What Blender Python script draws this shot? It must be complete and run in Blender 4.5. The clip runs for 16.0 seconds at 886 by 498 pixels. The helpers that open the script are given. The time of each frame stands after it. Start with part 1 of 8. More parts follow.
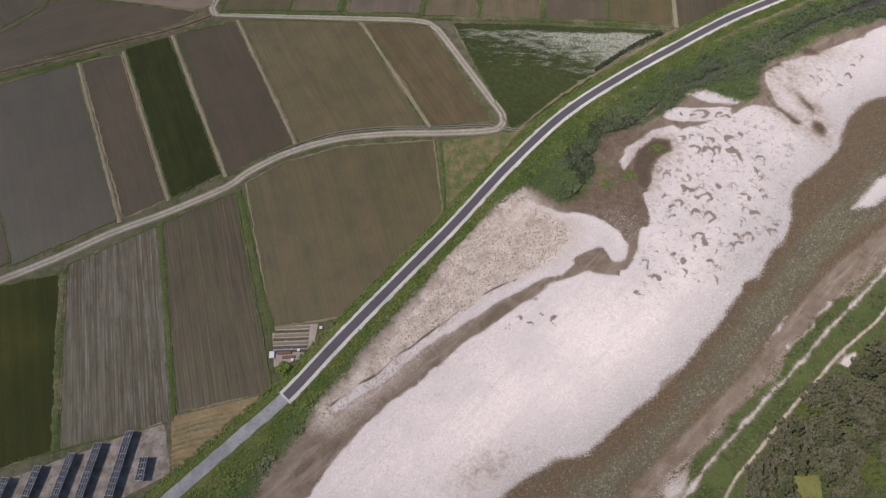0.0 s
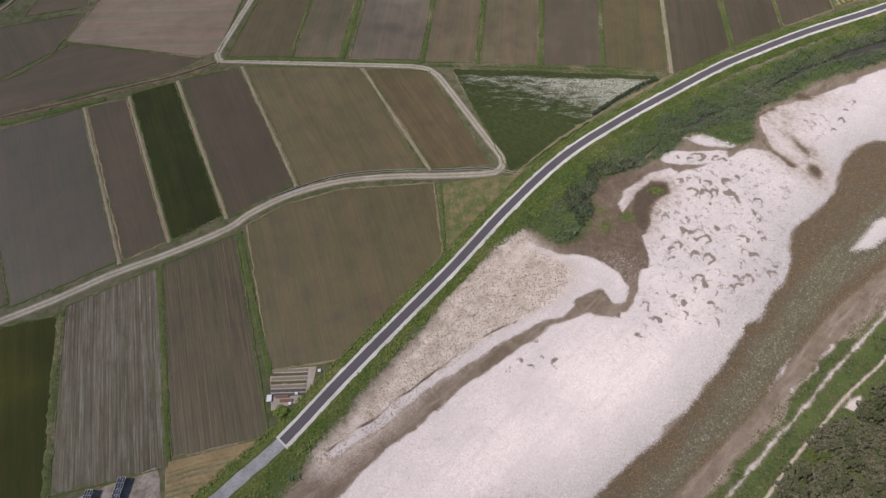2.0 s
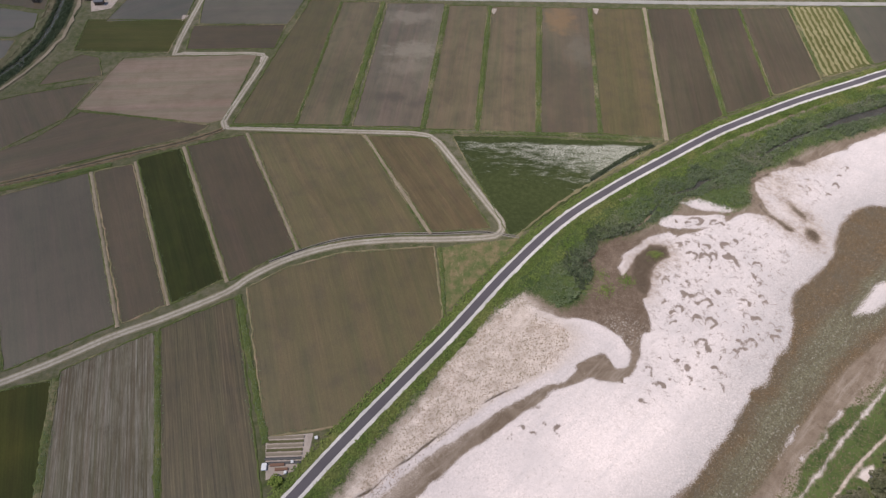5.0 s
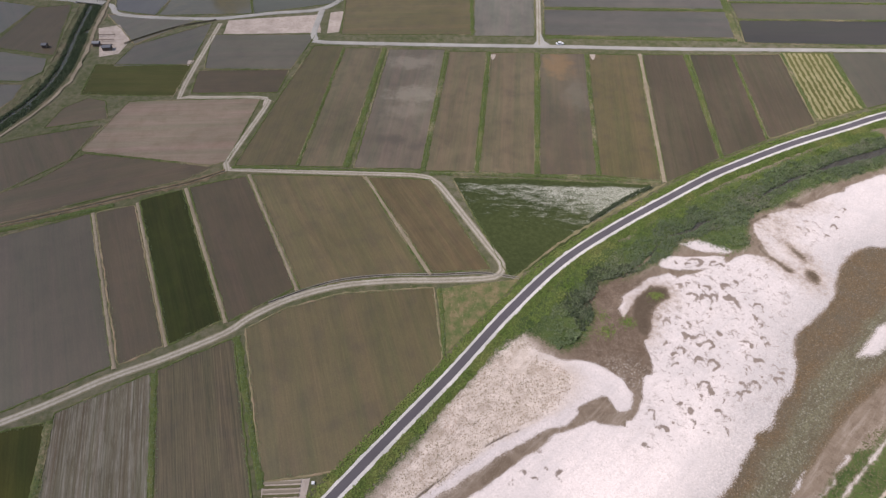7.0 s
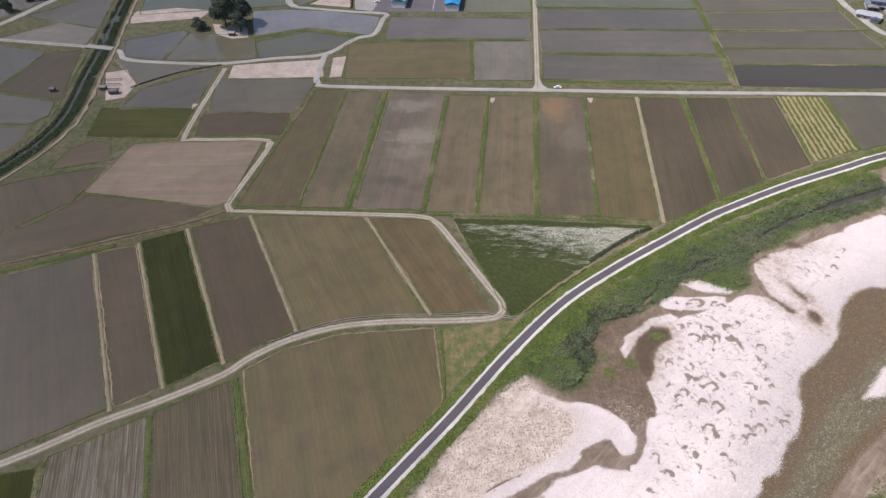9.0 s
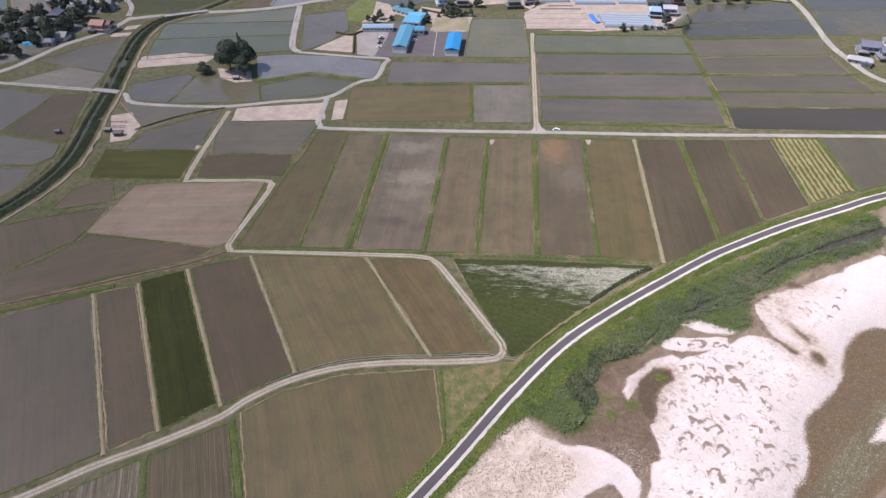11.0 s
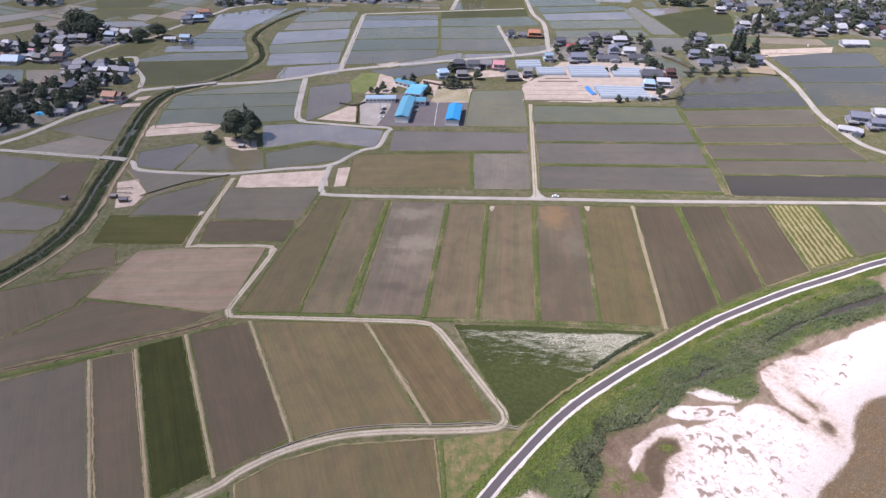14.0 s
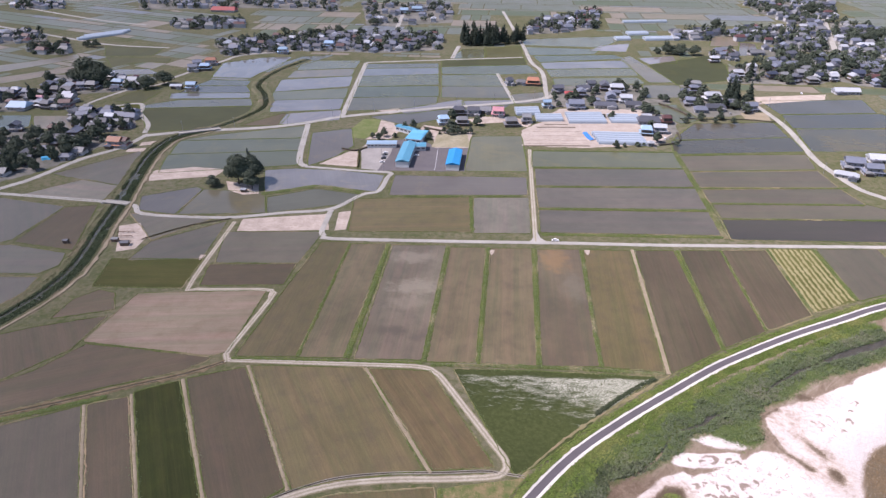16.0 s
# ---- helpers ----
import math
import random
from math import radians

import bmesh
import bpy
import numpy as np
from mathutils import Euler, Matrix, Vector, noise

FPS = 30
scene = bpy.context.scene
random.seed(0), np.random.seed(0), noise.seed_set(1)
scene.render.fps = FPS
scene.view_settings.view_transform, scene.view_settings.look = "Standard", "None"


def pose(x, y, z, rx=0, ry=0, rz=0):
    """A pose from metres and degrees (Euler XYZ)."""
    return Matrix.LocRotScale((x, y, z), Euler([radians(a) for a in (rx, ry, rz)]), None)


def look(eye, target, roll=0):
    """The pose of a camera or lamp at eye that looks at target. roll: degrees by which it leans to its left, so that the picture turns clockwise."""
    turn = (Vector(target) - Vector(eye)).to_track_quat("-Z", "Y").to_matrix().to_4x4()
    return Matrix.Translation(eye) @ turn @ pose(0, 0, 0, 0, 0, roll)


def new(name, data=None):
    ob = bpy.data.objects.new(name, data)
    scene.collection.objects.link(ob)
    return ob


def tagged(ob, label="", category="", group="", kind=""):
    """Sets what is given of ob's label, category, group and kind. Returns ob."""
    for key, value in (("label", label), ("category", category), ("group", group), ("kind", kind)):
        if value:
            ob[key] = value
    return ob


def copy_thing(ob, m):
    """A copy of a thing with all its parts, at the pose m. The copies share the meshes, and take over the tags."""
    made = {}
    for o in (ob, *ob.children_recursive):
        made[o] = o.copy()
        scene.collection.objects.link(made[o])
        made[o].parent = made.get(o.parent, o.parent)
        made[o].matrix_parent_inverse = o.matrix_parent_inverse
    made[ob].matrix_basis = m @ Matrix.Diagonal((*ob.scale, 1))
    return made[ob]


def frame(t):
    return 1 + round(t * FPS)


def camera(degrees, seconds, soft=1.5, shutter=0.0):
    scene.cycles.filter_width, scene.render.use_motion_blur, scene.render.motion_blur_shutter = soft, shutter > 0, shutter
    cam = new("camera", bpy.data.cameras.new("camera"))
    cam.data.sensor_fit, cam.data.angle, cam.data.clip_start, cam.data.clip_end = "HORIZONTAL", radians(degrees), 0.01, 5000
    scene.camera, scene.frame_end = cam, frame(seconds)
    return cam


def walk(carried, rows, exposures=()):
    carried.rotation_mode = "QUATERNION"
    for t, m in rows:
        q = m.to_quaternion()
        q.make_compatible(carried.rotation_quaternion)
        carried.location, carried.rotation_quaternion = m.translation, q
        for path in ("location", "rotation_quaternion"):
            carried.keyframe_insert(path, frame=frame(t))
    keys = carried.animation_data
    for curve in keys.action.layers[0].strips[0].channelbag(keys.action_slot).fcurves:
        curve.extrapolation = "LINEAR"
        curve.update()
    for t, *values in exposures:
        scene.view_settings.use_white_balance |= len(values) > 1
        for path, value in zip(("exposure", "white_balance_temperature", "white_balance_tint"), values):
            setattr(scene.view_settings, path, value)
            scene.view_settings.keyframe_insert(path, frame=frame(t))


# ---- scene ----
# camera: a drone hovering 200 m up that tilts slowly from steeply down towards the horizon
cam = camera(70.50, 16.0, 1.4)
EYE = (0.0, 0.0, 200.0)
TILT = [
    (0.0, -60.85, 0.00, 0.00),
    (0.5, -59.89, 0.00, 0.02),
    (1.0, -58.95, -0.00, 0.01),
    (1.5, -57.99, -0.03, 0.07),
    (2.0, -57.03, -0.03, 0.05),
    (2.5, -56.08, -0.02, 0.05),
    (3.0, -55.11, -0.02, 0.08),
    (3.5, -54.15, -0.01, 0.09),
    (4.0, -53.17, 0.01, 0.09),
    (6.5, -48.44, -0.00, 0.12),
    (7.0, -47.51, 0.01, 0.16),
    (7.5, -46.58, 0.02, 0.13),
    (8.0, -45.66, 0.03, 0.14),
    (8.5, -44.73, 0.05, 0.14),
    (9.0, -43.82, 0.06, 0.10),
    (11.5, -39.17, 0.09, 0.11),
    (12.0, -38.17, 0.12, 0.10),
    (12.5, -37.17, 0.14, 0.10),
    (13.0, -36.14, 0.14, 0.14),
    (13.5, -35.15, 0.15, 0.15),
    (14.0, -34.17, 0.16, 0.12),
    (14.5, -33.18, 0.17, 0.15),
    (15.0, -32.18, 0.18, 0.12),
    (15.5, -31.21, 0.19, 0.14),
    (16.0, -30.19, 0.19, 0.16),
]
walk(cam, [(t, pose(*EYE, 0, 0, yaw) @ pose(0, 0, 0, 90 + pitch, 0, 0) @ pose(0, 0, 0, 0, 0, roll)) for t, pitch, yaw, roll in TILT],
     exposures=[(0.0, -0.03, 6650, 16), (4.0, 0.08, 6650, 16), (9.0, 0.39, 6600, 19), (16.0, 0.77, 6500, 25)])

# ---- light ----
world = bpy.data.worlds.new("sky")
scene.world = world
world.use_nodes = True
wt = world.node_tree
sky = wt.nodes.new("ShaderNodeTexSky")
sky.sky_type = "NISHITA"
sky.sun_disc = False
sky.sun_elevation = radians(56)
sky.sun_rotation = radians(-88)
wt.links.new(sky.outputs[0], wt.nodes["Background"].inputs[0])
wt.nodes["Background"].inputs[1].default_value = 0.10
sun = new("sun", bpy.data.lights.new("sun", "SUN"))
sun.data.energy, sun.data.angle, sun.data.color = 3.6, radians(0.5), (1.0, 0.96, 0.9)
sun.matrix_world = look((-60 * math.cos(radians(56)), -5.0, 60 * math.sin(radians(56))), (0, 0, 0))


# ---- materials ----
def material(name, rough=0.9, spec=0.3, metal=0.0):
    m = bpy.data.materials.new(name)
    m.use_nodes = True
    b = m.node_tree.nodes["Principled BSDF"]
    b.inputs["Roughness"].default_value = rough
    b.inputs["Specular IOR Level"].default_value = spec
    b.inputs["Metallic"].default_value = metal
    b.inputs["Diffuse Roughness"].default_value = 1.0
    return m


class Nodes:
    """Short hand for a material's node tree."""

    def __init__(self, m):
        self.t, self.bsdf = m.node_tree, m.node_tree.nodes["Principled BSDF"]

    def add(self, kind, **values):
        n = self.t.nodes.new("ShaderNode" + kind)
        for k, v in values.items():
            setattr(n, k, v)
        return n

    def link(self, a, b):
        self.t.links.new(a, b)

    def put(self, socket, value):
        if isinstance(value, bpy.types.NodeSocket):
            self.link(value, socket)
        else:
            socket.default_value = value

    def coords(self, which="Object", scale=(1, 1, 1), shift=None, turn=0.0):
        c = self.add("TexCoord").outputs[which]
        if shift is not None:
            v = self.add("VectorMath", operation="ADD")
            self.link(c, v.inputs[0]), self.link(shift, v.inputs[1])
            c = v.outputs[0]
        mp = self.add("Mapping")
        mp.inputs["Scale"].default_value = scale
        mp.inputs["Rotation"].default_value = (0, 0, turn)
        self.link(c, mp.inputs["Vector"])
        return mp.outputs[0]

    def place(self, scale=(1, 1, 1)):
        mp = self.add("Mapping")
        mp.inputs["Scale"].default_value = scale
        self.link(self.add("NewGeometry").outputs["Position"], mp.inputs["Vector"])
        return mp.outputs[0]

    def noise(self, vec, scale, detail=4.0, rough=0.55, warp=0.0):
        n = self.add("TexNoise")
        n.inputs["Scale"].default_value, n.inputs["Detail"].default_value = scale, detail
        n.inputs["Roughness"].default_value, n.inputs["Distortion"].default_value = rough, warp
        self.link(vec, n.inputs["Vector"])
        return n.outputs["Fac"]

    def cells(self, vec, scale, feature="F1", out="Color"):
        n = self.add("TexVoronoi", feature=feature)
        n.inputs["Scale"].default_value = scale
        self.link(vec, n.inputs["Vector"])
        return n.outputs[out]

    def ramp(self, fac, lo, hi, a=0.0, b=1.0):
        n = self.add("MapRange")
        self.put(n.inputs["Value"], fac)
        for k, v in zip(("From Min", "From Max", "To Min", "To Max"), (lo, hi, a, b)):
            n.inputs[k].default_value = v
        return n.outputs[0]

    def maths(self, op, a, b=0.0):
        n = self.add("Math", operation=op)
        self.put(n.inputs[0], a), self.put(n.inputs[1], b)
        return n.outputs[0]

    def mix(self, fac, a, b, blend="MIX"):
        n = self.add("Mix", data_type="RGBA", blend_type=blend)
        self.put(n.inputs["Factor"], fac)
        for s, v in ((n.inputs[6], a), (n.inputs[7], b)):
            self.put(s, (*v, 1) if isinstance(v, tuple) else v)
        return n.outputs[2]

    def random(self):
        return self.add("ObjectInfo").outputs["Random"]

    def island(self):
        return self.add("NewGeometry").outputs["Random Per Island"]

    def attribute(self, name):
        return self.add("Attribute", attribute_name=name).outputs["Fac"]

    def scatter(self):
        """A vector that differs from object to object, to move the noise about."""
        n = self.add("CombineXYZ")
        self.link(self.maths("MULTIPLY", self.random(), 731.0), n.inputs[0])
        self.link(self.maths("MULTIPLY", self.random(), 397.0), n.inputs[1])
        return n.outputs[0]

    def bump(self, height, strength, distance):
        n = self.add("Bump")
        n.inputs["Strength"].default_value, n.inputs["Distance"].default_value = strength, distance
        self.link(height, n.inputs["Height"])
        self.link(n.outputs[0], self.bsdf.inputs["Normal"])

    def colour(self, socket):
        self.link(socket, self.bsdf.inputs["Base Color"])


def plain(name, c, rough=0.8, spec=0.3, metal=0.0, vary=0.12, scale=1.5):
    """A painted or mineral surface: one colour with grain and faint stains."""
    m = material(name, rough, spec, metal)
    n = Nodes(m)
    p = n.place()
    dark = tuple(v * (1 - vary) for v in c)
    lite = tuple(min(1, v * (1 + vary)) for v in c)
    k = n.mix(n.noise(p, scale * 0.15, 3), dark, lite)
    n.colour(n.mix(n.ramp(n.noise(p, scale * 3, 5), 0.35, 0.7, 0.0, 0.5), k, tuple(v * (1 - 2 * vary) for v in c)))
    return m


def soil(name, a, b, stripe=0.25, pitch=1.0, rough=0.36, spec=0.6, blotch=(0.06, 0.05, 0.035), blotch_amount=0.5, streak=None):
    """A worked field: long furrow streaks along the object's x axis over broad damp blotches."""
    m = material(name, rough, spec)
    n = Nodes(m)
    sh = n.scatter()
    p = n.coords("Object", (1, 1, 1), sh)
    along = n.coords("Object", (0.012, 1, 1), sh)
    wide = n.noise(p, 0.018, 3, 0.5, 0.6)
    mid = n.noise(p, 0.11, 5, 0.6)
    lines = n.noise(along, pitch, 4, 0.7)
    fine = n.noise(n.coords("Object", (0.035, 1, 1), sh), 2.6, 3, 0.75)
    grain = n.noise(p, 1.5, 5, 0.8)
    k = n.mix(n.ramp(wide, 0.3, 0.7), a, b)
    k = n.mix(n.maths("MULTIPLY", n.ramp(mid, 0.45, 0.75), blotch_amount), k, blotch)
    bands = n.noise(n.coords("Object", (0.05, 1, 1), sh), 0.17, 3, 0.6, 0.5)
    k = n.mix(1.0, k, n.mix(n.ramp(bands, 0.36, 0.64), (0.90, 0.96, 0.88), (1.12, 1.04, 1.06)), "MULTIPLY")
    k = n.mix(n.ramp(n.noise(n.coords("Object", (0.35, 1, 1), sh), 0.045, 5, 0.6, 0.9), 0.56, 0.74, 0.0, 0.45), k, tuple(v * 0.62 for v in a))
    grey = n.add("CombineColor")
    v = n.maths("MULTIPLY", n.ramp(lines, 0.25, 0.75, 1 - stripe * 0.75, 1 + stripe * 0.75), n.ramp(fine, 0.3, 0.7, 0.93 - stripe * 0.2, 1.07 + stripe * 0.2))
    v = n.maths("MULTIPLY", v, n.ramp(grain, 0.3, 0.7, 0.86, 1.14))
    v = n.maths("MULTIPLY", v, n.ramp(n.random(), 0, 1, 0.88, 1.12))
    for i in range(3):
        n.link(v, grey.inputs[i])
    k = n.mix(1.0, k, grey.outputs[0], "MULTIPLY")
    if streak:
        s = n.maths("MULTIPLY", n.ramp(n.noise(along, pitch * 0.6, 6, 0.8), 0.44, 0.6), n.ramp(n.noise(n.coords("Object", (0.16, 1, 1), sh), 0.4, 6, 0.75), 0.36, 0.60))
        k = n.mix(n.maths("MULTIPLY", s, 0.62), k, streak)
    n.colour(k)
    n.bump(n.maths("ADD", lines, n.noise(p, 2.5, 3)), 0.25, 0.12)
    return m


def smeared(m, *spots):
    """Ragged stains on a field: x, y, half width, half length, strength and colour of each."""
    n = Nodes(m)
    p = n.place()
    k = n.bsdf.inputs["Base Color"].links[0].from_socket
    rag = n.ramp(n.noise(p, 0.16, 6, 0.7), 0.25, 0.75, -0.7, 0.7)
    for x, y, w, h, amount, c in spots:
        off = n.add("Mapping", vector_type="TEXTURE")
        off.inputs["Location"].default_value, off.inputs["Scale"].default_value = (x, y, 0), (w, h, 1)
        n.link(p, off.inputs["Vector"])
        d = n.add("VectorMath", operation="LENGTH")
        n.link(off.outputs[0], d.inputs[0])
        k = n.mix(n.ramp(n.maths("ADD", d.outputs["Value"], rag), 0.45, 1.15, amount, 0.0), k, c)
    n.colour(k)
    return m


def wet(name, mud, tint, cover=0.5, rough=0.12):
    """A flooded paddy: a shallow film of water over mud, with rows of seedlings in places."""
    m = material(name, rough, 0.5 if rough < 0.1 else 0.32)
    n = Nodes(m)
    sh = n.scatter()
    p = n.coords("Object", (1, 1, 1), sh)
    along = n.coords("Object", (0.02, 1, 1), sh)
    k = n.mix(n.ramp(n.noise(p, 0.02, 4, 0.5, 0.8), 0.35, 0.7), mud, tint)
    k = n.mix(n.maths("MULTIPLY", n.ramp(n.noise(along, 0.5, 4, 0.7), 0.4, 0.7), 0.12), k, tuple(v * 1.5 for v in tint))
    k = n.mix(n.ramp(n.noise(p, 0.035, 6, 0.7, 1.0), 0.52, 0.66, 0.0, 0.6), k, tuple(a * b for a, b in zip(tint, (1.22, 1.12, 0.92))))
    k = n.mix(1.0, k, n.mix(n.random(), (0.98, 1.04, 0.98), (1.10, 1.0, 0.98)), "MULTIPLY")
    bright = n.ramp(n.random(), 0, 1, 0.8, 1.2)
    grey = n.add("CombineColor")
    for i in range(3):
        n.link(bright, grey.inputs[i])
    n.colour(n.mix(1.0, k, grey.outputs[0], "MULTIPLY"))
    n.link(n.ramp(n.noise(p, 0.03, 3), 0.3, 0.75, rough * (0.5 if rough < 0.3 else 1.0) + cover * 0.05, rough + cover * 0.3), n.bsdf.inputs["Roughness"])
    n.bump(n.noise(p, 1.8, 3), 0.03, 0.05)
    return m


FIELD = {
    "slate": (soil("slate_grey_soil", (0.081, 0.066, 0.043), (0.101, 0.081, 0.053), 0.12, 0.6, 0.45, 0.42), "dull slate-grey puddled paddy field"),
    "khaki": (soil("khaki_soil", (0.111, 0.090, 0.050), (0.156, 0.126, 0.073), 0.17, 0.8, 0.5, 0.4), "khaki-brown puddled paddy field with paler streaks"),
    "lightgrey": (soil("light_grey_soil", (0.134, 0.118, 0.089), (0.168, 0.148, 0.113), 0.10, 0.5, 0.32), "smooth pale grey flooded paddy field"),
    "brown": (soil("brown_soil", (0.077, 0.059, 0.035), (0.099, 0.076, 0.045), 0.15, 0.9, 0.6, 0.3), "dark brown freshly puddled paddy field with faint furrows"),
    "olivebrown": (soil("olive_soil", (0.100, 0.083, 0.037), (0.120, 0.097, 0.046), 0.16, 0.7, 0.55, 0.35), "olive-brown flooded paddy field with sparse young rice"),
    "greybrown": (smeared(soil("grey_brown_soil", (0.120, 0.096, 0.062), (0.180, 0.148, 0.104), 0.18, 0.6), (-16, 301, 16, 9, 0.55, (0.270, 0.235, 0.175)), (-20, 334, 15, 8, 0.5, (0.250, 0.215, 0.160)), (-22, 285, 14, 6, 0.35, (0.245, 0.205, 0.150)), (-27, 260, 8, 5, 0.8, (0.085, 0.068, 0.045)), (-14, 254, 5, 4, 0.6, (0.090, 0.072, 0.050))), "grey-brown tilled paddy field with pale dry patches"),
    "orangebrown": (smeared(soil("orange_stained_soil", (0.088, 0.069, 0.040), (0.128, 0.100, 0.058), 0.15, 0.8), (67.5, 331, 10, 16, 0.55, (0.250, 0.150, 0.062)), (75, 300, 8, 16, 0.4, (0.165, 0.145, 0.105)), (62, 262, 10, 30, 0.4, (0.075, 0.060, 0.034))), "brown paddy field with an orange-stained end"),
    "grey": (soil("grey_soil", (0.086, 0.074, 0.048), (0.106, 0.092, 0.060), 0.10, 0.5, 0.42), "smooth grey flooded paddy field"),
    "pinkgrey": (soil("pink_grey_soil", (0.140, 0.114, 0.077), (0.172, 0.137, 0.092), 0.10, 0.5, 0.5), "pinkish grey levelled paddy field"),
    "pink": (soil("pink_soil", (0.176, 0.141, 0.110), (0.210, 0.170, 0.133), 0.12, 0.8, 0.9, 0.2, (0.134, 0.100, 0.064)), "dry pinkish-beige bare harrowed field"),
    "darkbrown": (soil("dark_brown_soil", (0.072, 0.058, 0.036), (0.100, 0.080, 0.050), 0.2, 0.8, 0.55, 0.3), "dark purplish-brown puddled paddy field"),
    "greypurple": (soil("grey_purple_mud", (0.100, 0.088, 0.068), (0.122, 0.105, 0.080), 0.08, 0.5, 0.34), "smooth purplish-grey flooded paddy field"),
    "tan": (soil("tan_soil", (0.158, 0.132, 0.088), (0.195, 0.162, 0.112), 0.15, 0.6), "tan-brown bare field beside the stream"),
    "dark": (soil("dark_soil", (0.048, 0.041, 0.031), (0.058, 0.050, 0.036), 0.10, 0.5, 0.45), "dark wet flooded paddy field"),
    "green": (soil("green_crop", (0.027, 0.033, 0.010), (0.034, 0.041, 0.013), 0.28, 0.9, 0.9, 0.15, (0.051, 0.061, 0.013), 0.4), "dark green field of dense young crop"),
    "olivecrop": (soil("olive_green_crop", (0.056, 0.060, 0.020), (0.074, 0.076, 0.027), 0.16, 0.7, 0.9, 0.15, (0.082, 0.088, 0.026), 0.4), "olive-green field of young crop"),
    "greenstripe": (soil("green_striped_crop", (0.030, 0.037, 0.010), (0.074, 0.076, 0.016), 0.25, 0.35, 0.9, 0.15, (0.034, 0.044, 0.010), 0.4), "dark green crop field with lighter yellow-green strips"),
    "striped": (soil("straw_striped_soil", (0.100, 0.084, 0.056), (0.138, 0.120, 0.084), 0.40, 2.4, 0.9, 0.2, (0.075, 0.061, 0.038), 0.45, (0.33, 0.315, 0.275)), "grey tilled field streaked with pale straw rows"),
    "brownstripe": (soil("furrowed_soil", (0.086, 0.070, 0.036), (0.106, 0.086, 0.045), 0.8, 1.9, 0.6, 0.3), "brown field with many fine straight furrows"),
    "tracked": (soil("tracked_soil", (0.120, 0.090, 0.045), (0.142, 0.107, 0.056), 0.26, 0.35, 0.6, 0.25), "brown field with broad tractor tracks along it"),
    "straw": (soil("mown_grass", (0.088, 0.092, 0.030), (0.125, 0.120, 0.045), 0.25, 0.8, 0.9, 0.2, (0.070, 0.085, 0.020), 0.4), "mown field with straight yellow straw swathes on green"),
    "wet": (wet("wet_mud", (0.098, 0.094, 0.068), (0.120, 0.116, 0.086)), "flooded grey-green paddy with sky on the water"),
    "wetgrey": (wet("wet_grey_mud", (0.099, 0.090, 0.080), (0.116, 0.110, 0.095)), "flooded grey paddy field with muddy water"),
    "wetbrown": (wet("wet_brown_mud", (0.074, 0.068, 0.054), (0.092, 0.083, 0.066)), "flooded dull grey-brown paddy field"),
    "wetgreen": (wet("wet_green_mud", (0.090, 0.095, 0.060), (0.110, 0.116, 0.074)), "flooded dark grey-green paddy with rice seedlings"),
    "olivegreen": (wet("olive_seedlings", (0.050, 0.054, 0.022), (0.064, 0.068, 0.028), 0.2, 0.75), "dark olive-green paddy of young rice"),
    "wetgold": (wet("gold_weedy_mud", (0.080, 0.076, 0.058), (0.125, 0.102, 0.054)), "flooded paddy with a golden weedy patch"),
    "water": (wet("open_water", (0.15, 0.145, 0.15), (0.19, 0.185, 0.19), 0.1, 0.03), "flooded paddy with bright bluish open water"),
}




def clover_material():
    m = material("clover_field", 0.9, 0.15)
    n = Nodes(m)
    p = n.coords("Object")
    k = n.mix(n.noise(p, 0.06, 4), (0.032, 0.044, 0.014), (0.055, 0.070, 0.022))
    k = n.mix(n.ramp(n.noise(p, 0.5, 6, 0.75), 0.42, 0.7), k, (0.075, 0.085, 0.032))
    k = n.mix(n.ramp(n.noise(p, 0.03, 4, 0.6), 0.45, 0.65, 0.0, 0.5), k, (0.02, 0.03, 0.01))
    side = n.attribute("bloom")
    patch = n.noise(n.coords("Object", (0.3, 1, 1)), 0.34, 8, 0.8, 0.3)
    patch = n.ramp(patch, 0.3, 0.7, 0.18, 0.82)
    f = n.ramp(n.maths("ADD", patch, side), 0.90, 1.20)
    f = n.maths("MULTIPLY", f, n.ramp(n.noise(n.coords("Object", (0.5, 1, 1)), 2.2, 6, 0.8), 0.40, 0.60))
    n.colour(n.mix(n.maths("MULTIPLY", f, 0.95), k, (0.53, 0.52, 0.45)))
    return m


def ground_material():
    m = material("grassy_ground", 0.95, 0.15)
    n = Nodes(m)
    p = n.place()
    k = n.mix(n.ramp(n.noise(p, 0.035, 5), 0.35, 0.65), (0.098, 0.104, 0.058), (0.165, 0.145, 0.096))
    k = n.mix(n.ramp(n.noise(p, 0.007, 4, 0.6), 0.46, 0.62, 0.0, 0.75), k, (0.190, 0.168, 0.128))
    k = n.mix(n.ramp(n.noise(p, 0.22, 5, 0.65), 0.42, 0.68), k, (0.064, 0.084, 0.028))
    k = n.mix(n.ramp(n.noise(p, 0.5, 5, 0.7), 0.52, 0.72), k, (0.20, 0.165, 0.10))
    n.colour(n.mix(n.ramp(n.noise(p, 2.6, 3), 0.3, 0.8, 0.0, 0.5), k, (0.035, 0.045, 0.012)))
    n.bump(n.noise(p, 1.5, 4), 0.5, 0.3)
    return m


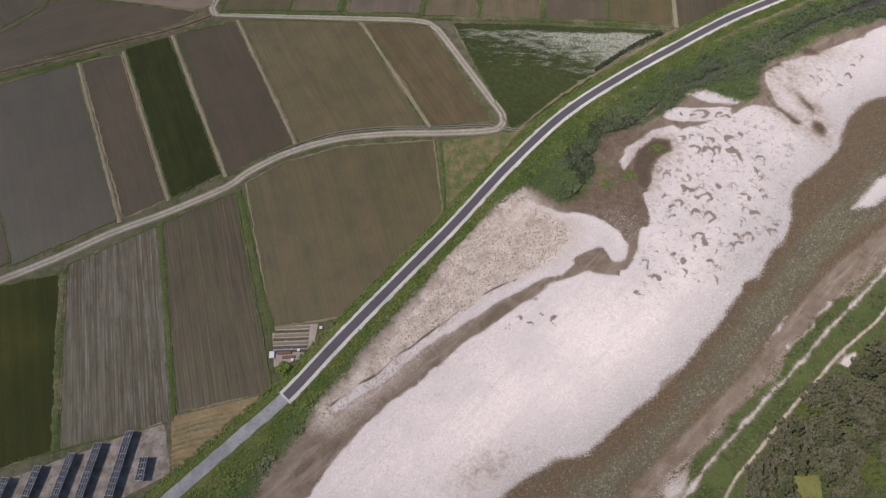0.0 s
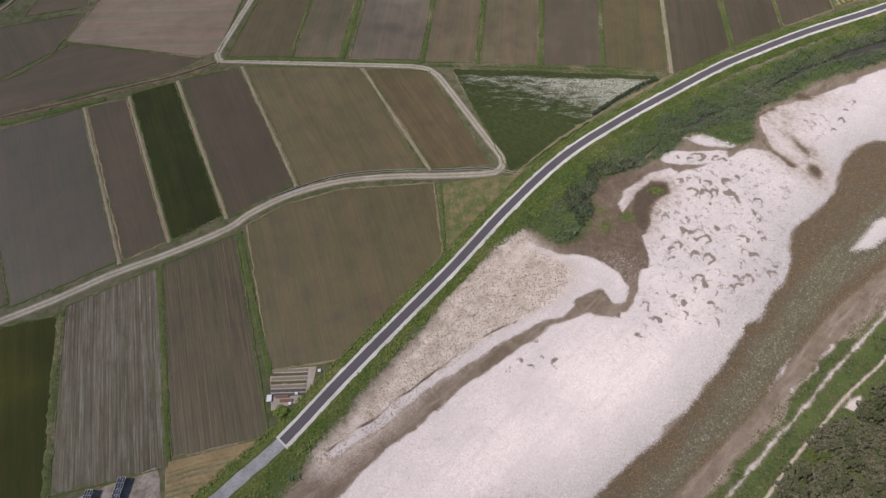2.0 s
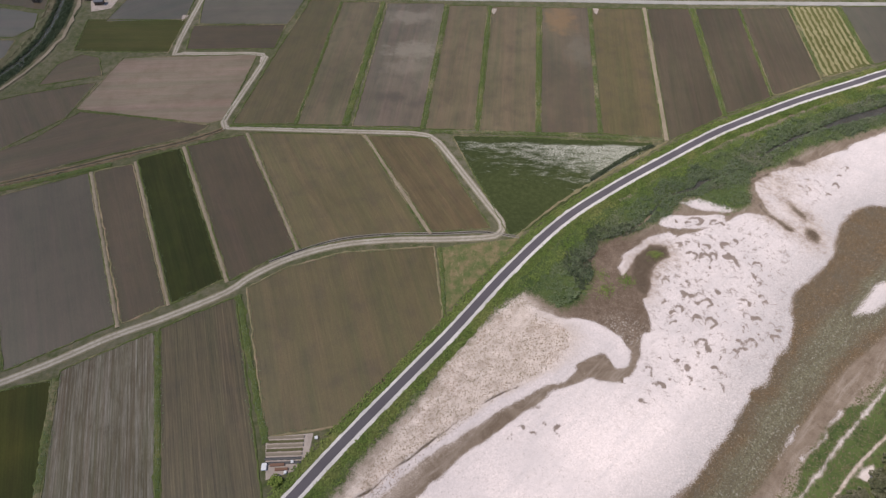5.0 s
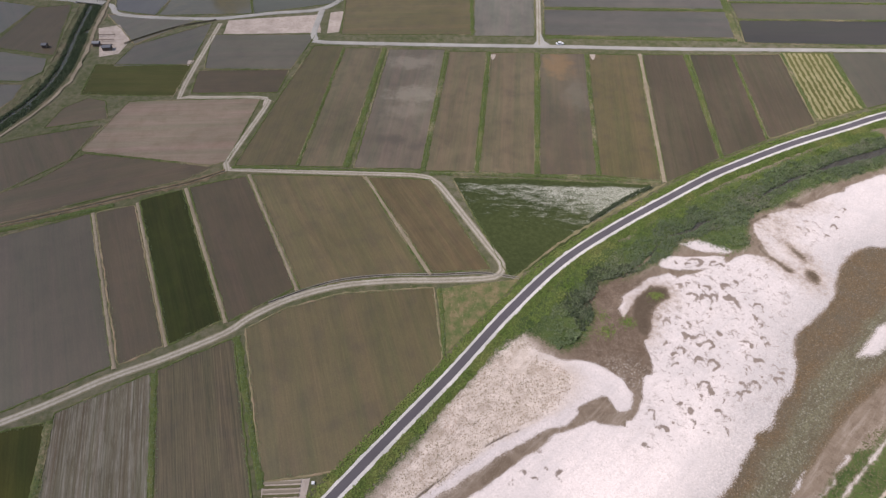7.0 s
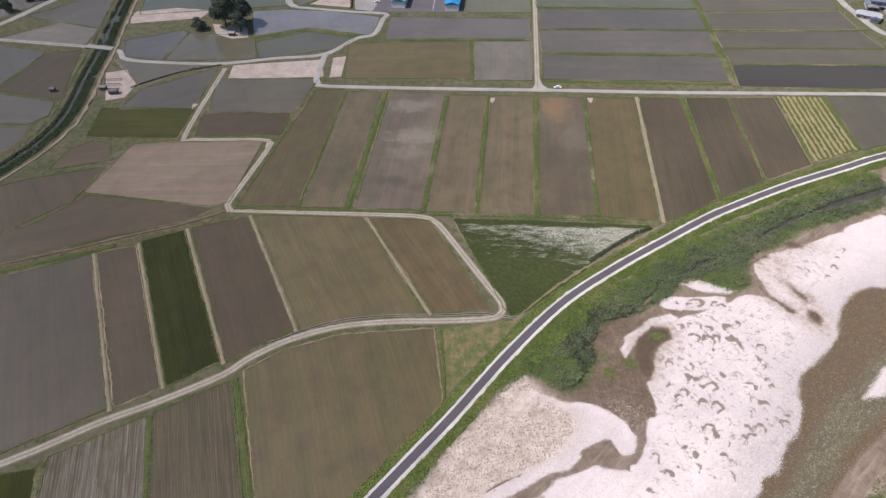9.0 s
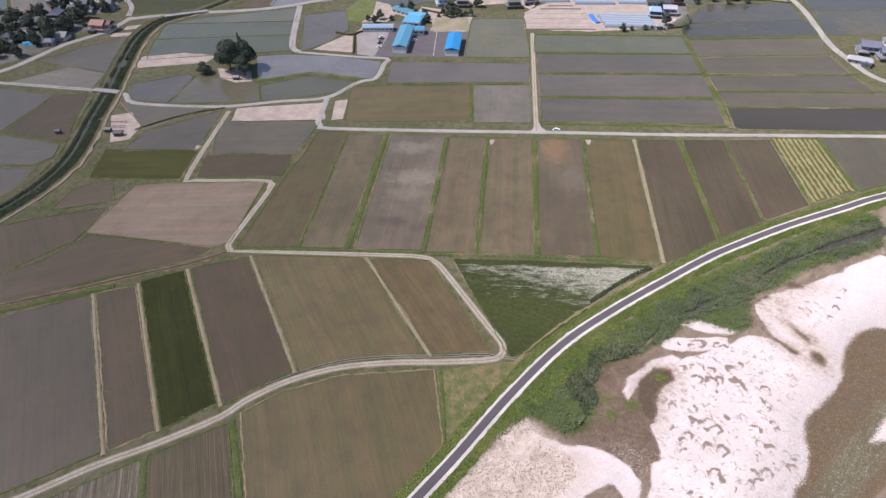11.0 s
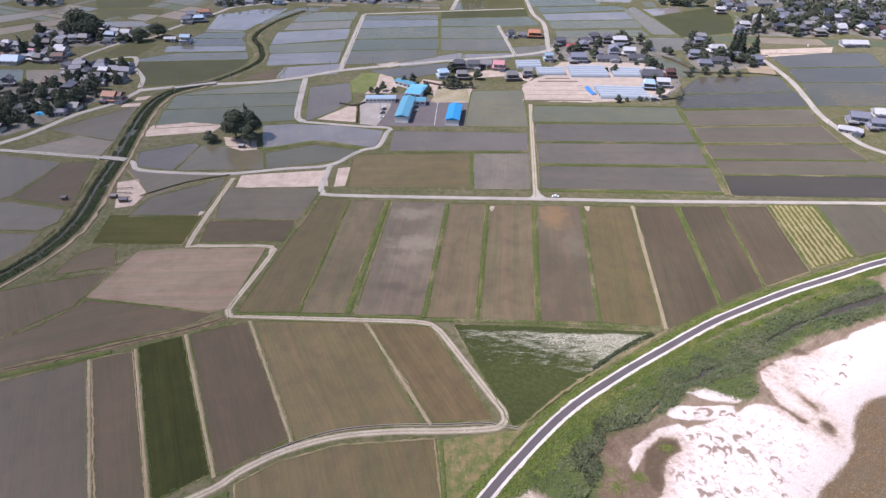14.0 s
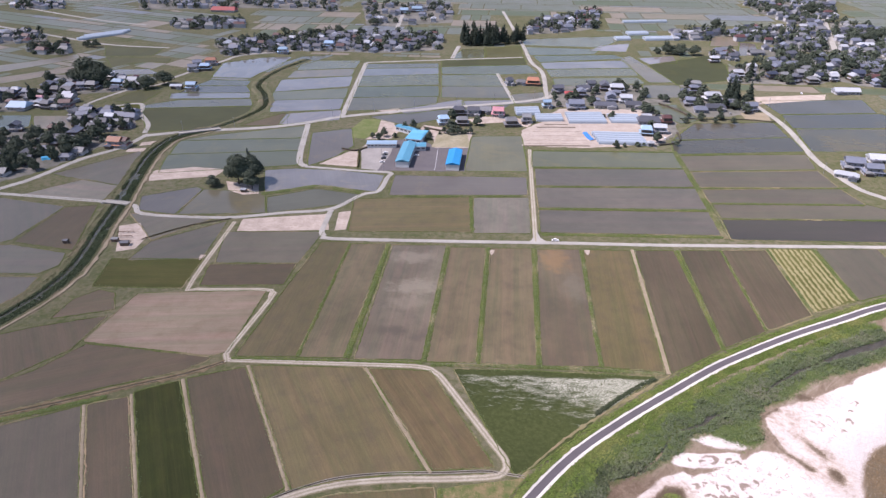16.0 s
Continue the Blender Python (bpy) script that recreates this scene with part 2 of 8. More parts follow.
def grass(name, a, b, c):
    m = material(name, 0.9, 0.2)
    n = Nodes(m)
    p = n.place()
    k = n.mix(n.ramp(n.noise(p, 0.12, 4), 0.35, 0.65), a, b)
    k = n.mix(n.ramp(n.noise(p, 0.9, 5, 0.7), 0.45, 0.7), k, c)
    k = n.mix(n.ramp(n.noise(p, 0.045, 6, 0.65, 0.5), 0.5, 0.72, 0.0, 0.75), k, (b[0] * 1.7, b[1] * 1.3, b[2] * 1.7))
    n.colour(n.mix(n.maths("MULTIPLY", n.island(), 0.4), k, tuple(v * 0.62 for v in a)))
    return m


def bund_material():
    """Earth ridges with green, olive and straw-dry stretches."""
    m = material("bund_growth", 0.9, 0.2)
    n = Nodes(m)
    p = n.place()
    k = n.mix(n.ramp(n.noise(p, 0.5, 5, 0.7), 0.35, 0.65), (0.062, 0.085, 0.024), (0.105, 0.125, 0.040))
    dry = n.mix(n.ramp(n.noise(p, 0.7, 5, 0.7), 0.35, 0.65), (0.150, 0.128, 0.070), (0.255, 0.215, 0.135))
    where = n.maths("ADD", n.noise(p, 0.035, 3, 0.5), n.maths("MULTIPLY", n.noise(p, 0.35, 4, 0.7), 0.35))
    k = n.mix(n.ramp(where, 0.66, 0.82), k, dry)
    n.colour(n.mix(n.ramp(n.noise(p, 1.3, 5, 0.75), 0.52, 0.72, 0.0, 0.6), k, (0.045, 0.052, 0.018)))
    n.bump(n.noise(p, 1.5, 4), 0.5, 0.3)
    return m


def mineral(name, a, b, speck, rough=0.95, grain=3.0, big=0.08):
    m = material(name, rough, 0.25)
    n = Nodes(m)
    p = n.place()
    k = n.mix(n.ramp(n.noise(p, big, 4), 0.35, 0.65), a, b)
    k = n.mix(n.ramp(n.noise(p, grain, 5, 0.7), 0.5, 0.75), k, speck)
    n.colour(k)
    n.bump(n.noise(p, grain * 2, 3), 0.3, 0.05)
    return m


def track_material():
    """Two pale wheel ruts with a grassy crown; u runs across the strip."""
    m = material("farm_track_gravel", 0.95, 0.2)
    n = Nodes(m)
    p = n.place()
    u = n.attribute("across")
    k = n.mix(n.ramp(n.noise(p, 0.1, 4), 0.3, 0.7), (0.34, 0.305, 0.255), (0.44, 0.405, 0.350))
    k = n.mix(n.ramp(n.noise(p, 2.0, 5, 0.7), 0.5, 0.72), k, (0.17, 0.15, 0.115))
    mid = n.maths("ADD", n.maths("ABSOLUTE", u), n.ramp(n.noise(p, 0.8, 4), 0.2, 0.8, -0.14, 0.14))
    green = n.maths("MAXIMUM", n.ramp(mid, 0.10, 0.30, 0.7, 0), n.ramp(mid, 0.58, 0.80, 0, 1))
    n.colour(n.mix(n.maths("MULTIPLY", green, 0.8), k, n.mix(n.noise(p, 0.25, 5, 0.7), (0.115, 0.115, 0.055), (0.225, 0.185, 0.115))))
    n.bump(n.noise(p, 4, 3), 0.3, 0.05)
    return m


def bed_material():
    """The river's bed: gravel, mud, dry scrub and green bank by what lies there."""
    m = material("river_bed", 0.95, 0.2)
    n = Nodes(m)
    p = n.place()
    rag = n.ramp(n.noise(p, 2.3, 7, 0.8), 0.27, 0.73, -0.5, 0.5)
    lobed = n.ramp(n.noise(p, 0.55, 6, 0.7), 0.27, 0.73, -0.5, 0.5)

    def laid(name, soft=0.16, ragged=1.0, lobes=0.0):
        a = n.maths("ADD", n.attribute(name), n.maths("MULTIPLY", rag, ragged))
        if lobes:
            a = n.maths("ADD", a, n.maths("MULTIPLY", lobed, lobes))
        return n.ramp(a, 0.5 - soft, 0.5 + soft)

    def cobbles(scale, a, b):
        c = n.add("SeparateColor")
        n.link(n.cells(p, scale, "F1", "Color"), c.inputs[0])
        return n.mix(c.outputs[0], a, b), c.outputs[1]

    # strands drawn out along the flow
    flow = n.add("Mapping")
    flow.inputs["Rotation"].default_value = (0, 0, radians(-44))
    n.link(p, flow.inputs["Vector"])
    drawn = n.add("Mapping")
    drawn.inputs["Scale"].default_value = (0.14, 1, 1)
    n.link(flow.outputs[0], drawn.inputs["Vector"])
    strand = n.noise(drawn.outputs[0], 0.4, 6, 0.7, 0.6)
    # mud: reddish brown, with paler dried rims and scattered cobbles
    mud = n.mix(n.ramp(n.noise(p, 0.11, 6, 0.7, 1.2), 0.36, 0.66), (0.098, 0.068, 0.046), (0.190, 0.142, 0.106))
    mud = n.mix(n.ramp(n.noise(p, 0.42, 7, 0.75, 0.8), 0.54, 0.72, 0.0, 0.8), mud, (0.235, 0.182, 0.140))
    mud = n.mix(n.ramp(n.noise(p, 1.6, 6, 0.75), 0.52, 0.74, 0.0, 0.7), mud, (0.078, 0.057, 0.040))
    tan = n.mix(n.ramp(n.noise(p, 0.09, 6, 0.7, 1.0), 0.36, 0.66), (0.150, 0.112, 0.080), (0.245, 0.195, 0.152))
    tan = n.mix(n.ramp(strand, 0.50, 0.68, 0.0, 0.8), tan, (0.305, 0.255, 0.210))
    tan = n.mix(n.ramp(n.noise(p, 1.4, 6, 0.78), 0.53, 0.72, 0.0, 0.6), tan, (0.115, 0.088, 0.064))
    mud = n.mix(laid("hook", 0.45, 0.5, 0.4), tan, mud)
    stone, pick_stone = cobbles(2.7, (0.17, 0.145, 0.12), (0.40, 0.36, 0.32))
    mud = n.mix(n.maths("MULTIPLY", n.ramp(pick_stone, 0.80, 0.84), laid("cobble", 0.3, 0.6)), mud, stone)
    # gravel: bleached cobbles, faint flow lines, greyer towards the water
    gravel, pick_dark = cobbles(2.6, (0.565, 0.512, 0.492), (0.690, 0.628, 0.606))
    gravel = n.mix(n.ramp(n.noise(p, 0.045, 6, 0.65, 0.5), 0.44, 0.68, 0.0, 0.75), gravel, (0.530, 0.490, 0.478))
    gravel = n.mix(n.ramp(strand, 0.50, 0.72, 0.0, 0.55), gravel, (0.490, 0.458, 0.448))
    gravel = n.mix(n.ramp(n.noise(p, 1.8, 7, 0.85), 0.54, 0.70, 0.0, 0.8), gravel, (0.40, 0.368, 0.352))
    gravel = n.mix(n.maths("MULTIPLY", n.ramp(pick_dark, 0.97, 0.98), 0.35), gravel, (0.30, 0.265, 0.24))
    shore = n.maths("MULTIPLY", n.attribute("shore"), n.ramp(n.noise(p, 1.5, 7, 0.8), 0.34, 0.60))
    gravel = n.mix(n.maths("MULTIPLY", shore, 0.72), gravel, (0.335, 0.318, 0.308))
    # tone set by place: low bar about 1.14 times, elsewhere 0.94 times
    gravel = n.mix(1.0, gravel, n.mix(n.attribute("fresh"), (0.94, 0.94, 0.95), (1.14, 1.13, 1.13)), "MULTIPLY")
    film = n.mix(n.noise(p, 0.6, 5, 0.7), (0.155, 0.118, 0.098), (0.300, 0.248, 0.215))
    gravel = n.mix(laid("scour", 0.13, 0.5, 0.5), gravel, film)
    gravel = n.mix(n.maths("MULTIPLY", n.maths("MULTIPLY", n.ramp(n.noise(p, 0.42, 7, 0.72, 0.6), 0.55, 0.61), n.attribute("patchy")), 1.0), gravel, film)
    dry = n.mix(n.ramp(n.noise(p, 0.2, 5, 0.65), 0.35, 0.65), (0.425, 0.360, 0.305), (0.610, 0.535, 0.482))
    dry = n.mix(n.ramp(n.noise(p, 1.5, 6, 0.8), 0.50, 0.66, 0.0, 0.85), dry, (0.265, 0.210, 0.155))
    dry = n.mix(n.ramp(strand, 0.53, 0.70, 0.0, 0.5), dry, (0.62, 0.56, 0.52))
    green = n.mix(n.ramp(n.noise(p, 0.1, 4), 0.35, 0.65), (0.044, 0.070, 0.022), (0.084, 0.118, 0.036))
    green = n.mix(n.ramp(n.noise(p, 0.8, 5, 0.7), 0.45, 0.7), green, (0.092, 0.112, 0.038))
    # near-black blotches paint the shaded gaps between tussocks
    green = n.mix(n.ramp(n.noise(p, 0.3, 6, 0.75), 0.54, 0.70, 0.0, 0.9), green, (0.018, 0.026, 0.010))
    # under the water: rust-brown stones at the edge, olive-grey cobbles in the stream
    rust, pick_rust = cobbles(2.8, (0.085, 0.057, 0.031), (0.178, 0.119, 0.066))
    rust = n.mix(n.ramp(n.noise(p, 0.12, 7, 0.7, 0.6), 0.36, 0.66, 0.0, 0.85), rust, (0.108, 0.088, 0.062))
    rust = n.mix(n.ramp(pick_rust, 0.93, 0.95, 0.0, 0.5), rust, (0.30, 0.24, 0.18))
    deep, pick_deep = cobbles(2.6, (0.090, 0.082, 0.052), (0.185, 0.170, 0.112))
    deep = n.mix(n.ramp(strand, 0.45, 0.66), deep, (0.105, 0.088, 0.058))
    deep = n.mix(n.ramp(pick_deep, 0.92, 0.95, 0.0, 0.55), deep, (0.36, 0.345, 0.29))
    wetmud = n.mix(n.noise(p, 0.3, 4), (0.070, 0.050, 0.034), (0.115, 0.086, 0.060))
    mud = n.mix(laid("damp", 0.25, 0.5, 0.4), mud, wetmud)
    silt = n.mix(n.ramp(n.noise(p, 0.25, 6, 0.7, 0.8), 0.35, 0.65), (0.245, 0.190, 0.150), (0.50, 0.43, 0.385))
    gravel = n.mix(laid("silt", 0.35, 0.8, 0.7), gravel, silt)
    k = n.mix(laid("water", 0.12, 0.8), mud, n.mix(laid("deep", 0.35, 0.6, 0.5), rust, deep))
    k = n.mix(laid("gravel", 0.08, 1.15), k, gravel)
    k = n.mix(laid("dry", 0.4, 1.0), k, dry)
    k = n.mix(laid("scarp", 0.2, 0.6), k, (0.120, 0.092, 0.070))
    k = n.mix(laid("green", 0.12, 1.0, 0.4), k, green)
    n.colour(k)
    n.bump(n.maths("ADD", n.noise(p, 1.3, 5, 0.7), n.maths("MULTIPLY", pick_dark, 0.4)), 0.5, 0.25)
    return m


def water_material(name, tint, murk=0.35, ripple=0.25):
    """Clear shallow water: most light goes through to the bed, the rest mirrors the sky."""
    m = bpy.data.materials.new(name)
    m.use_nodes = True
    n = Nodes(m)
    b = n.bsdf
    p = n.place((1, 1, 1))
    flow = n.add("Mapping")
    flow.inputs["Rotation"].default_value = (0, 0, radians(-42))
    n.link(p, flow.inputs["Vector"])
    drawn = n.add("Mapping")
    drawn.inputs["Scale"].default_value = (0.5, 1.5, 1)
    n.link(flow.outputs[0], drawn.inputs["Vector"])
    # pale flecks along the flow: foam plus sun glints painted into the colour
    foam_glint = n.ramp(n.noise(drawn.outputs[0], 2.4, 4, 0.7, 0.3), 0.56, 0.66)
    base = n.mix(n.ramp(n.noise(p, 1.7, 5, 0.8, 0.5), 0.56, 0.7), tint, tuple(v * 2.0 for v in tint))
    n.colour(n.mix(n.maths("MULTIPLY", foam_glint, 0.7), base, tuple(min(0.6, v * 3.6) for v in tint)))
    b.inputs["Roughness"].default_value = 0.22
    b.inputs["IOR"].default_value = 1.33
    n.bump(n.noise(p, 1.1, 4, 0.7, 0.4), ripple, 0.3)
    clear = n.add("BsdfTransparent")
    mixed = n.add("MixShader")
    out = next(x for x in n.t.nodes if x.type == "OUTPUT_MATERIAL")
    n.link(n.maths("MAXIMUM", n.ramp(n.noise(p, 0.9, 5, 0.75), 0.55, 0.75, murk, murk + 0.25), n.maths("MULTIPLY", foam_glint, murk + 0.4)), mixed.inputs[0])
    n.link(clear.outputs[0], mixed.inputs[1]), n.link(b.outputs[0], mixed.inputs[2])
    n.link(mixed.outputs[0], out.inputs["Surface"])
    return m


GROUND = ground_material()
BUND = bund_material()
GRASS = grass("bank_grass", (0.080, 0.112, 0.027), (0.122, 0.142, 0.044), (0.054, 0.078, 0.021))
DRYGRASS = grass("dry_grass", (0.206, 0.181, 0.098), (0.269, 0.225, 0.138), (0.125, 0.131, 0.053))
TUFT = grass("grass_blades", (0.092, 0.136, 0.060), (0.142, 0.184, 0.086), (0.188, 0.208, 0.126))
VERGE = grass("sunny_verge_grass", (0.125, 0.188, 0.042), (0.188, 0.232, 0.066), (0.078, 0.122, 0.032))
REED = grass("grey_green_reeds", (0.122, 0.152, 0.088), (0.162, 0.192, 0.118), (0.082, 0.110, 0.058))
DIRT = mineral("dirt_path", (0.23, 0.19, 0.135), (0.30, 0.25, 0.185), (0.16, 0.14, 0.075), 0.95, 1.2)
ASPHALT = mineral("fresh_asphalt", (0.094, 0.084, 0.094), (0.112, 0.102, 0.112), (0.075, 0.068, 0.075), 0.85, 5.0)
OLDROAD = mineral("worn_road", (0.29, 0.28, 0.26), (0.37, 0.355, 0.33), (0.25, 0.235, 0.205), 0.9, 2.0)
CONCRETE = mineral("pale_concrete", (0.30, 0.30, 0.31), (0.36, 0.36, 0.365), (0.23, 0.23, 0.235), 0.9, 3.0)
SHOULDER = mineral("white_crushed_stone", (0.46, 0.445, 0.43), (0.60, 0.575, 0.555), (0.34, 0.315, 0.275), 0.95, 3.0)
SAND = mineral("pale_sandy_earth", (0.34, 0.285, 0.245), (0.46, 0.39, 0.345), (0.25, 0.215, 0.165), 0.95, 0.5, 0.12)
TRACK = track_material()
BED = bed_material()
RIVER = water_material("river_water", (0.120, 0.108, 0.070), 0.06, 0.6)
DARKWATER = water_material("dark_creek_water", (0.045, 0.05, 0.045), 0.6, 0.25)


# ---- building helpers ----
def part(name, bm, mat, parent=None, label=""):
    me = bpy.data.meshes.new(name)
    bm.to_mesh(me)
    bm.free()
    me.materials.append(mat)
    ob = new(name, me)
    if parent is not None:
        ob.parent = parent
    if label:
        ob["label"] = label
    return ob


def mesh_part(name, verts, faces, mat, parent=None, label=""):
    me = bpy.data.meshes.new(name)
    me.from_pydata([tuple(map(float, v)) for v in verts], [], faces)
    me.update()
    me.materials.append(mat)
    ob = new(name, me)
    if parent is not None:
        ob.parent = parent
    if label:
        ob["label"] = label
    return ob


def empty(name, m=None):
    ob = new(name)
    if m is not None:
        ob.matrix_world = m
    return ob


def curve(points, step=3.0):
    """A smooth line through the points, with a point about every step metres."""
    p = [np.array(q, float) for q in points]
    p = [2 * p[0] - p[1]] + p + [2 * p[-1] - p[-2]]
    out = []
    for a, b, c, d in zip(p, p[1:], p[2:], p[3:]):
        n = max(1, int(np.linalg.norm(c - b) / step))
        for i in range(n):
            t = i / n
            out.append(0.5 * (2 * b + (c - a) * t + (2 * a - 5 * b + 4 * c - d) * t * t + (3 * b - a - 3 * c + d) * t ** 3))
    out.append(p[-2])
    return np.array(out)


def sides(line):
    d = np.gradient(line, axis=0)
    d /= np.maximum(np.linalg.norm(d, axis=1, keepdims=True), 1e-9)
    return np.stack([-d[:, 1], d[:, 0]], 1)


def strip(name, line, profile, mat, parent=None, rough=0.0, seed=1):
    """A band along a line: profile is a row of (offset to the left, height)."""
    rng = np.random.default_rng(seed)
    nrm = sides(line)
    n, k = len(line), len(profile)
    verts, faces = [], []
    for i in range(n):
        for j, (o, z) in enumerate(profile):
            wob = rng.normal(0, rough) if j in (0, k - 1) else 0
            q = line[i] + nrm[i] * (o + wob)
            verts.append((q[0], q[1], z))
    for i in range(n - 1):
        for j in range(k - 1):
            a = i * k + j
            faces.append((a, a + 1, a + k + 1, a + k))
    ob = mesh_part(name, verts, faces, mat, parent)
    at = ob.data.attributes.new("across", "FLOAT", "POINT")
    lo, hi = profile[0][0], profile[-1][0]
    at.data.foreach_set("value", np.tile([2 * (o - lo) / (hi - lo) - 1 for o, _ in profile], n).astype(np.float32))
    return ob


def inside(px, py, poly):
    r = np.zeros(px.shape, bool)
    for (x0, y0), (x1, y1) in zip(poly, poly[1:] + poly[:1]):
        if y0 != y1:
            r ^= ((y0 > py) != (y1 > py)) & (px < (x1 - x0) * (py - y0) / (y1 - y0) + x0)
    return r


def off_line(px, py, line, closed=False):
    d = np.full(px.shape, 1e9)
    pts = list(map(tuple, line))
    for (x0, y0), (x1, y1) in zip(pts, pts[1:] + pts[:1] if closed else pts[1:]):
        dx, dy = x1 - x0, y1 - y0
        t = np.clip(((px - x0) * dx + (py - y0) * dy) / (dx * dx + dy * dy + 1e-9), 0, 1)
        d = np.minimum(d, np.hypot(px - x0 - t * dx, py - y0 - t * dy))
    return d


def depth_in(px, py, poly):
    """How far inside a closed smooth outline a place lies; below nought outside."""
    ring = [tuple(q) for q in curve(list(poly) + [poly[0]], 4.0)[:-1]]
    d = off_line(px, py, ring, True)
    return np.where(inside(px, py, ring), d, -d)


def ripple(px, py, scale, seed=0, octaves=4):
    """Smooth value noise about nought."""
    out, amp = np.zeros(px.shape), 1.0
    for o in range(octaves):
        rng = np.random.default_rng(seed + o)
        grid = rng.uniform(-1, 1, (64, 64))
        u, v = px / scale + 100, py / scale + 100
        i, j = np.floor(u).astype(int), np.floor(v).astype(int)
        f, g = u - i, v - j
        f, g = f * f * (3 - 2 * f), g * g * (3 - 2 * g)
        a, b = grid[i % 64, j % 64], grid[(i + 1) % 64, j % 64]
        c, d = grid[i % 64, (j + 1) % 64], grid[(i + 1) % 64, (j + 1) % 64]
        out += amp * ((a * (1 - f) + b * f) * (1 - g) + (c * (1 - f) + d * f) * g)
        amp, scale = amp * 0.5, scale / 2
    return out


def blade_mesh(name, places, sizes, mat, seed=1, blades=4, lean=0.5, flat=0.5):
    """Many small tufts: a few crossed leaning triangles each."""
    rng = np.random.default_rng(seed)
    n = len(places)
    base = np.repeat(np.asarray(places, float), blades, axis=0)
    s = np.repeat(np.asarray(sizes, float), blades)
    a = rng.uniform(0, 2 * np.pi, n * blades)
    w = s * rng.uniform(0.10, 0.22, n * blades)
    h = s * rng.uniform(0.6, 1.2, n * blades) * flat
    side = np.stack([np.cos(a), np.sin(a), 0 * a], 1)
    out = np.stack([-np.sin(a), np.cos(a), 0 * a], 1) * (s * rng.uniform(0.1, lean, n * blades))[:, None]
    top = base + out + np.stack([0 * a, 0 * a, h], 1)
    v = np.stack([base - side * w[:, None] - out * 0.4, base + side * w[:, None] - out * 0.4, top + side * w[:, None] * 0.5, top - side * w[:, None] * 0.5], 1).reshape(-1, 3)
    me = bpy.data.meshes.new(name)
    f = np.arange(len(v)).reshape(-1, 4)
    me.from_pydata(v.tolist(), [], f.tolist())
    me.materials.append(mat)
    return new(name, me)


def box(bm, x0, y0, z0, x1, y1, z1):
    vs = [bm.verts.new(q) for q in ((x0, y0, z0), (x1, y0, z0), (x1, y1, z0), (x0, y1, z0), (x0, y0, z1), (x1, y0, z1), (x1, y1, z1), (x0, y1, z1))]
    for q in ((3, 2, 1, 0), (4, 5, 6, 7), (0, 1, 5, 4), (1, 2, 6, 5), (2, 3, 7, 6), (3, 0, 4, 7)):
        bm.faces.new([vs[i] for i in q])
    return vs


def boxes(*rows):
    bm = bmesh.new()
    for r in rows:
        box(bm, *r)
    return bm

# ---- ground, levee and roads ----
bm = bmesh.new()
bmesh.ops.create_grid(bm, x_segments=40, y_segments=40, size=4500)
ground = part("ground", bm, GROUND)
tagged(ground, "flat valley floor of short green and dry grass", "ground", kind="structure")

LEVEE = curve([(-89.1, 17.1), (-81.1, 26), (-66.8, 40.2), (-50.5, 56.4), (-34.9, 75.7), (-16.7, 97.2), (3.3, 120.5), (25.7, 148.4), (50.3, 174.9), (76.5, 195.4), (104.1, 214.1), (126.1, 228.5), (142.6, 237.8), (176.6, 254.8), (211.7, 269.7), (236.9, 280.3), (286, 296.9)], 2.5)
levee = strip("levee_bank", LEVEE, [(6.2, -0.02), (4.6, 0.6), (2.9, 1.45), (-3.2, 1.45), (-5.5, 0.7), (-8.0, -0.02)], GRASS, rough=0.7)
tagged(levee, "low grassy flood bank that carries the road", "levee", kind="structure")
CUT = len(curve([(-89.1, 17.1), (-81.1, 26), (-66.8, 40.2), (-50.5, 56.4)], 2.5)) - 1
shoulder = strip("road_shoulder", LEVEE[CUT:], [(2.55, 1.44), (2.4, 1.52), (-2.65, 1.52), (-2.85, 1.44)], SHOULDER, rough=0.16)
tagged(shoulder, "white crushed-stone shoulders along the new road", "road shoulder", kind="structure")
road = strip("road_asphalt", LEVEE[CUT:], [(1.55, 1.5), (1.5, 1.57), (-1.5, 1.57), (-1.55, 1.5)], ASPHALT)
tagged(road, "freshly laid dark purple-grey asphalt road on the levee", "road", kind="structure")
old = strip("road_concrete", LEVEE[:CUT + 1], [(2.1, 1.46), (1.95, 1.54), (-1.75, 1.54), (-1.9, 1.46)], mineral("worn_old_road", (0.235, 0.235, 0.245), (0.33, 0.33, 0.335), (0.17, 0.165, 0.16), 0.9, 1.2, 0.25), rough=0.12)
tagged(old, "older pale grey concrete road at the end of the new asphalt", "road", kind="structure")
end = strip("road_joint", np.array([LEVEE[CUT] * 0.82 + LEVEE[CUT - 1] * 0.18, LEVEE[CUT] * 0.96 + LEVEE[CUT + 1] * 0.04]), [(2.6, 1.575), (-2.9, 1.575)], SHOULDER)
tagged(end, "white joint strip where the asphalt begins", "road joint", kind="structure")


def way(name, points, width, mat, label, z=0.07, step=3.0, rough=0.12):
    h = width / 2
    ob = strip(name, curve(points, step), [(h + 0.35, -0.01), (h, z), (h * 0.5, z + 0.02), (0, z + 0.03), (-h * 0.5, z + 0.02), (-h, z), (-h - 0.35, -0.01)], mat, rough=rough)
    return tagged(ob, label, "road" if width > 3.6 else "track", kind="structure")


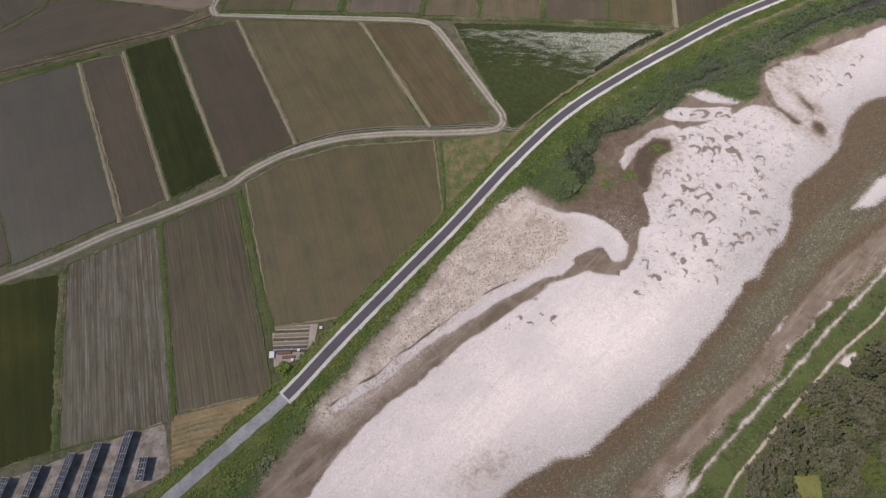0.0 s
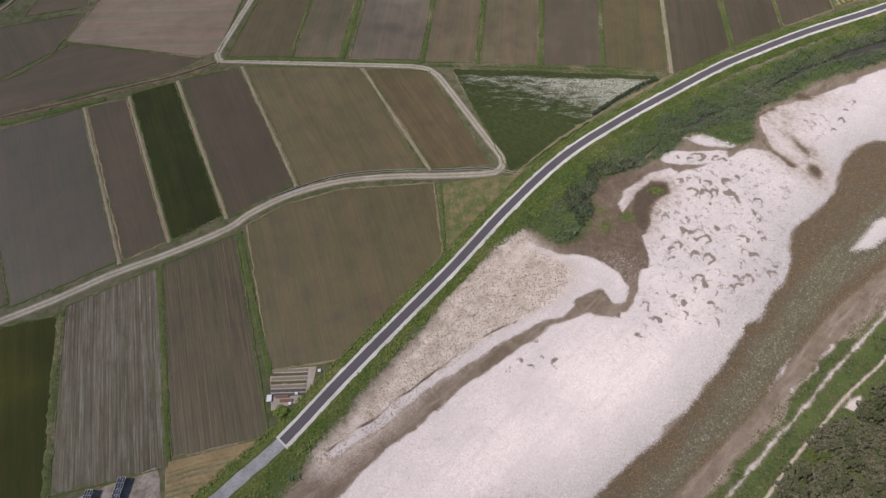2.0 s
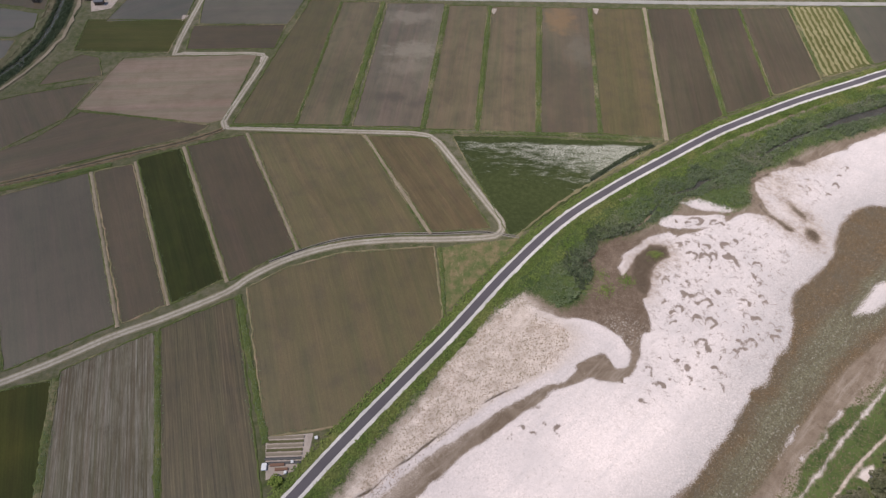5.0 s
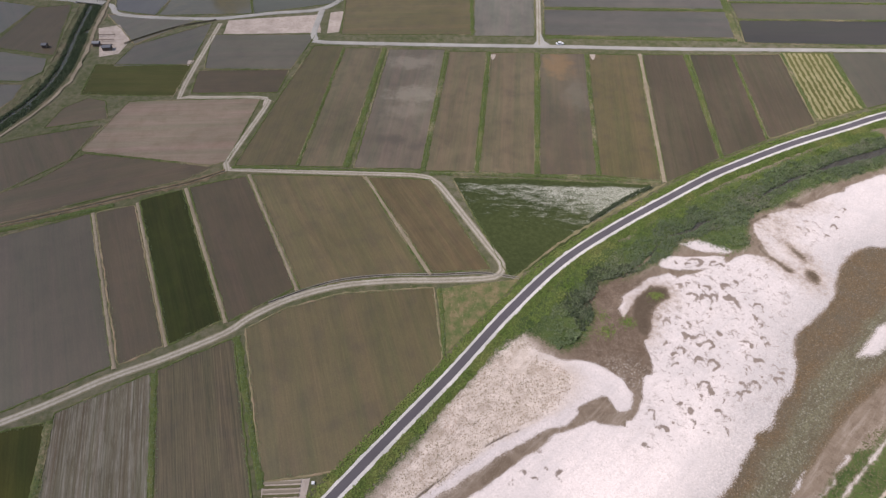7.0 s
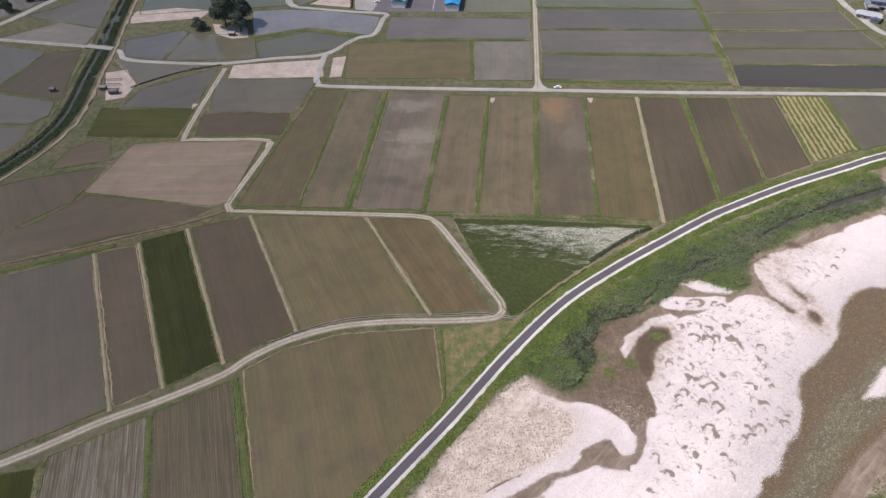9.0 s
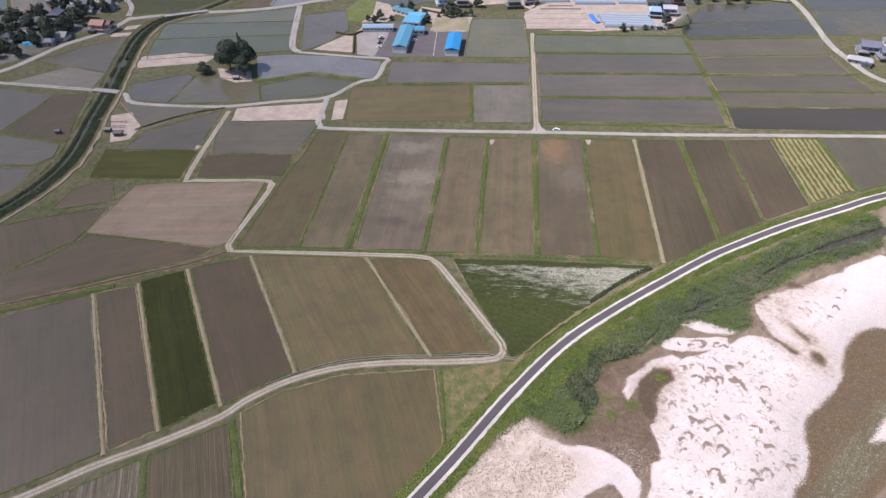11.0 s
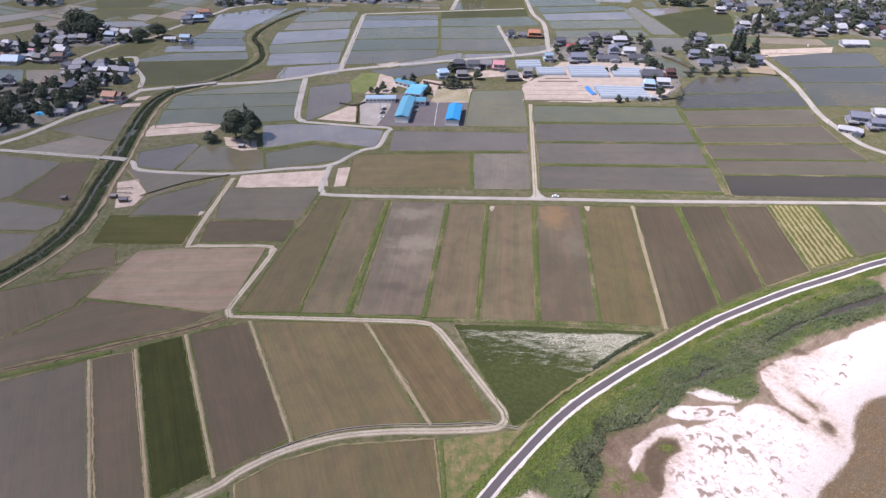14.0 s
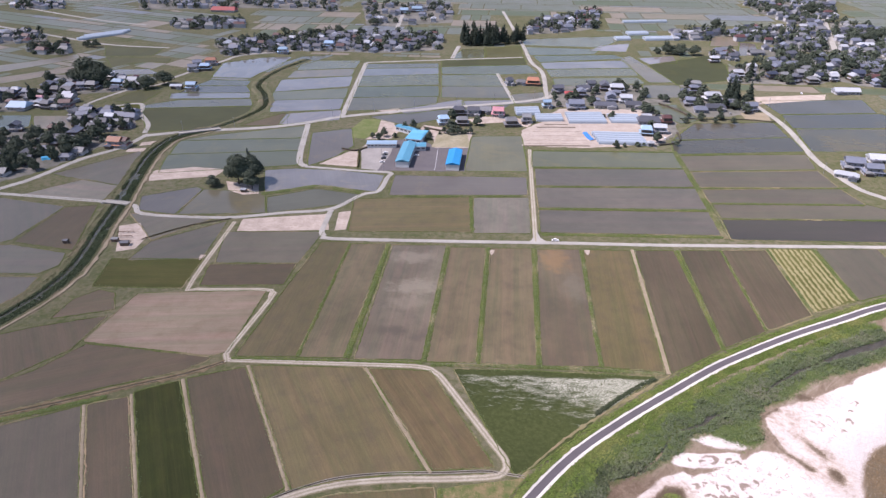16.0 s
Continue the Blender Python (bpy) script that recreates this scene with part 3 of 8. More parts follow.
way("farm_track", [(-167.6, 93.6), (-157.4, 98.7), (-140.1, 107.8), (-122.3, 118.5), (-103.3, 127.7), (-83.9, 138.8), (-76.2, 146.1), (-64, 154.4), (-51, 160), (-37.6, 163.5), (-19.3, 165.3), (-0.9, 165.6), (17.5, 166.7), (23.4, 168.8), (24.8, 174.8), (18.2, 187.3), (4, 214), (-2.4, 225.4), (-6.5, 229.6), (-14, 231.6), (-23.2, 232.2), (-61.8, 233.7), (-104.9, 235.6)], 3.0, TRACK, "pale gravel farm track with a grassy middle", 0.16)
way("farm_track", [(-105.2, 234.4), (-107.3, 239.9), (-97, 287.7), (-97.6, 294.1), (-103.5, 296.8), (-141.2, 297.1), (-146.8, 303.7), (-143.9, 379.6)], 2.8, TRACK, "winding pale gravel farm track", 0.17)
way("farm_track", [(73.6, 517.2), (65.7, 429.8), (58.9, 353.8)], 3.0, TRACK, "straight gravel farm track with green verges", 0.17)
way("farm_road", [(-78.6, 360), (-73.6, 356.6), (5.2, 353.7), (74.6, 352.1), (143.5, 349.8), (270.1, 348.5), (349.2, 346.9)], 3.3, OLDROAD, "straight pale paved farm road", 0.2)
way("farm_road", [(-78.6, 360), (-81.9, 365.6), (-80.8, 398.2)], 3.3, OLDROAD, "short pale paved link road", 0.21)
way("farm_road", [(-368.5, 427.6), (-331.6, 423), (-276.7, 414.8), (-227.1, 405.8), (-213, 391.6), (-179.5, 386.7), (-147.9, 386.2), (-114.2, 393.4), (-81.5, 399.9), (-62.1, 423.6), (-50.1, 430.7), (-45.7, 455), (-44.3, 465.1), (-67.3, 468.3), (-86, 471.6), (-114.6, 477.2)], 3.3, OLDROAD, "winding pale paved lane among the paddies", 0.2)
way("farm_road", [(-114.6, 477.2), (-123, 495.5), (-132.3, 581.9)], 4.6, OLDROAD, "short straight pale paved lane", 0.21)
way("village_road", [(-277.5, 547.4), (-236.4, 560), (-170.7, 571.8), (-135.7, 585.2), (-102.9, 604.4), (-50.7, 621.1), (6.9, 636.8), (70, 653.2), (104.9, 667.8), (123.4, 689.3)], 6.0, OLDROAD, "grey paved village road across the plain", 0.22)
way("village_road", [(-351, 414), (-337.1, 432), (-322.7, 451.1), (-306, 489.8), (-284.8, 517.3), (-274.2, 551.9)], 5.0, OLDROAD, "grey paved road along the edge of the village", 0.2)
way("farm_road", [(-349.5, 632.4), (-320.6, 644.4), (-305.3, 610.8), (-285.9, 580.1), (-278.6, 554.9)], 4.0, OLDROAD, "pale curving lane by a dark green paddy", 0.2)
way("farm_road", [(-102.9, 604.4), (-102.7, 820.9)], 5.0, OLDROAD, "straight pale lane towards the far village", 0.2)
way("farm_road", [(-103, 823.9), (8.5, 840.7), (103.1, 854.6)], 3.6, OLDROAD, "pale lane between flooded paddies", 0.2)
way("village_road", [(104.3, 1209.3), (111.1, 929.8), (111.6, 830), (118.9, 773.5), (108.9, 661.7)], 4.6, OLDROAD, "pale lane past a small farmstead", 0.2)
way("farm_road", [(63.2, 770.1), (73, 653.2)], 3.6, OLDROAD, "pale lane beside a small pond", 0.2)
way("farm_road", [(8.6, 846.9), (18.8, 921)], 5.0, OLDROAD, "pale lane at the cedar grove", 0.2)
way("village_road", [(326.2, 650.4), (325.6, 579.1), (312.7, 500.1), (312.6, 464.2), (315.4, 437.4), (325.9, 420.6), (341.9, 399.5)], 5.0, OLDROAD, "grey paved road curving past farmhouses", 0.2)
way("farm_road", [(-376.7, 628.2), (-373.5, 651.5), (-367.2, 670.0), (-359.6, 687.3), (-348.4, 705.3), (-334.0, 712.5), (-323.0, 728.0)], 3.6, OLDROAD, "pale lane between the village and the paddies", 0.2)
way("far_road", [(-821.9, 1252.8), (-594, 1113.6), (-487.9, 1066.1)], 5.0, OLDROAD, "thin pale road on the far plain", 0.2, 8)
way("far_road", [(-762.1, 1075.6), (-564.3, 964.8), (-476.3, 920.5), (-388.9, 903.9)], 5.0, OLDROAD, "thin pale road on the far plain", 0.2, 8)
way("far_road", [(-326.9, 741.6), (-292.3, 824.1), (-273.5, 861.7), (-210.6, 889.3)], 5.0, OLDROAD, "pale lane past the far houses", 0.2, 8)
way("far_road", [(-78, 1049.9), (-75.1, 1280.6)], 6.0, OLDROAD, "pale lane past the far houses", 0.2, 8)
way("far_road", [(651.9, 1136.2), (545.4, 900.9)], 7.0, OLDROAD, "grey village street far off", 0.2, 8)
for a, b, w in (((-159.8, 204.7), (-120.9, 122.7), 0.9), ((-122.1, 221.8), (-84.7, 143.6), 0.95), ((-37.7, 230.3), (-5.1, 168.5), 0.9), ((118.7, 343.7), (106.3, 226.6), 1.5), ((-141.7, 211.6), (-104.6, 132.5), 0.7), ((-94.3, 231.7), (-59.4, 159.8), 0.8)):
    way("dirt_path", [a, b], w, DIRT, "bare tan earth path between two paddies", 0.26, 2.0, 0.07)

GUTTER = curve([(-70, 153.6), (-52, 162.3), (-38.5, 166.4), (-20, 168.4), (-1.2, 168.7), (15.0, 169.6), (22.5, 168.6), (31.5, 166.9)], 2.0)
LIP = mineral("weathered_gutter_concrete", (0.22, 0.205, 0.175), (0.32, 0.295, 0.255), (0.15, 0.13, 0.10), 0.9, 1.5)
tagged(strip("field_gutter", GUTTER, [(0.62, 0.0), (0.55, 0.3), (0.32, 0.3), (0.3, 0.05), (-0.3, 0.05), (-0.32, 0.26), (-0.55, 0.26), (-0.62, 0.0)], LIP), "narrow weathered concrete gutter along the farm track", "gutter", kind="structure")
# gutter floor drawn as a near-black strip
tagged(strip("gutter_bottom", GUTTER, [(0.3, 0.09), (-0.3, 0.09)], mineral("dark_gutter_floor", (0.035, 0.028, 0.022), (0.055, 0.045, 0.034), (0.025, 0.02, 0.016))), "dark bottom of the gutter", "gutter", kind="structure")

# concrete drain, lips and floor all in one dark tone
DRAIN = curve([(-197.0, 354.0), (-190, 360.5), (-171.0, 374.5), (-147.5, 384.2)], 2.0)
tagged(strip("field_drain", DRAIN, [(0.9, 0.0), (0.8, 0.35), (0.45, 0.33), (0.4, 0.06), (-0.4, 0.06), (-0.45, 0.3), (-0.8, 0.3), (-0.9, 0.0)], mineral("dark_drain_lining", (0.050, 0.046, 0.030), (0.085, 0.076, 0.046), (0.03, 0.03, 0.02), 0.95, 1.2)), "narrow dark concrete drain between two flooded paddies", "drain", kind="structure")

DITCH = curve([(-204.8, 194.7), (-176.2, 204.5), (-144.4, 217.1), (-122.7, 225.2), (-106, 234.3)], 2.0)
tagged(strip("ditch_bank", DITCH, [(1.7, -0.01), (1.1, 0.4), (0.5, 0.38), (0.35, 0.07), (-0.35, 0.07), (-0.5, 0.3), (-1.0, 0.34), (-1.6, -0.01)], mineral("rusty_dry_weeds", (0.13, 0.095, 0.058), (0.20, 0.150, 0.095), (0.085, 0.088, 0.038), 0.95, 0.9, 0.2), rough=0.55), "rust-brown dry weeds along a field ditch", "ditch", kind="structure")
tagged(strip("ditch_water", DITCH, [(0.36, 0.09), (-0.36, 0.09)], DARKWATER), "narrow dark ditch between fields", "ditch", kind="structure")

# ---- river ----
BAR_LOW = [(-44.2, 23.3), (-38.5, 31), (-32.1, 39.1), (-28.2, 42.4), (-23.9, 48.2), (-17, 54.5), (-11.7, 59.1), (-2.6, 65.7), (3, 70.6), (12.6, 78.6), (22.6, 85.9), (34, 94.8), (43.4, 100), (50.7, 102.7), (59.5, 100), (67.7, 101.1), (73.3, 111.5), (79.9, 119.9), (105.2, 97.8), (94, 82.7), (77.2, 64.8), (66.5, 56.3), (56.4, 49.1), (44.7, 40.4), (30.3, 34.6), (19.6, 28.1), (14.4, 23.3)]
BAR_HIGH = [(79.9, 119.9), (80.3, 128.6), (78.7, 135), (79.8, 145.7), (84, 151.2), (90.7, 157.6), (95.7, 166.3), (105.5, 169.3), (120.9, 175.9), (131, 179), (140.5, 178.5), (137.6, 190), (141.5, 202.5), (152, 207), (166, 211), (180.7, 217), (201.2, 226.7), (215.6, 229.7), (199.9, 186.8), (186.7, 184.6), (176.3, 180.5), (166.3, 171.4), (160.8, 161.1), (147.6, 147), (136.5, 139), (128.5, 121.1), (120.7, 111.5), (105.2, 97.8)]
HOOK = [(90.7, 157.6), (85.4, 159.6), (75.3, 152.6), (70.6, 146.5), (69.5, 151.2), (73.8, 157.6), (84.2, 166.3), (93.9, 169.3), (97.8, 165.4)]
FINGER = [(89, 174.4), (93.3, 179), (104.1, 179.9), (119.2, 179), (119.4, 174.4), (108.2, 171.4), (95.5, 171.4)]
SPIT = [(102.9, 185.9), (111.7, 188.4), (120.6, 185.2), (126.7, 180.5), (115, 181.5)]
DRY = [(28.3, 135), (37.7, 129.9), (54.2, 124.9), (61.3, 122.4), (67.5, 113.9), (66.2, 108), (61.4, 106.8), (58.5, 111.5), (50.4, 109.2), (22.9, 92.3), (-4.6, 74.5), (-24.5, 58.7), (-36.7, 51.8), (-26.6, 62.9), (-16, 76.6), (-4.8, 93.4), (9.5, 113.9), (20.4, 127.4)]
SCRUB = [(28.3, 135), (33.2, 127.4), (45.2, 118.7), (36.1, 109.2), (15.1, 95.5), (-4.6, 80.6), (-22.9, 62.9), (-36.7, 51.8), (-26.6, 62.9), (-16, 76.6), (-4.8, 93.4), (9.5, 113.9), (20.4, 127.4)]
BANK = [(-54.3, 49.1), (-34.7, 71.6), (-16.6, 92.3), (3.3, 115.1), (25.5, 143), (49.9, 168.4), (75.8, 188.4), (103.1, 206.6), (131.8, 224.2), (161.4, 239.1), (224.6, 269.1), (219.7, 241), (202.8, 231.5), (174.5, 221.7), (156.3, 211.1), (139.6, 204.2), (131.3, 182.1), (122.1, 181.5), (109.3, 188.4), (98.3, 180.5), (87.8, 174.4), (74.9, 165.4), (63.5, 162.5), (59.4, 147), (55.5, 136.4), (46.4, 131.2), (31.8, 137.7), (25, 133.8), (11.8, 121.1), (-4.8, 100), (-18.2, 82.7), (-34, 62.9), (-43.5, 48.2), (-54.9, 28.1), (-66, 14.2), (-76, 23.3)]
CHANNEL = [(14.2, 17.2), (19.6, 28.1), (30.3, 34.6), (44.7, 40.4), (56.4, 49.1), (66.5, 56.3), (77.2, 64.8), (94, 82.7), (105.2, 97.8), (120.7, 111.5), (128.5, 121.1), (136.5, 139), (147.6, 147), (160.8, 161.1), (166.3, 171.4), (176.3, 180.5), (201.6, 191.6), (186.7, 139), (164.8, 121.1), (141.2, 104.5), (119.7, 84.8), (101.7, 66.7), (83.8, 51.8), (69.1, 39.6), (56.9, 28.1), (48.7, 17.2)]
DEEP = [(29, 17.2), (38.4, 29.7), (58.9, 41.3), (77.6, 57.2), (96.5, 76.6), (112.1, 93.4), (132.4, 116.3), (149.4, 131.2), (190.4, 161.1), (182.3, 139), (143.4, 111.5), (117.7, 84.8), (97.6, 64.8), (78, 50), (59.3, 32.9), (43.8, 17.2)]
JOIN = [(88, 84.5), (96, 87), (103.5, 94.6), (110.5, 101), (117.5, 108.5), (124, 117.5), (114, 116), (100, 106)]
ISLET = [(155.9, 128.1), (161.8, 136.4), (172.1, 142.2), (189.7, 147), (186.7, 139), (168.7, 132.5)]
PATCHY = [(85.3, 172.9), (121.9, 180.5), (143.5, 172.9), (138, 144.3), (124, 116.3), (104.7, 104.5), (82.4, 93.4), (66.5, 93.4), (76.2, 116.3), (78, 141.6)]
DAMP = curve([(145.9, 204.4), (136.3, 198.4), (135.2, 191.8), (137.3, 182.9), (142.0, 175.5), (145.6, 171.9)])
DRY_EDGE = curve([(46, 106.5), (39, 102.6), (25, 95.4), (12.4, 88.7), (3.1, 82.4), (-6.4, 75.1), (-15.7, 68.3), (-22.9, 62.4), (-29.8, 56.9), (-34, 53)])
POOL = [(83.5, 161.7), (91.3, 160.6), (91.5, 155.5), (85.2, 151.3), (80.3, 145.8), (78.6, 137.7), (74.6, 140.4), (74.1, 147.1), (76.7, 154.0)]
SCARP = curve([(26.2, 98.5), (19.1, 95.6), (12.0, 91.2), (3.1, 84.8), (-6.5, 76.6), (-15.8, 69.6), (-23.0, 63.8), (-30.0, 58.7), (-35.1, 54.5)])
# mud hollows that the flood scoured behind shrubs on the bar: x, y, radius
SCOURS_FINGER = ((98.9, 175.4, 1.4), (104.1, 175.5, 1.2), (109.1, 176.1, 1.9), (118.0, 173.9, 2.1), (114.4, 176.1, 1.7), (97.3, 163.1, 1.4), (100.5, 163.7, 1.2), (105.4, 163.2, 1.9), (108.6, 162.3, 1.4), (115.3, 162.3, 2.1), (119.9, 165.0, 1.4), (102.1, 157.9, 1.8), (106.5, 157.3, 2.1), (110.1, 157.3, 1.4), (114.8, 156.2, 2.7), (106.7, 150.3, 1.8), (103.9, 148.3, 1.3))
SCOURS_WEST = ((84.9, 146.9, 1.3), (88.6, 146.6, 1.1), (86.6, 144.7, 1.3), (91.0, 143.4, 1.1), (93.1, 142.9, 1.5), (95.9, 143.4, 1.3), (92.9, 138.2, 1.9), (95.6, 136.4, 2.6), (99.4, 138.2, 1.3), (106.2, 138.7, 1.9), (101.9, 134.4, 1.9), (96.7, 132.6, 2.1), (89.9, 132.6, 1.5), (86.5, 130.1, 1.7), (86.4, 125.7, 1.7), (95.9, 127.7, 2.1), (101.8, 125.8, 1.7), (84.7, 135.6, 1.1), (93.3, 129.4, 1.1))
SCOURS_EAST = ((126.2, 153.1, 1.6), (122.5, 147.6, 1.1), (123.5, 146.2, 1.1), (123.7, 143.0, 0.9), (122.6, 137.5, 1.1), (116.8, 133.2, 1.9), (123.5, 134.4, 1.3), (114.5, 128.7, 1.3), (117.0, 126.3, 1.7), (123.8, 121.8, 1.2), (121.7, 119.9, 1.2), (116.0, 120.1, 1.0), (110.4, 122.9, 0.8), (108.2, 117.6, 1.6), (112.7, 117.6, 1.6), (106.1, 113.5, 1.4), (109.8, 113.8, 1.8))
SCOURS_SOUTH = ((95.5, 117.5, 1.8), (92.2, 116.9, 1.4), (95.7, 113.5, 2.2), (91.8, 111.9, 1.4), (99.4, 110.9, 1.2), (98.8, 115.3, 1.0), (86.3, 106.5, 1.6), (83.2, 109.3, 1.2), (95.5, 106.5, 1.8), (99.2, 103.8, 1.2), (86.7, 102.9, 1.0), (75.9, 99.8, 1.9), (73.2, 100.6, 1.0), (79.0, 102.3, 1.0), (67.4, 94.2, 1.3), (73.0, 106.5, 1.2), (77.6, 110.8, 0.6), (96.4, 99.3, 1.1), (90.0, 98.8, 1.0))
SCOURS_EDGE = ((22.3, 80.7, 0.7), (26.4, 84.8, 0.7), (29.2, 82.7, 0.9), (32.7, 91.2, 0.9), (38.0, 84.8, 1.2), (34.3, 85.9, 0.8), (23.4, 82.3, 0.5), (174.6, 197.6, 1.3), (169.9, 191.7, 1.5), (178.5, 203.0, 1.2), (163.5, 200.5, 1.0), (158.0, 196.0, 1.1), (184.0, 208.0, 1.2))
STRAND = curve([(118.2, 84.9), (112.7, 78.7), (108.4, 74.2)])
STRAND_TWO = curve([(134.0, 90.2), (128.5, 84.9), (121.6, 77.2), (116.2, 73.0)])
STONES = curve([(176, 117), (158.6, 102.8), (137.3, 84.9), (127.1, 76.6), (116.8, 66.7), (102.7, 55.1), (93.4, 46.5), (82.6, 37.1), (72.9, 27.3), (60, 14)])
WHEEL_TRACK = curve([(172, 103), (153.3, 87.4), (148.3, 82.8), (139.5, 76.6), (130.8, 70.1), (120.7, 61.0), (113.6, 55.1), (105.2, 47.4), (98.2, 40.5), (92.6, 35.4), (88.2, 31.3), (78, 18)])
RUBBLE_HEAP = [(59, 22), (64.8, 29.4), (67.4, 31.6), (74.2, 34.3), (73.1, 30.0), (67, 21)]
SCATTERED = curve([(67.8, 32.1), (74.9, 37.6), (82.0, 42.7), (87.4, 47.4)])
SAND_PATCH = [(129.8, 66.7), (132.6, 71.0), (137.2, 72.2), (135.5, 65.8)]
SHORE = curve([(180, 121.1), (143.2, 97.8), (117.4, 76.6), (98.1, 59.1), (82.3, 44.7), (63.9, 29.7), (52, 17.2)])
CREEK = curve([(242.6, 258), (210, 246), (178.2, 233.6), (156.8, 221.9), (141.2, 210.2), (127.2, 203.4), (115.1, 198.4), (110.6, 194.4), (100.3, 191.2), (94.8, 187.0), (88.7, 179.2), (80.5, 171.6), (70.2, 164.1), (57.4, 152.7)])
FOREST = [(166.3, 84.8), (137.8, 68.6), (120, 59.1), (103.5, 44.7), (91.5, 31.3), (84.3, 14.2), (139.8, 14.2)]


def scoured(px, py):
    """How far inside a scour hollow a place lies: a blunt head with one or two horns trailing downstream."""
    out = np.full(px.shape, -3.0)
    rng = np.random.default_rng(88)
    for x, y, r in (*SCOURS_FINGER, *SCOURS_WEST, *SCOURS_EAST, *SCOURS_SOUTH, *SCOURS_EDGE):
        turn = radians(-112 + rng.normal(0, 38))
        wide, left, right, long = rng.uniform(0.8, 1.5), rng.random() < 0.65, rng.random() < 0.65, rng.uniform(1.4, 3.2)
        near = np.nonzero((np.abs(px - x) < 4 * r) & (np.abs(py - y) < 4 * r))
        dx, dy = px[near] - x, py[near] - y
        v = dx * math.cos(turn) + dy * math.sin(turn)
        u = -dx * math.sin(turn) + dy * math.cos(turn)
        d = r * 0.58 - np.hypot(u / wide, (v + 0.15 * r) * 1.25)
        for on, side in ((left, -1), (right, 1)):
            if on:
                f = np.clip(v / (long * r), 0, 1)
                axis = side * r * (0.62 + 0.55 * np.sqrt(f))
                d = np.maximum(d, np.where((v > -0.3 * r) & (v < long * r), r * 0.34 * (1 - f) - np.abs(u - axis) * 0.9, -3.0))
        out[near] = np.maximum(out[near], d)
    return out


def river_bed():
    step = 0.66
    xs, ys = np.arange(-95, 275, step), np.arange(4, 300, step)
    X, Y = np.meshgrid(xs, ys)
    wx, wy = X + 1.1 * ripple(X, Y, 9, 1), Y + 1.1 * ripple(X, Y, 9, 2)
    bar = np.maximum.reduce([depth_in(wx, wy, q) for q in (BAR_LOW, BAR_HIGH, JOIN, HOOK, FINGER, SPIT, ISLET)])
    dry = depth_in(wx, wy, DRY)
    scrub = depth_in(wx, wy, SCRUB)
    bank = depth_in(wx, wy, BANK)
    water = depth_in(X, Y, CHANNEL)
    bar = np.maximum(bar, np.where((np.hypot(X - 92, Y - 110) < 30) & (water < -2.5), np.minimum(bar + 2.5, 3), bar))
    deep = depth_in(wx, wy, DEEP)
    fx, fy = X + 0.28 * ripple(X, Y, 4, 31), Y + 0.28 * ripple(X, Y, 4, 32)
    stones = np.maximum.reduce([0.7 - off_line(fx, fy, STONES), 0.05 - off_line(fx, fy, STRAND), 0.3 + 0.8 * ripple(X, Y, 7, 33) - off_line(wx, wy, STRAND_TWO), 0.35 * depth_in(wx, wy, RUBBLE_HEAP) - 0.5, depth_in(wx, wy, SAND_PATCH) - 0.3, -0.5 - off_line(fx, fy, SCATTERED)])
    stones = stones + 0.45 * ripple(X, Y, 5, 34)
    damp = np.maximum.reduce([1.0 + 0.7 * ripple(X, Y, 8, 41) - off_line(wx, wy, DAMP), depth_in(wx, wy, POOL), 2.7 - np.hypot(wx - 153.0, (wy - 167.8) * 0.8), 1.3 - np.hypot(wx - 151.4 + 0.35 * (wy - 181), (wy - 181.0) * 0.32), 2.2 - np.hypot((wx - 161) * 0.4, wy - 211)])
    trail = 0.65 - off_line(X, Y, WHEEL_TRACK)
    creek = 0.5 + 1.8 * np.clip((X - 178) / 22, 0, 1) + 0.7 * ripple(X, Y, 16, 5) - off_line(fx, fy, CREEK)
    # everything on the far side of the shore line is green bank
    right = np.zeros(X.shape, bool)
    right |= inside(X, Y, [tuple(q) for q in SHORE] + [(60, -40), (400, -40), (400, 140)])
    far = np.where(right, 1, -1) * off_line(X, Y, list(SHORE))
    soft = lambda d, w: np.clip(0.5 + d / (2 * w), 0, 1)
    gravel = np.maximum(soft(np.maximum(bar, dry), np.where(water > -6, 2.2, 1.2)), soft(stones, 1.9))
    gravel = np.maximum(gravel, soft(1.7 + 0.6 * ripple(X, Y, 6, 44) - off_line(wx, wy, DRY_EDGE), 1.3))
    gravel = np.minimum(gravel, 1 - soft(damp + 0.3, 1.6))
    green = np.maximum(soft(bank - 0.3, 4.2), soft(far - 2.5 + 2 * ripple(X, Y, 12, 9), 2.0))
    green = green * (1 - soft(stones, 1.6)) * (1 - soft(creek, 0.7)) * (1 - 0.8 * soft(trail, 0.6))
    drym = np.maximum(soft(scrub + 4.5, 4.5) * (1 - soft(1.5 - off_line(wx, wy, DRY_EDGE), 1.5)), 0.9 * soft(trail, 0.8))
    drym = np.maximum(drym, np.maximum(0.42 * soft(far - 12, 8), 0.36 * soft(far - 2, 3)))
    shore = np.clip(1.25 - off_line(X, Y, CHANNEL, True) / 14, 0, 1)
    scour = scoured(X + 0.75 * ripple(X, Y, 4, 51), Y + 0.75 * ripple(X, Y, 4, 52)) + 0.18 * ripple(X, Y, 2.2, 56)
    scarp = 0.16 + 0.30 * ripple(X, Y, 6, 53) - off_line(X + 0.5 * ripple(X, Y, 7, 54), Y + 0.5 * ripple(X, Y, 7, 55), SCARP)
    cobble = soft(7 - np.hypot((X - 66) * 0.8, Y - 121), 6)
    z = 0.30 + 0.06 * ripple(X, Y, 3, 3)
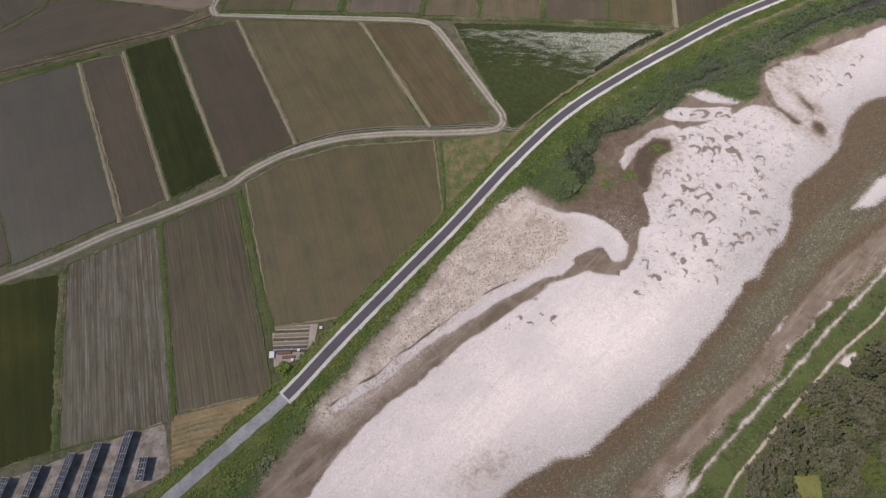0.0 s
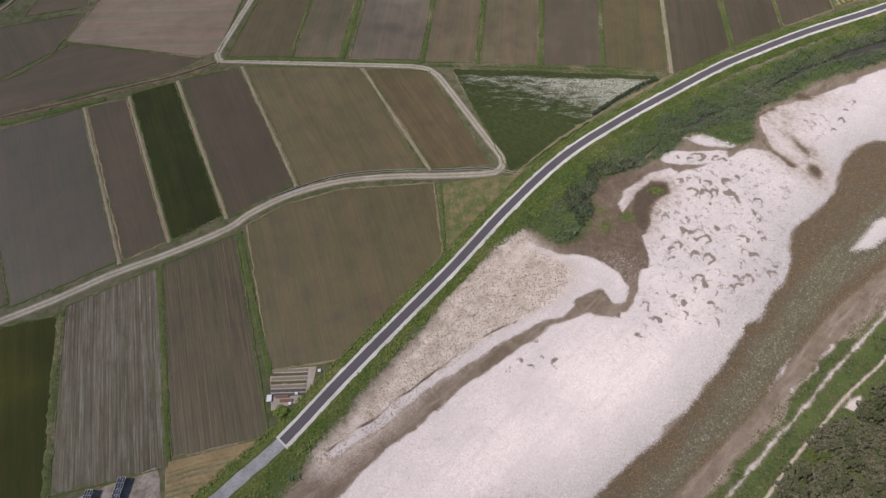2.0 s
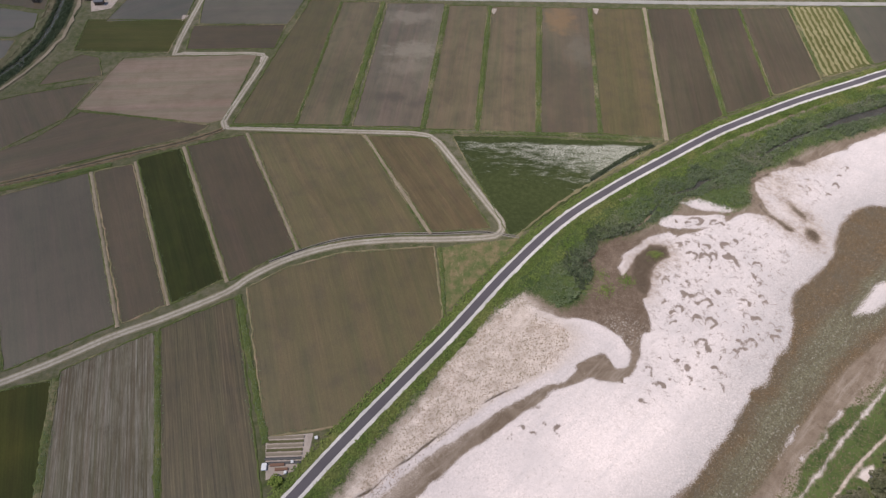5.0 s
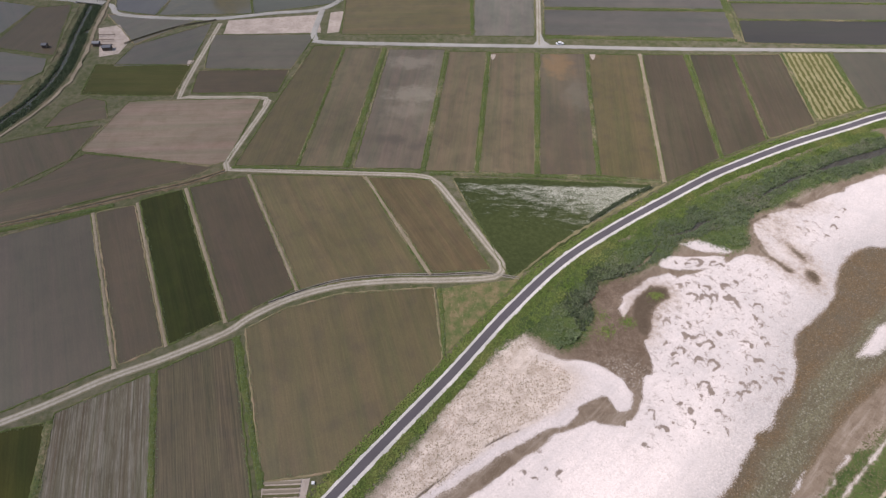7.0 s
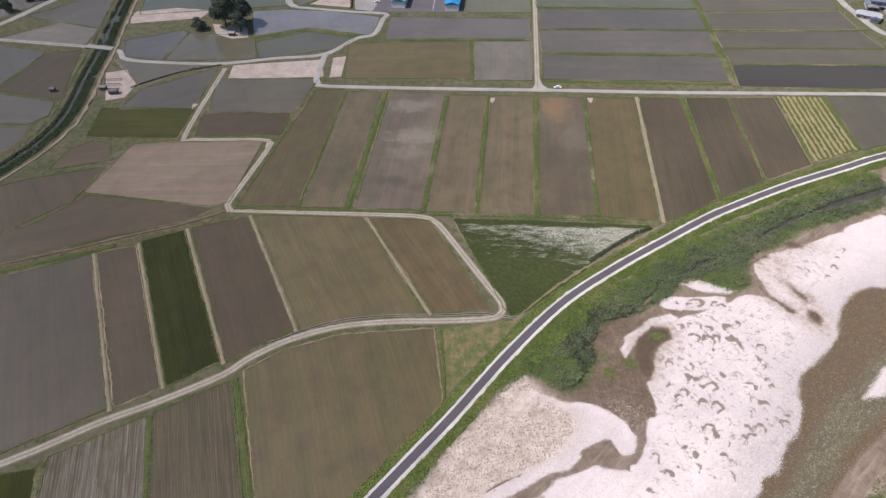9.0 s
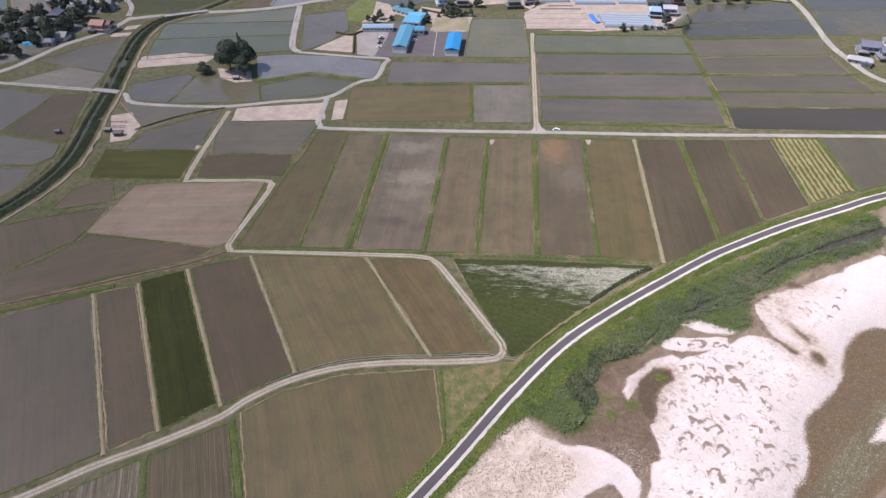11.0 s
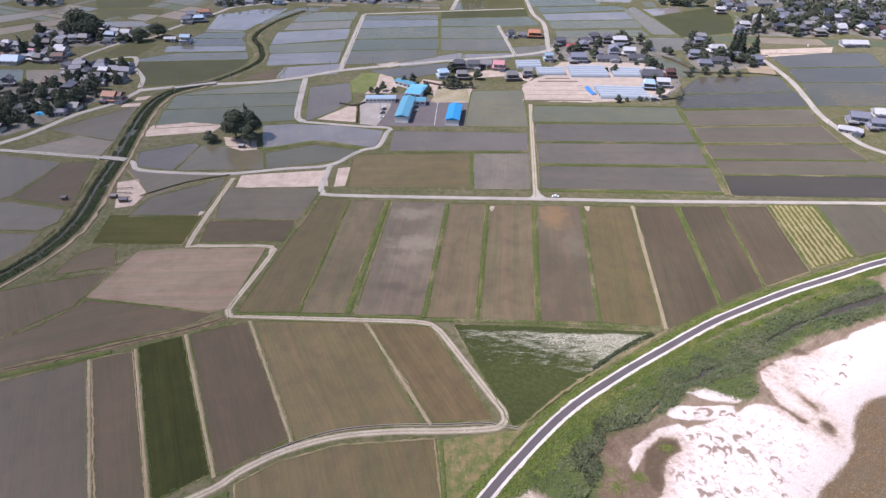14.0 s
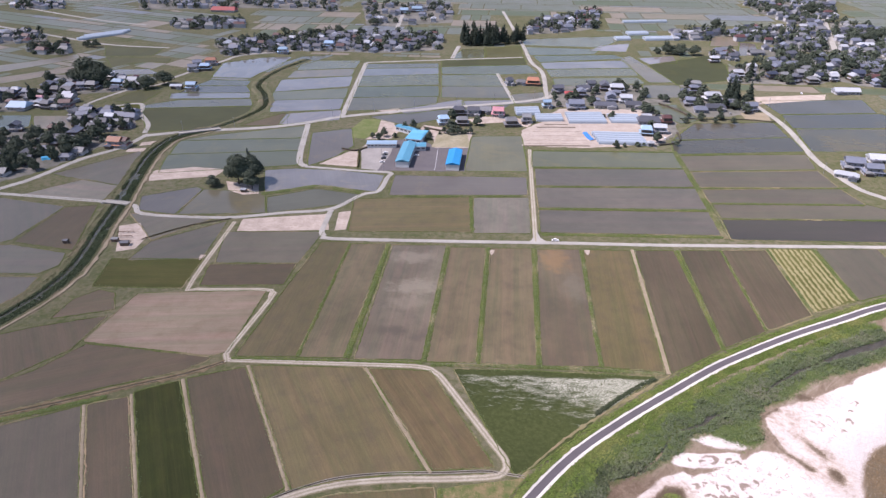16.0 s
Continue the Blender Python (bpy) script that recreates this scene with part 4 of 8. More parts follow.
    z = z + 0.35 * soft(bar - 1.5, 2.5) + 0.3 * soft(dry - 1, 2) + 0.12 * ripple(X, Y, 16, 7) * soft(bar, 3)
    z = z + green * (0.35 + 0.25 * ripple(X, Y, 5, 11))
    z = z - 0.26 * soft(water - 1.0, 1.5) * (1 - soft(bar, 1)) - 0.5 * soft(creek, 1) - 0.22 * soft(scour, 0.5) - 0.25 * soft(scarp, 0.4)
    z = np.maximum(z, 0.03)
    # only the river's side of the levee
    lv = [tuple(q) for q in LEVEE]
    river_side = inside(X, Y, lv + [(400, -60), (-90, -60)]) & (off_line(X, Y, LEVEE[::3]) > 3.0)
    idx = np.arange(X.size).reshape(X.shape)
    ok = river_side[:-1, :-1] & river_side[1:, :-1] & river_side[:-1, 1:] & river_side[1:, 1:]
    f = np.stack([idx[:-1, :-1], idx[:-1, 1:], idx[1:, 1:], idx[1:, :-1]], -1)[ok]
    me = bpy.data.meshes.new("river_bed")
    v = np.stack([X, Y, z], -1).reshape(-1, 3)
    used = np.unique(f)
    remap = np.zeros(len(v), int)
    remap[used] = np.arange(len(used))
    me.from_pydata(v[used].tolist(), [], remap[f].tolist())
    for name, a in (("gravel", gravel), ("green", green), ("dry", drym), ("water", soft(water, 2.0)), ("deep", soft(deep, 3)), ("shore", shore), ("damp", soft(damp - 0.5, 1.5)), ("silt", np.maximum.reduce([0.55 * soft(6 - np.hypot((X - 13) * 0.5, Y - 34 - 0.35 * (X - 13)), 5), 0.8 * soft(damp + 4, 5), 0.62 * soft(11 - np.hypot((X - 147) * 0.8, Y - 199), 7)])), ("patchy", np.maximum(0.7 * soft(depth_in(X, Y, PATCHY), 8), 0.8 * soft(9 - np.hypot(X - 164, Y - 193), 6))), ("hook", soft(27 - np.hypot(X - 70, (Y - 142) * 0.9), 9)), ("scour", soft(scour, 0.7)), ("fresh", soft(depth_in(X, Y, BAR_LOW) - 8, 14)), ("scarp", soft(scarp, 0.5)), ("cobble", cobble)):
        at = me.attributes.new(name, "FLOAT", "POINT")
        at.data.foreach_set("value", a.ravel()[used].astype(np.float32))
    me.materials.append(BED)
    for q in me.polygons:
        q.use_smooth = True
    ob = new("river_bed", me)
    tagged(ob, "dry river bed of bleached white gravel bars, brown mud and green banks", "river bed", kind="structure")
    return X, Y, z, bank, far, creek, stones, trail, scrub, river_side


BX, BY, BZ, B_BANK, B_FAR, B_CREEK, B_STONES, B_TRAIL, B_SCRUB, B_SIDE = river_bed()
mid = curve([(14, 8), (38, 26), (70, 48), (100, 78), (122, 100), (150, 130), (176, 158), (235, 200)], 3)
tagged(strip("river_water", mid, [(30, 0.17), (10, 0.17), (0, 0.17), (-10, 0.17), (-17, 0.17)], RIVER), "shallow clear river over brown stones", "river", kind="structure")
tagged(strip("creek_water", CREEK[:-12], [(3.4, 0.36), (0, 0.36), (-3.4, 0.36)], DARKWATER), "narrow dark creek among reeds", "creek", kind="structure")

# ---- paddy fields ----
def ring_points(pts, step=2.5):
    out = []
    for a, b in zip(pts, pts[1:] + pts[:1]):
        a, b = np.array(a), np.array(b)
        n = max(1, int(np.linalg.norm(b - a) / step))
        out += [a + (b - a) * i / n for i in range(n)]
    return np.array(out)


FIELDS = []


def field(style, *pts, bund=0.55, mat=None, label=None, name="paddy_field"):
    """A field with its own axes (x along its longest edge) inside a low bund."""
    rng = np.random.default_rng(len(FIELDS) + 7)
    pts = [np.array(q, float) for q in pts]
    area = sum(a[0] * b[1] - a[1] * b[0] for a, b in zip(pts, pts[1:] + pts[:1])) / 2
    if area < 0:
        pts.reverse()
    edges = [(np.linalg.norm(b - a), b - a) for a, b in zip(pts, pts[1:] + pts[:1])]
    ln, e = max(edges, key=lambda q: q[0])
    turn = math.atan2(e[1], e[0])
    mid = sum(pts) / len(pts)
    m = pose(mid[0], mid[1], 0, 0, 0, math.degrees(turn))
    back = np.array([[math.cos(turn), math.sin(turn)], [-math.sin(turn), math.cos(turn)]])
    far = mid[1] > 480
    ring = ring_points([back @ (q - mid) for q in pts], 6.0 if far else 2.2)
    n = len(ring)
    d = np.roll(ring, -1, 0) - np.roll(ring, 1, 0)
    d /= np.maximum(np.linalg.norm(d, axis=1, keepdims=True), 1e-9)
    out = np.stack([d[:, 1], -d[:, 0]], 1)
    ring = ring + out * rng.normal(0, 0.14, (n, 1)) + out * (1.5 if far else 0.6 if mid[1] > 300 else 0.3)
    thing = empty(name, m)
    z = 0.048 + 0.003 * (len(FIELDS) % 13)
    surface = mesh_part("soil", [(x, y, z) for x, y in ring] , [tuple(range(n))], mat or FIELD[style][0], thing)
    w = bund * (1.6 if far else 1.0)
    prof = [(-0.1, 0.03), (0.2 * w, 0.22), (0.7 * w, 0.26), (1.25 * w, 0.0)]
    verts = []
    for i in range(n):
        for j, (o, h) in enumerate(prof):
            q = ring[i] + out[i] * (o + rng.normal(0, 0.12 if j else 0.08) * (1 if w else 0))
            verts.append((q[0], q[1], h * rng.uniform(0.7, 1.25)))
    k = len(prof)
    faces = [(i * k + j, ((i + 1) % n) * k + j, ((i + 1) % n) * k + j + 1, i * k + j + 1) for i in range(n) for j in range(k - 1)]
    if w > 0:
        mesh_part("bund", verts, faces, GRASS if far else DRYGRASS if rng.random() < 0.1 else BUND, thing, "low grassy earth bund")
    tagged(thing, label or FIELD[style][1], "field", group="paddy fields")
    FIELDS.append((thing, surface, pts))
    return thing, surface


field("olivebrown", (-78.9, 351.9), (-62.6, 352.0), (-61.3, 346.7), (-71.8, 239.2), (-102.1, 239.1), (-89.2, 305.1))
field("khaki", (-59.5, 349.3), (-38.1, 349.5), (-49.9, 238.4), (-72.2, 238.3))
field("greybrown", (-32.8, 348.2), (0.6, 348.3), (-11.5, 236.9), (-43.5, 237.6))
field("khaki", (4.1, 345.7), (25.7, 345.8), (14.8, 235.3), (-8.4, 235.2))
field("khaki", (29.4, 344.6), (54.8, 344.7), (44.1, 232.9), (18.0, 234.5))
field("orangebrown", (58.8, 343.4), (84.8, 343.6), (74.3, 232.6), (47.4, 232.9))
field("olivebrown", (88.1, 342.9), (116.7, 342.4), (104.4, 229.0), (76.1, 232.2))
field("darkbrown", (120.5, 342.5), (144.4, 342.6), (137.6, 245.4), (107.9, 227.4))
field("darkbrown", (149.2, 342.6), (173.5, 342.7), (166.1, 260.1), (140.9, 247.1))
field("darkbrown", (175.9, 342.8), (202.6, 342.9), (196.7, 274.7), (169.1, 262.0))
field("grey", (236.6, 345.0), (274.4, 345.2), (271.4, 303.0), (232.1, 289.3))
field("slate", (-205.0, 185.1), (-161.0, 203.7), (-122.8, 124.4), (-155.2, 105.3), (-173.6, 139.3))
field("brown", (-157.8, 204.7), (-142.7, 209.5), (-106.4, 133.1), (-119.6, 125.2))
field("green", (-140.5, 213.0), (-123.5, 220.4), (-86.9, 145.2), (-103.8, 134.1))
field("brown", (-120.1, 222.2), (-95.4, 230.3), (-61.2, 161.5), (-83.8, 145.0))
field("olivebrown", (-92.2, 231.4), (-39.3, 230.3), (-8.6, 170.3), (-37.7, 165.6), (-57.9, 160.9))
field("tracked", (-35.6, 229.5), (-6.7, 228.0), (19.6, 172.1), (-4.2, 170.0))
field("greenstripe", (-170.1, 92.5), (-137.4, 100.9), (-120.4, 40.5), (-146.9, 31.0))
field("striped", (-134.9, 104.8), (-106.8, 120.5), (-86.3, 49.4), (-118.7, 40.7))
field("brownstripe", (-104.5, 122.2), (-80.3, 135.9), (-55.8, 59.2), (-84.4, 52.3))
field("olivebrown", (-75.8, 140.7), (-63.4, 149.9), (-41.7, 158.0), (-4.3, 161.2), (-0.6, 127.9), (-17.1, 104.8), (-35.8, 85.0), (-57.8, 81.5))
field("brown", (-173.9, 102.5), (-178.0, 139.3), (-173.5, 136.7), (-156.9, 106.6), (-164.4, 101.4))
field("brown", (-179.8, 247.0), (-150.3, 242.8), (-114.2, 237.0), (-124.0, 228.3), (-166.0, 213.0), (-201.6, 196.4), (-213.1, 214.2), (-194.6, 227.0))
field("brown", (-241.0, 248.3), (-213.8, 260.6), (-180.8, 270.8), (-185.7, 243.4), (-207.0, 221.0), (-216.8, 211.9))
field("pink", (-172.7, 292.2), (-101.8, 295.6), (-107.5, 242.2), (-114.9, 239.1), (-182.3, 249.6))
field("brown", (-208.9, 269.0), (-206.4, 286.4), (-196.6, 295.4), (-186.9, 293.2), (-180.0, 276.9))
field("olivecrop", (-204.9, 329.6), (-149.8, 329.4), (-151.1, 298.7), (-201.7, 300.0))
field("brown", (-142.4, 323.5), (-91.1, 324.6), (-93.7, 302.7), (-140.5, 301.7))
field("grey", (-144.6, 364.9), (-81.6, 365.5), (-86.0, 345.2), (-90.1, 326.6), (-139.6, 326.8))
field("grey", (-189.5, 351.6), (-149.8, 379.4), (-150.5, 331.4), (-194.2, 329.0))
field("grey", (-219.7, 390.7), (-184.0, 388.4), (-161.9, 383.5), (-190.7, 354.6), (-205.9, 374.8))
field("grey", (-349.7, 412.2), (-326.8, 415.2), (-273.1, 401.7), (-281.5, 353.8), (-302.1, 340.5))
field("brown", (-270.5, 400.0), (-249.8, 403.8), (-243.3, 372.8), (-235.3, 341.0), (-277.6, 350.8))
field("grey", (-303.1, 341.9), (-277.9, 346.4), (-237.7, 336.1), (-234.4, 322.0), (-241.6, 313.0), (-284.5, 313.9))
field("grey", (-281.3, 309.0), (-239.2, 308.7), (-238.5, 292.8), (-252.2, 265.2))
field("tan", (-314.5, 421.2), (-281.5, 449.3), (-251.5, 438.0), (-250.1, 411.2))
field("grey", (-311.2, 460.1), (-262.6, 509.5), (-250.8, 464.1), (-250.3, 439.0), (-300.3, 455.7))
field("wetgrey", (-223.7, 419.1), (-189.2, 435.5), (-184.4, 431.4), (-189.7, 391.0), (-217.2, 397.8))
field("wet", (-181.8, 431.5), (-136.0, 425.9), (-126.9, 393.3), (-186.5, 391.0))
field("water", (-144.9, 468.7), (-122.9, 472.4), (-85.7, 469.3), (-48.8, 459.4), (-52.6, 429.7), (-76.4, 435.6), (-98.8, 440.5), (-134.5, 426.9))
field("wet", (-130.6, 418.1), (-97.5, 433.3), (-63.8, 423.6), (-71.9, 409.2), (-124.5, 393.3))
field("olivebrown", (-66.2, 415.8), (18.6, 419.5), (16.9, 367.2), (-63.8, 367.3))
field("lightgrey", (21.9, 418.6), (61.1, 419.0), (56.5, 365.2), (19.1, 365.6))
field("wetgrey", (-39.3, 459.5), (63.5, 456.1), (60.9, 424.8), (-41.1, 423.8))
field("wetgreen", (25.9, 547.8), (68.5, 549.8), (64.9, 469.7), (17.5, 470.3))
field("wetgreen", (77.5, 513.2), (196.2, 510.5), (195.3, 478.0), (72.9, 479.1))
field("greypurple", (73.6, 473.2), (196.5, 473.3), (192.5, 440.3), (70.6, 442.2))
field("greypurple", (70.0, 437.0), (193.7, 436.2), (188.5, 401.6), (67.9, 404.1))
field("greypurple", (67.2, 398.7), (188.5, 396.2), (183.1, 364.0), (64.3, 366.8))
field("wetbrown", (204.8, 538.1), (314.8, 548.1), (310.8, 515.7), (199.7, 509.2))
field("grey", (200.6, 501.5), (308.2, 506.5), (300.9, 476.7), (196.6, 472.2))
field("grey", (198.7, 467.6), (300.7, 470.9), (300.6, 440.3), (195.1, 440.3))
field("grey", (195.5, 434.1), (299.8, 437.2), (304.5, 410.9), (193.7, 412.7))
field("grey", (194.0, 408.9), (306.7, 409.1), (333.3, 386.4), (192.7, 388.5))
field("dark", (192.2, 385.1), (331.6, 383.9), (312.2, 354.6), (187.8, 357.9))
field("wetbrown", (242.7, 586.3), (317.8, 590.5), (313.6, 551.0), (209.2, 543.9))
field("wetgreen", (213.9, 643.2), (242.4, 647.4), (249.6, 599.9), (229.0, 587.8), (225.0, 603.0))
field("wetgrey", (-73.1, 604.7), (-16.2, 621.5), (36.3, 637.2), (66.1, 643.3), (53.1, 626.1), (6.7, 612.8), (-11.2, 596.8), (-37.0, 581.4), (-54.1, 591.2))
field("tan", (-407.4, 602.5), (-369.4, 602.9), (-353.0, 564.9), (-386.6, 567.7))
field("wetgreen", (-469.9, 601.7), (-414.0, 604.2), (-397.8, 572.3), (-436.0, 550.1))
field("wetbrown", (338.3, 660.5), (447.6, 666.0), (437.1, 623.4), (339.5, 618.6))
field("wetbrown", (339.3, 613.2), (440.7, 618.0), (447.6, 575.7), (332.8, 575.9))
field("wetgold", (332.6, 571.2), (435.8, 573.9), (419.5, 516.9), (320.7, 515.8))
field("wetgrey", (-121.7, 556.7), (-89.6, 567.9), (-82.9, 525.0), (-94.2, 500.9), (-112.1, 480.8))
field("wetgreen", (-210.9, 549.6), (-133.8, 575.4), (-131.2, 546.0), (-233.6, 537.6))
field("wetgreen", (-236.6, 534.6), (-130.3, 541.6), (-126.9, 515.0), (-234.4, 504.6))
field("wetgreen", (-234.8, 500.7), (-127.1, 511.0), (-123.0, 481.9), (-228.2, 464.4))
field("brown", (-193.9, 577.9), (-163.8, 612.5), (-157.7, 610.8), (-160.7, 580.0))
field("water", (-158.1, 612.6), (-107.5, 624.1), (-105.5, 595.7), (-159.0, 581.6))
field("olivegreen", (-308.8, 627.3), (-202.6, 634.2), (-200.2, 608.5), (-233.8, 567.8), (-278.0, 561.1))
field("wet", (-312.3, 638.6), (-283.6, 656.8), (-210.1, 661.8), (-203.0, 640.0), (-311.5, 631.0))
field("water", (-300.9, 682.5), (-217.0, 682.7), (-213.6, 668.0), (-296.0, 664.0))
field("wet", (-276.0, 737.4), (-229.8, 733.6), (-229.0, 715.2), (-284.7, 714.2))
field("wetgrey", (-285.0, 711.4), (-228.8, 711.6), (-217.6, 687.2), (-293.7, 685.2))
field("wet", (-99.1, 815.1), (-10.6, 819.3), (-10.4, 799.1), (-99.8, 795.0))
field("water", (-100.9, 792.2), (-10.3, 796.3), (-10.0, 769.1), (-101.1, 757.4))
field("wetgreen", (-100.8, 754.8), (-9.9, 763.8), (-9.4, 721.6), (-99.8, 713.4))
field("wetgreen", (-100.6, 708.7), (-9.3, 714.6), (-8.8, 676.8), (-99.7, 671.5))
field("wet", (-100.3, 667.3), (-10.0, 672.6), (-10.9, 648.2), (-51.3, 630.4), (-99.4, 624.2))
field("water", (-48.2, 626.7), (16.2, 662.6), (18.8, 644.7), (-38.8, 614.0))
field("olivegreen", (-3.4, 834.4), (103.2, 848.3), (102.9, 818.0), (-3.3, 807.7))
field("wetgreen", (-3.2, 802.0), (103.7, 812.2), (111.9, 773.4), (63.0, 767.4), (-3.1, 769.2))
field("wetgreen", (-3.1, 761.3), (62.8, 764.8), (66.0, 717.9), (-2.8, 717.0))
field("wet", (-2.8, 712.3), (67.0, 713.2), (70.8, 669.5), (-2.6, 672.7))
field("water", (19.1, 656.5), (71.3, 661.2), (71.4, 649.2), (20.9, 633.2))
field("wet", (73.2, 682.1), (108.0, 691.3), (104.2, 653.6), (75.0, 649.3))
field("wetgreen", (-183.7, 831.7), (-112.9, 832.8), (-114.4, 797.6), (-183.2, 785.5))
field("wet", (-184.8, 780.0), (-115.1, 792.0), (-115.0, 759.8), (-187.8, 748.5))
field("water", (-192.2, 738.5), (-113.0, 754.6), (-111.5, 713.2), (-189.3, 691.8))
field("wetgreen", (-189.5, 687.4), (-111.5, 704.0), (-110.1, 667.2), (-185.4, 660.1))
field("water", (-183.2, 656.0), (-111.0, 665.1), (-109.4, 629.7), (-176.8, 619.6))
field("wet", (-221.1, 774.1), (-210.5, 819.3), (-188.6, 856.6), (-151.7, 863.6), (-201.6, 779.8))
field("water", (-284.7, 818.1), (-240.0, 848.0), (-206.8, 852.5), (-213.7, 804.7), (-228.9, 768.7), (-233.1, 747.4), (-278.1, 752.2))
field("wet", (-279.0, 748.0), (-235.0, 742.0), (-233.0, 738.0), (-275.0, 739.5))
field("wetgreen", (119.3, 968.0), (286.6, 995.0), (218.3, 917.0), (111.9, 929.8))
field("wetgreen", (113.5, 915.3), (215.3, 902.8), (201.8, 875.4), (116.0, 867.6))
field("water", (221.4, 924.2), (265.8, 939.6), (248.5, 889.5), (202.8, 895.7))
field("wetgreen", (119.8, 861.2), (228.2, 869.3), (237.3, 850.3), (123.4, 830.2))
field("water", (124.1, 824.2), (232.8, 837.8), (234.3, 802.6), (126.0, 795.4))
field("wetgreen", (126.7, 789.9), (232.8, 796.9), (232.8, 764.6), (127.7, 757.9))
field("wetgreen", (128.9, 747.8), (228.8, 754.2), (231.5, 729.6), (128.5, 718.7))
field("wet", (232.8, 850.2), (248.1, 863.1), (266.1, 734.9), (239.5, 734.5))
field("water", (258.5, 850.6), (306.3, 864.0), (299.1, 826.7), (263.5, 820.3))
field("olivegreen", (261.9, 814.4), (356.8, 864.7), (357.9, 815.8), (336.4, 745.6), (269.6, 725.3))
field("wet", (228.9, 720.0), (268.1, 720.6), (260.1, 676.0), (219.3, 671.3))
field("wetgreen", (24.8, 899.8), (54.9, 900.3), (52.4, 853.8), (8.6, 846.9))
field("olivegreen", (56.9, 907.3), (105.5, 915.2), (102.4, 854.6), (53.8, 850.7))
field("tan", (-585.1, 788.1), (-534.5, 823.6), (-498.8, 861.6), (-485.4, 842.7), (-519.7, 797.5), (-562.7, 753.6))
field("pinkgrey", (-548.2, 731.2), (-511.7, 759.5), (-471.4, 798.2), (-455.9, 776.2), (-497.0, 734.4), (-531.4, 705.4))
field("olivegreen", (-482.6, 916.8), (-398.0, 910.9), (-395.2, 856.7), (-455.6, 855.8))
field("tan", (-391.9, 799.3), (-384.6, 819.8), (-360.5, 814.2), (-366.0, 788.4))
field("wetgrey", (-412.6, 782.3), (-370.5, 785.6), (-349.4, 764.4), (-401.7, 758.4))
field("olivegreen", (-449.7, 846.3), (-365.0, 841.3), (-361.0, 823.1), (-401.8, 822.5), (-420.3, 798.9))
field("pinkgrey", (407.0, 988.8), (443.3, 989.4), (420.1, 927.3), (380.9, 926.7))
field("wetgrey", (432.4, 949.8), (449.2, 942.6), (425.6, 872.3), (399.6, 868.6))

field("olivegreen", (-354.5, 655.8), (-343.0, 694.1), (-316.7, 690.0), (-320.6, 664.4), (-321.1, 648.2))
field("greenstripe", (-343.4, 638.1), (-322.0, 640.3), (-314.6, 622.7), (-331.7, 621.3))
# the green field whose far side is white with blossom
CLOVER = clover_material()
thing, surface = field("clover", (4.9, 229.5), (29.9, 228.8), (98.9, 224.7), (74.5, 205.4), (54.2, 187.3), (36.4, 172.7), (28.0, 167.9), mat=CLOVER, label="dark green clover field with a broad drift of white blossom", name="clover_field")
cp = [np.array((v.co.x, v.co.y)) for v in surface.data.vertices]
bloom_grid = bmesh.new()
bmesh.ops.create_grid(bloom_grid, x_segments=60, y_segments=40, size=1)
# lay a fine sheet over the field, so that the blossom thickens towards its far edge
ring = [tuple(q) for q in cp]
lo, hi = np.min(cp, 0), np.max(cp, 0)
for v in bloom_grid.verts:
    v.co = ((v.co.x + 1) / 2 * (hi[0] - lo[0]) + lo[0], (v.co.y + 1) / 2 * (hi[1] - lo[1]) + lo[1], 0.07)
dead = [f for f in bloom_grid.faces if not inside(np.array([f.calc_center_median().x]), np.array([f.calc_center_median().y]), ring)[0]]
bmesh.ops.delete(bloom_grid, geom=dead, context="FACES")
cover = part("crop", bloom_grid, CLOVER, thing, "clover with white blossom")
at = cover.data.attributes.new("bloom", "FLOAT", "POINT")
mw = thing.matrix_world.copy()
vals = []
for v in cover.data.vertices:
    q = mw @ v.co
    edge = 227.5 - 0.055 * (q.x - 5)
    near = (edge - q.y) / 24
    vals.append(0.645 - 0.30 * max(0, near) - 0.16 * max(0, (45 - q.x) / 30) + 0.17 * min(1, max(0, (q.x - 45) / 35)) - 0.3 * max(0, 0.05 - near) / 0.05)
at.data.foreach_set("value", np.array(vals, np.float32))

# the mown field with its swathes
thing, surface = field("straw", (205.7, 344.9), (231.4, 345.0), (228.5, 288.2), (200.7, 277.3), name="mown_field")
sp = [np.array((v.co.x, v.co.y)) for v in surface.data.vertices]
SWATHE = mineral("cut_straw", (0.225, 0.205, 0.105), (0.275, 0.245, 0.135), (0.16, 0.155, 0.065), 0.95, 1.5)
ring = [tuple(q) for q in sp]
lo, hi = np.min(sp, 0), np.max(sp, 0)
for i in range(9):
    y = lo[1] + (i + 0.5) * (hi[1] - lo[1]) / 9
    xs = np.arange(lo[0], hi[0], 2.0)
    ok = xs[inside(xs, np.full(xs.shape, y), ring)]
    if len(ok) > 3:
        strip("swathe", np.stack([ok, np.full(ok.shape, y)], 1), [(0.75, 0.055), (0.4, 0.3), (-0.4, 0.3), (-0.75, 0.055)], SWATHE, thing, 0.34, i)

BUNDS = []


def grassy_bund(width, *points):
    """A green ridge between two paddies."""
    line = curve(points, 1.6)
    h = width / 2
    ob = strip("grassy_bund", line, [(h + 0.3, 0.03), (h * 0.7, 0.3), (0, 0.36), (-h * 0.7, 0.3), (-h - 0.3, 0.03)], GRASS if len(BUNDS) % 3 else BUND, None, 0.34, len(BUNDS))
    BUNDS.append((line, h))
    return tagged(ob, "green grassy bund between two paddies", "bund", kind="structure")


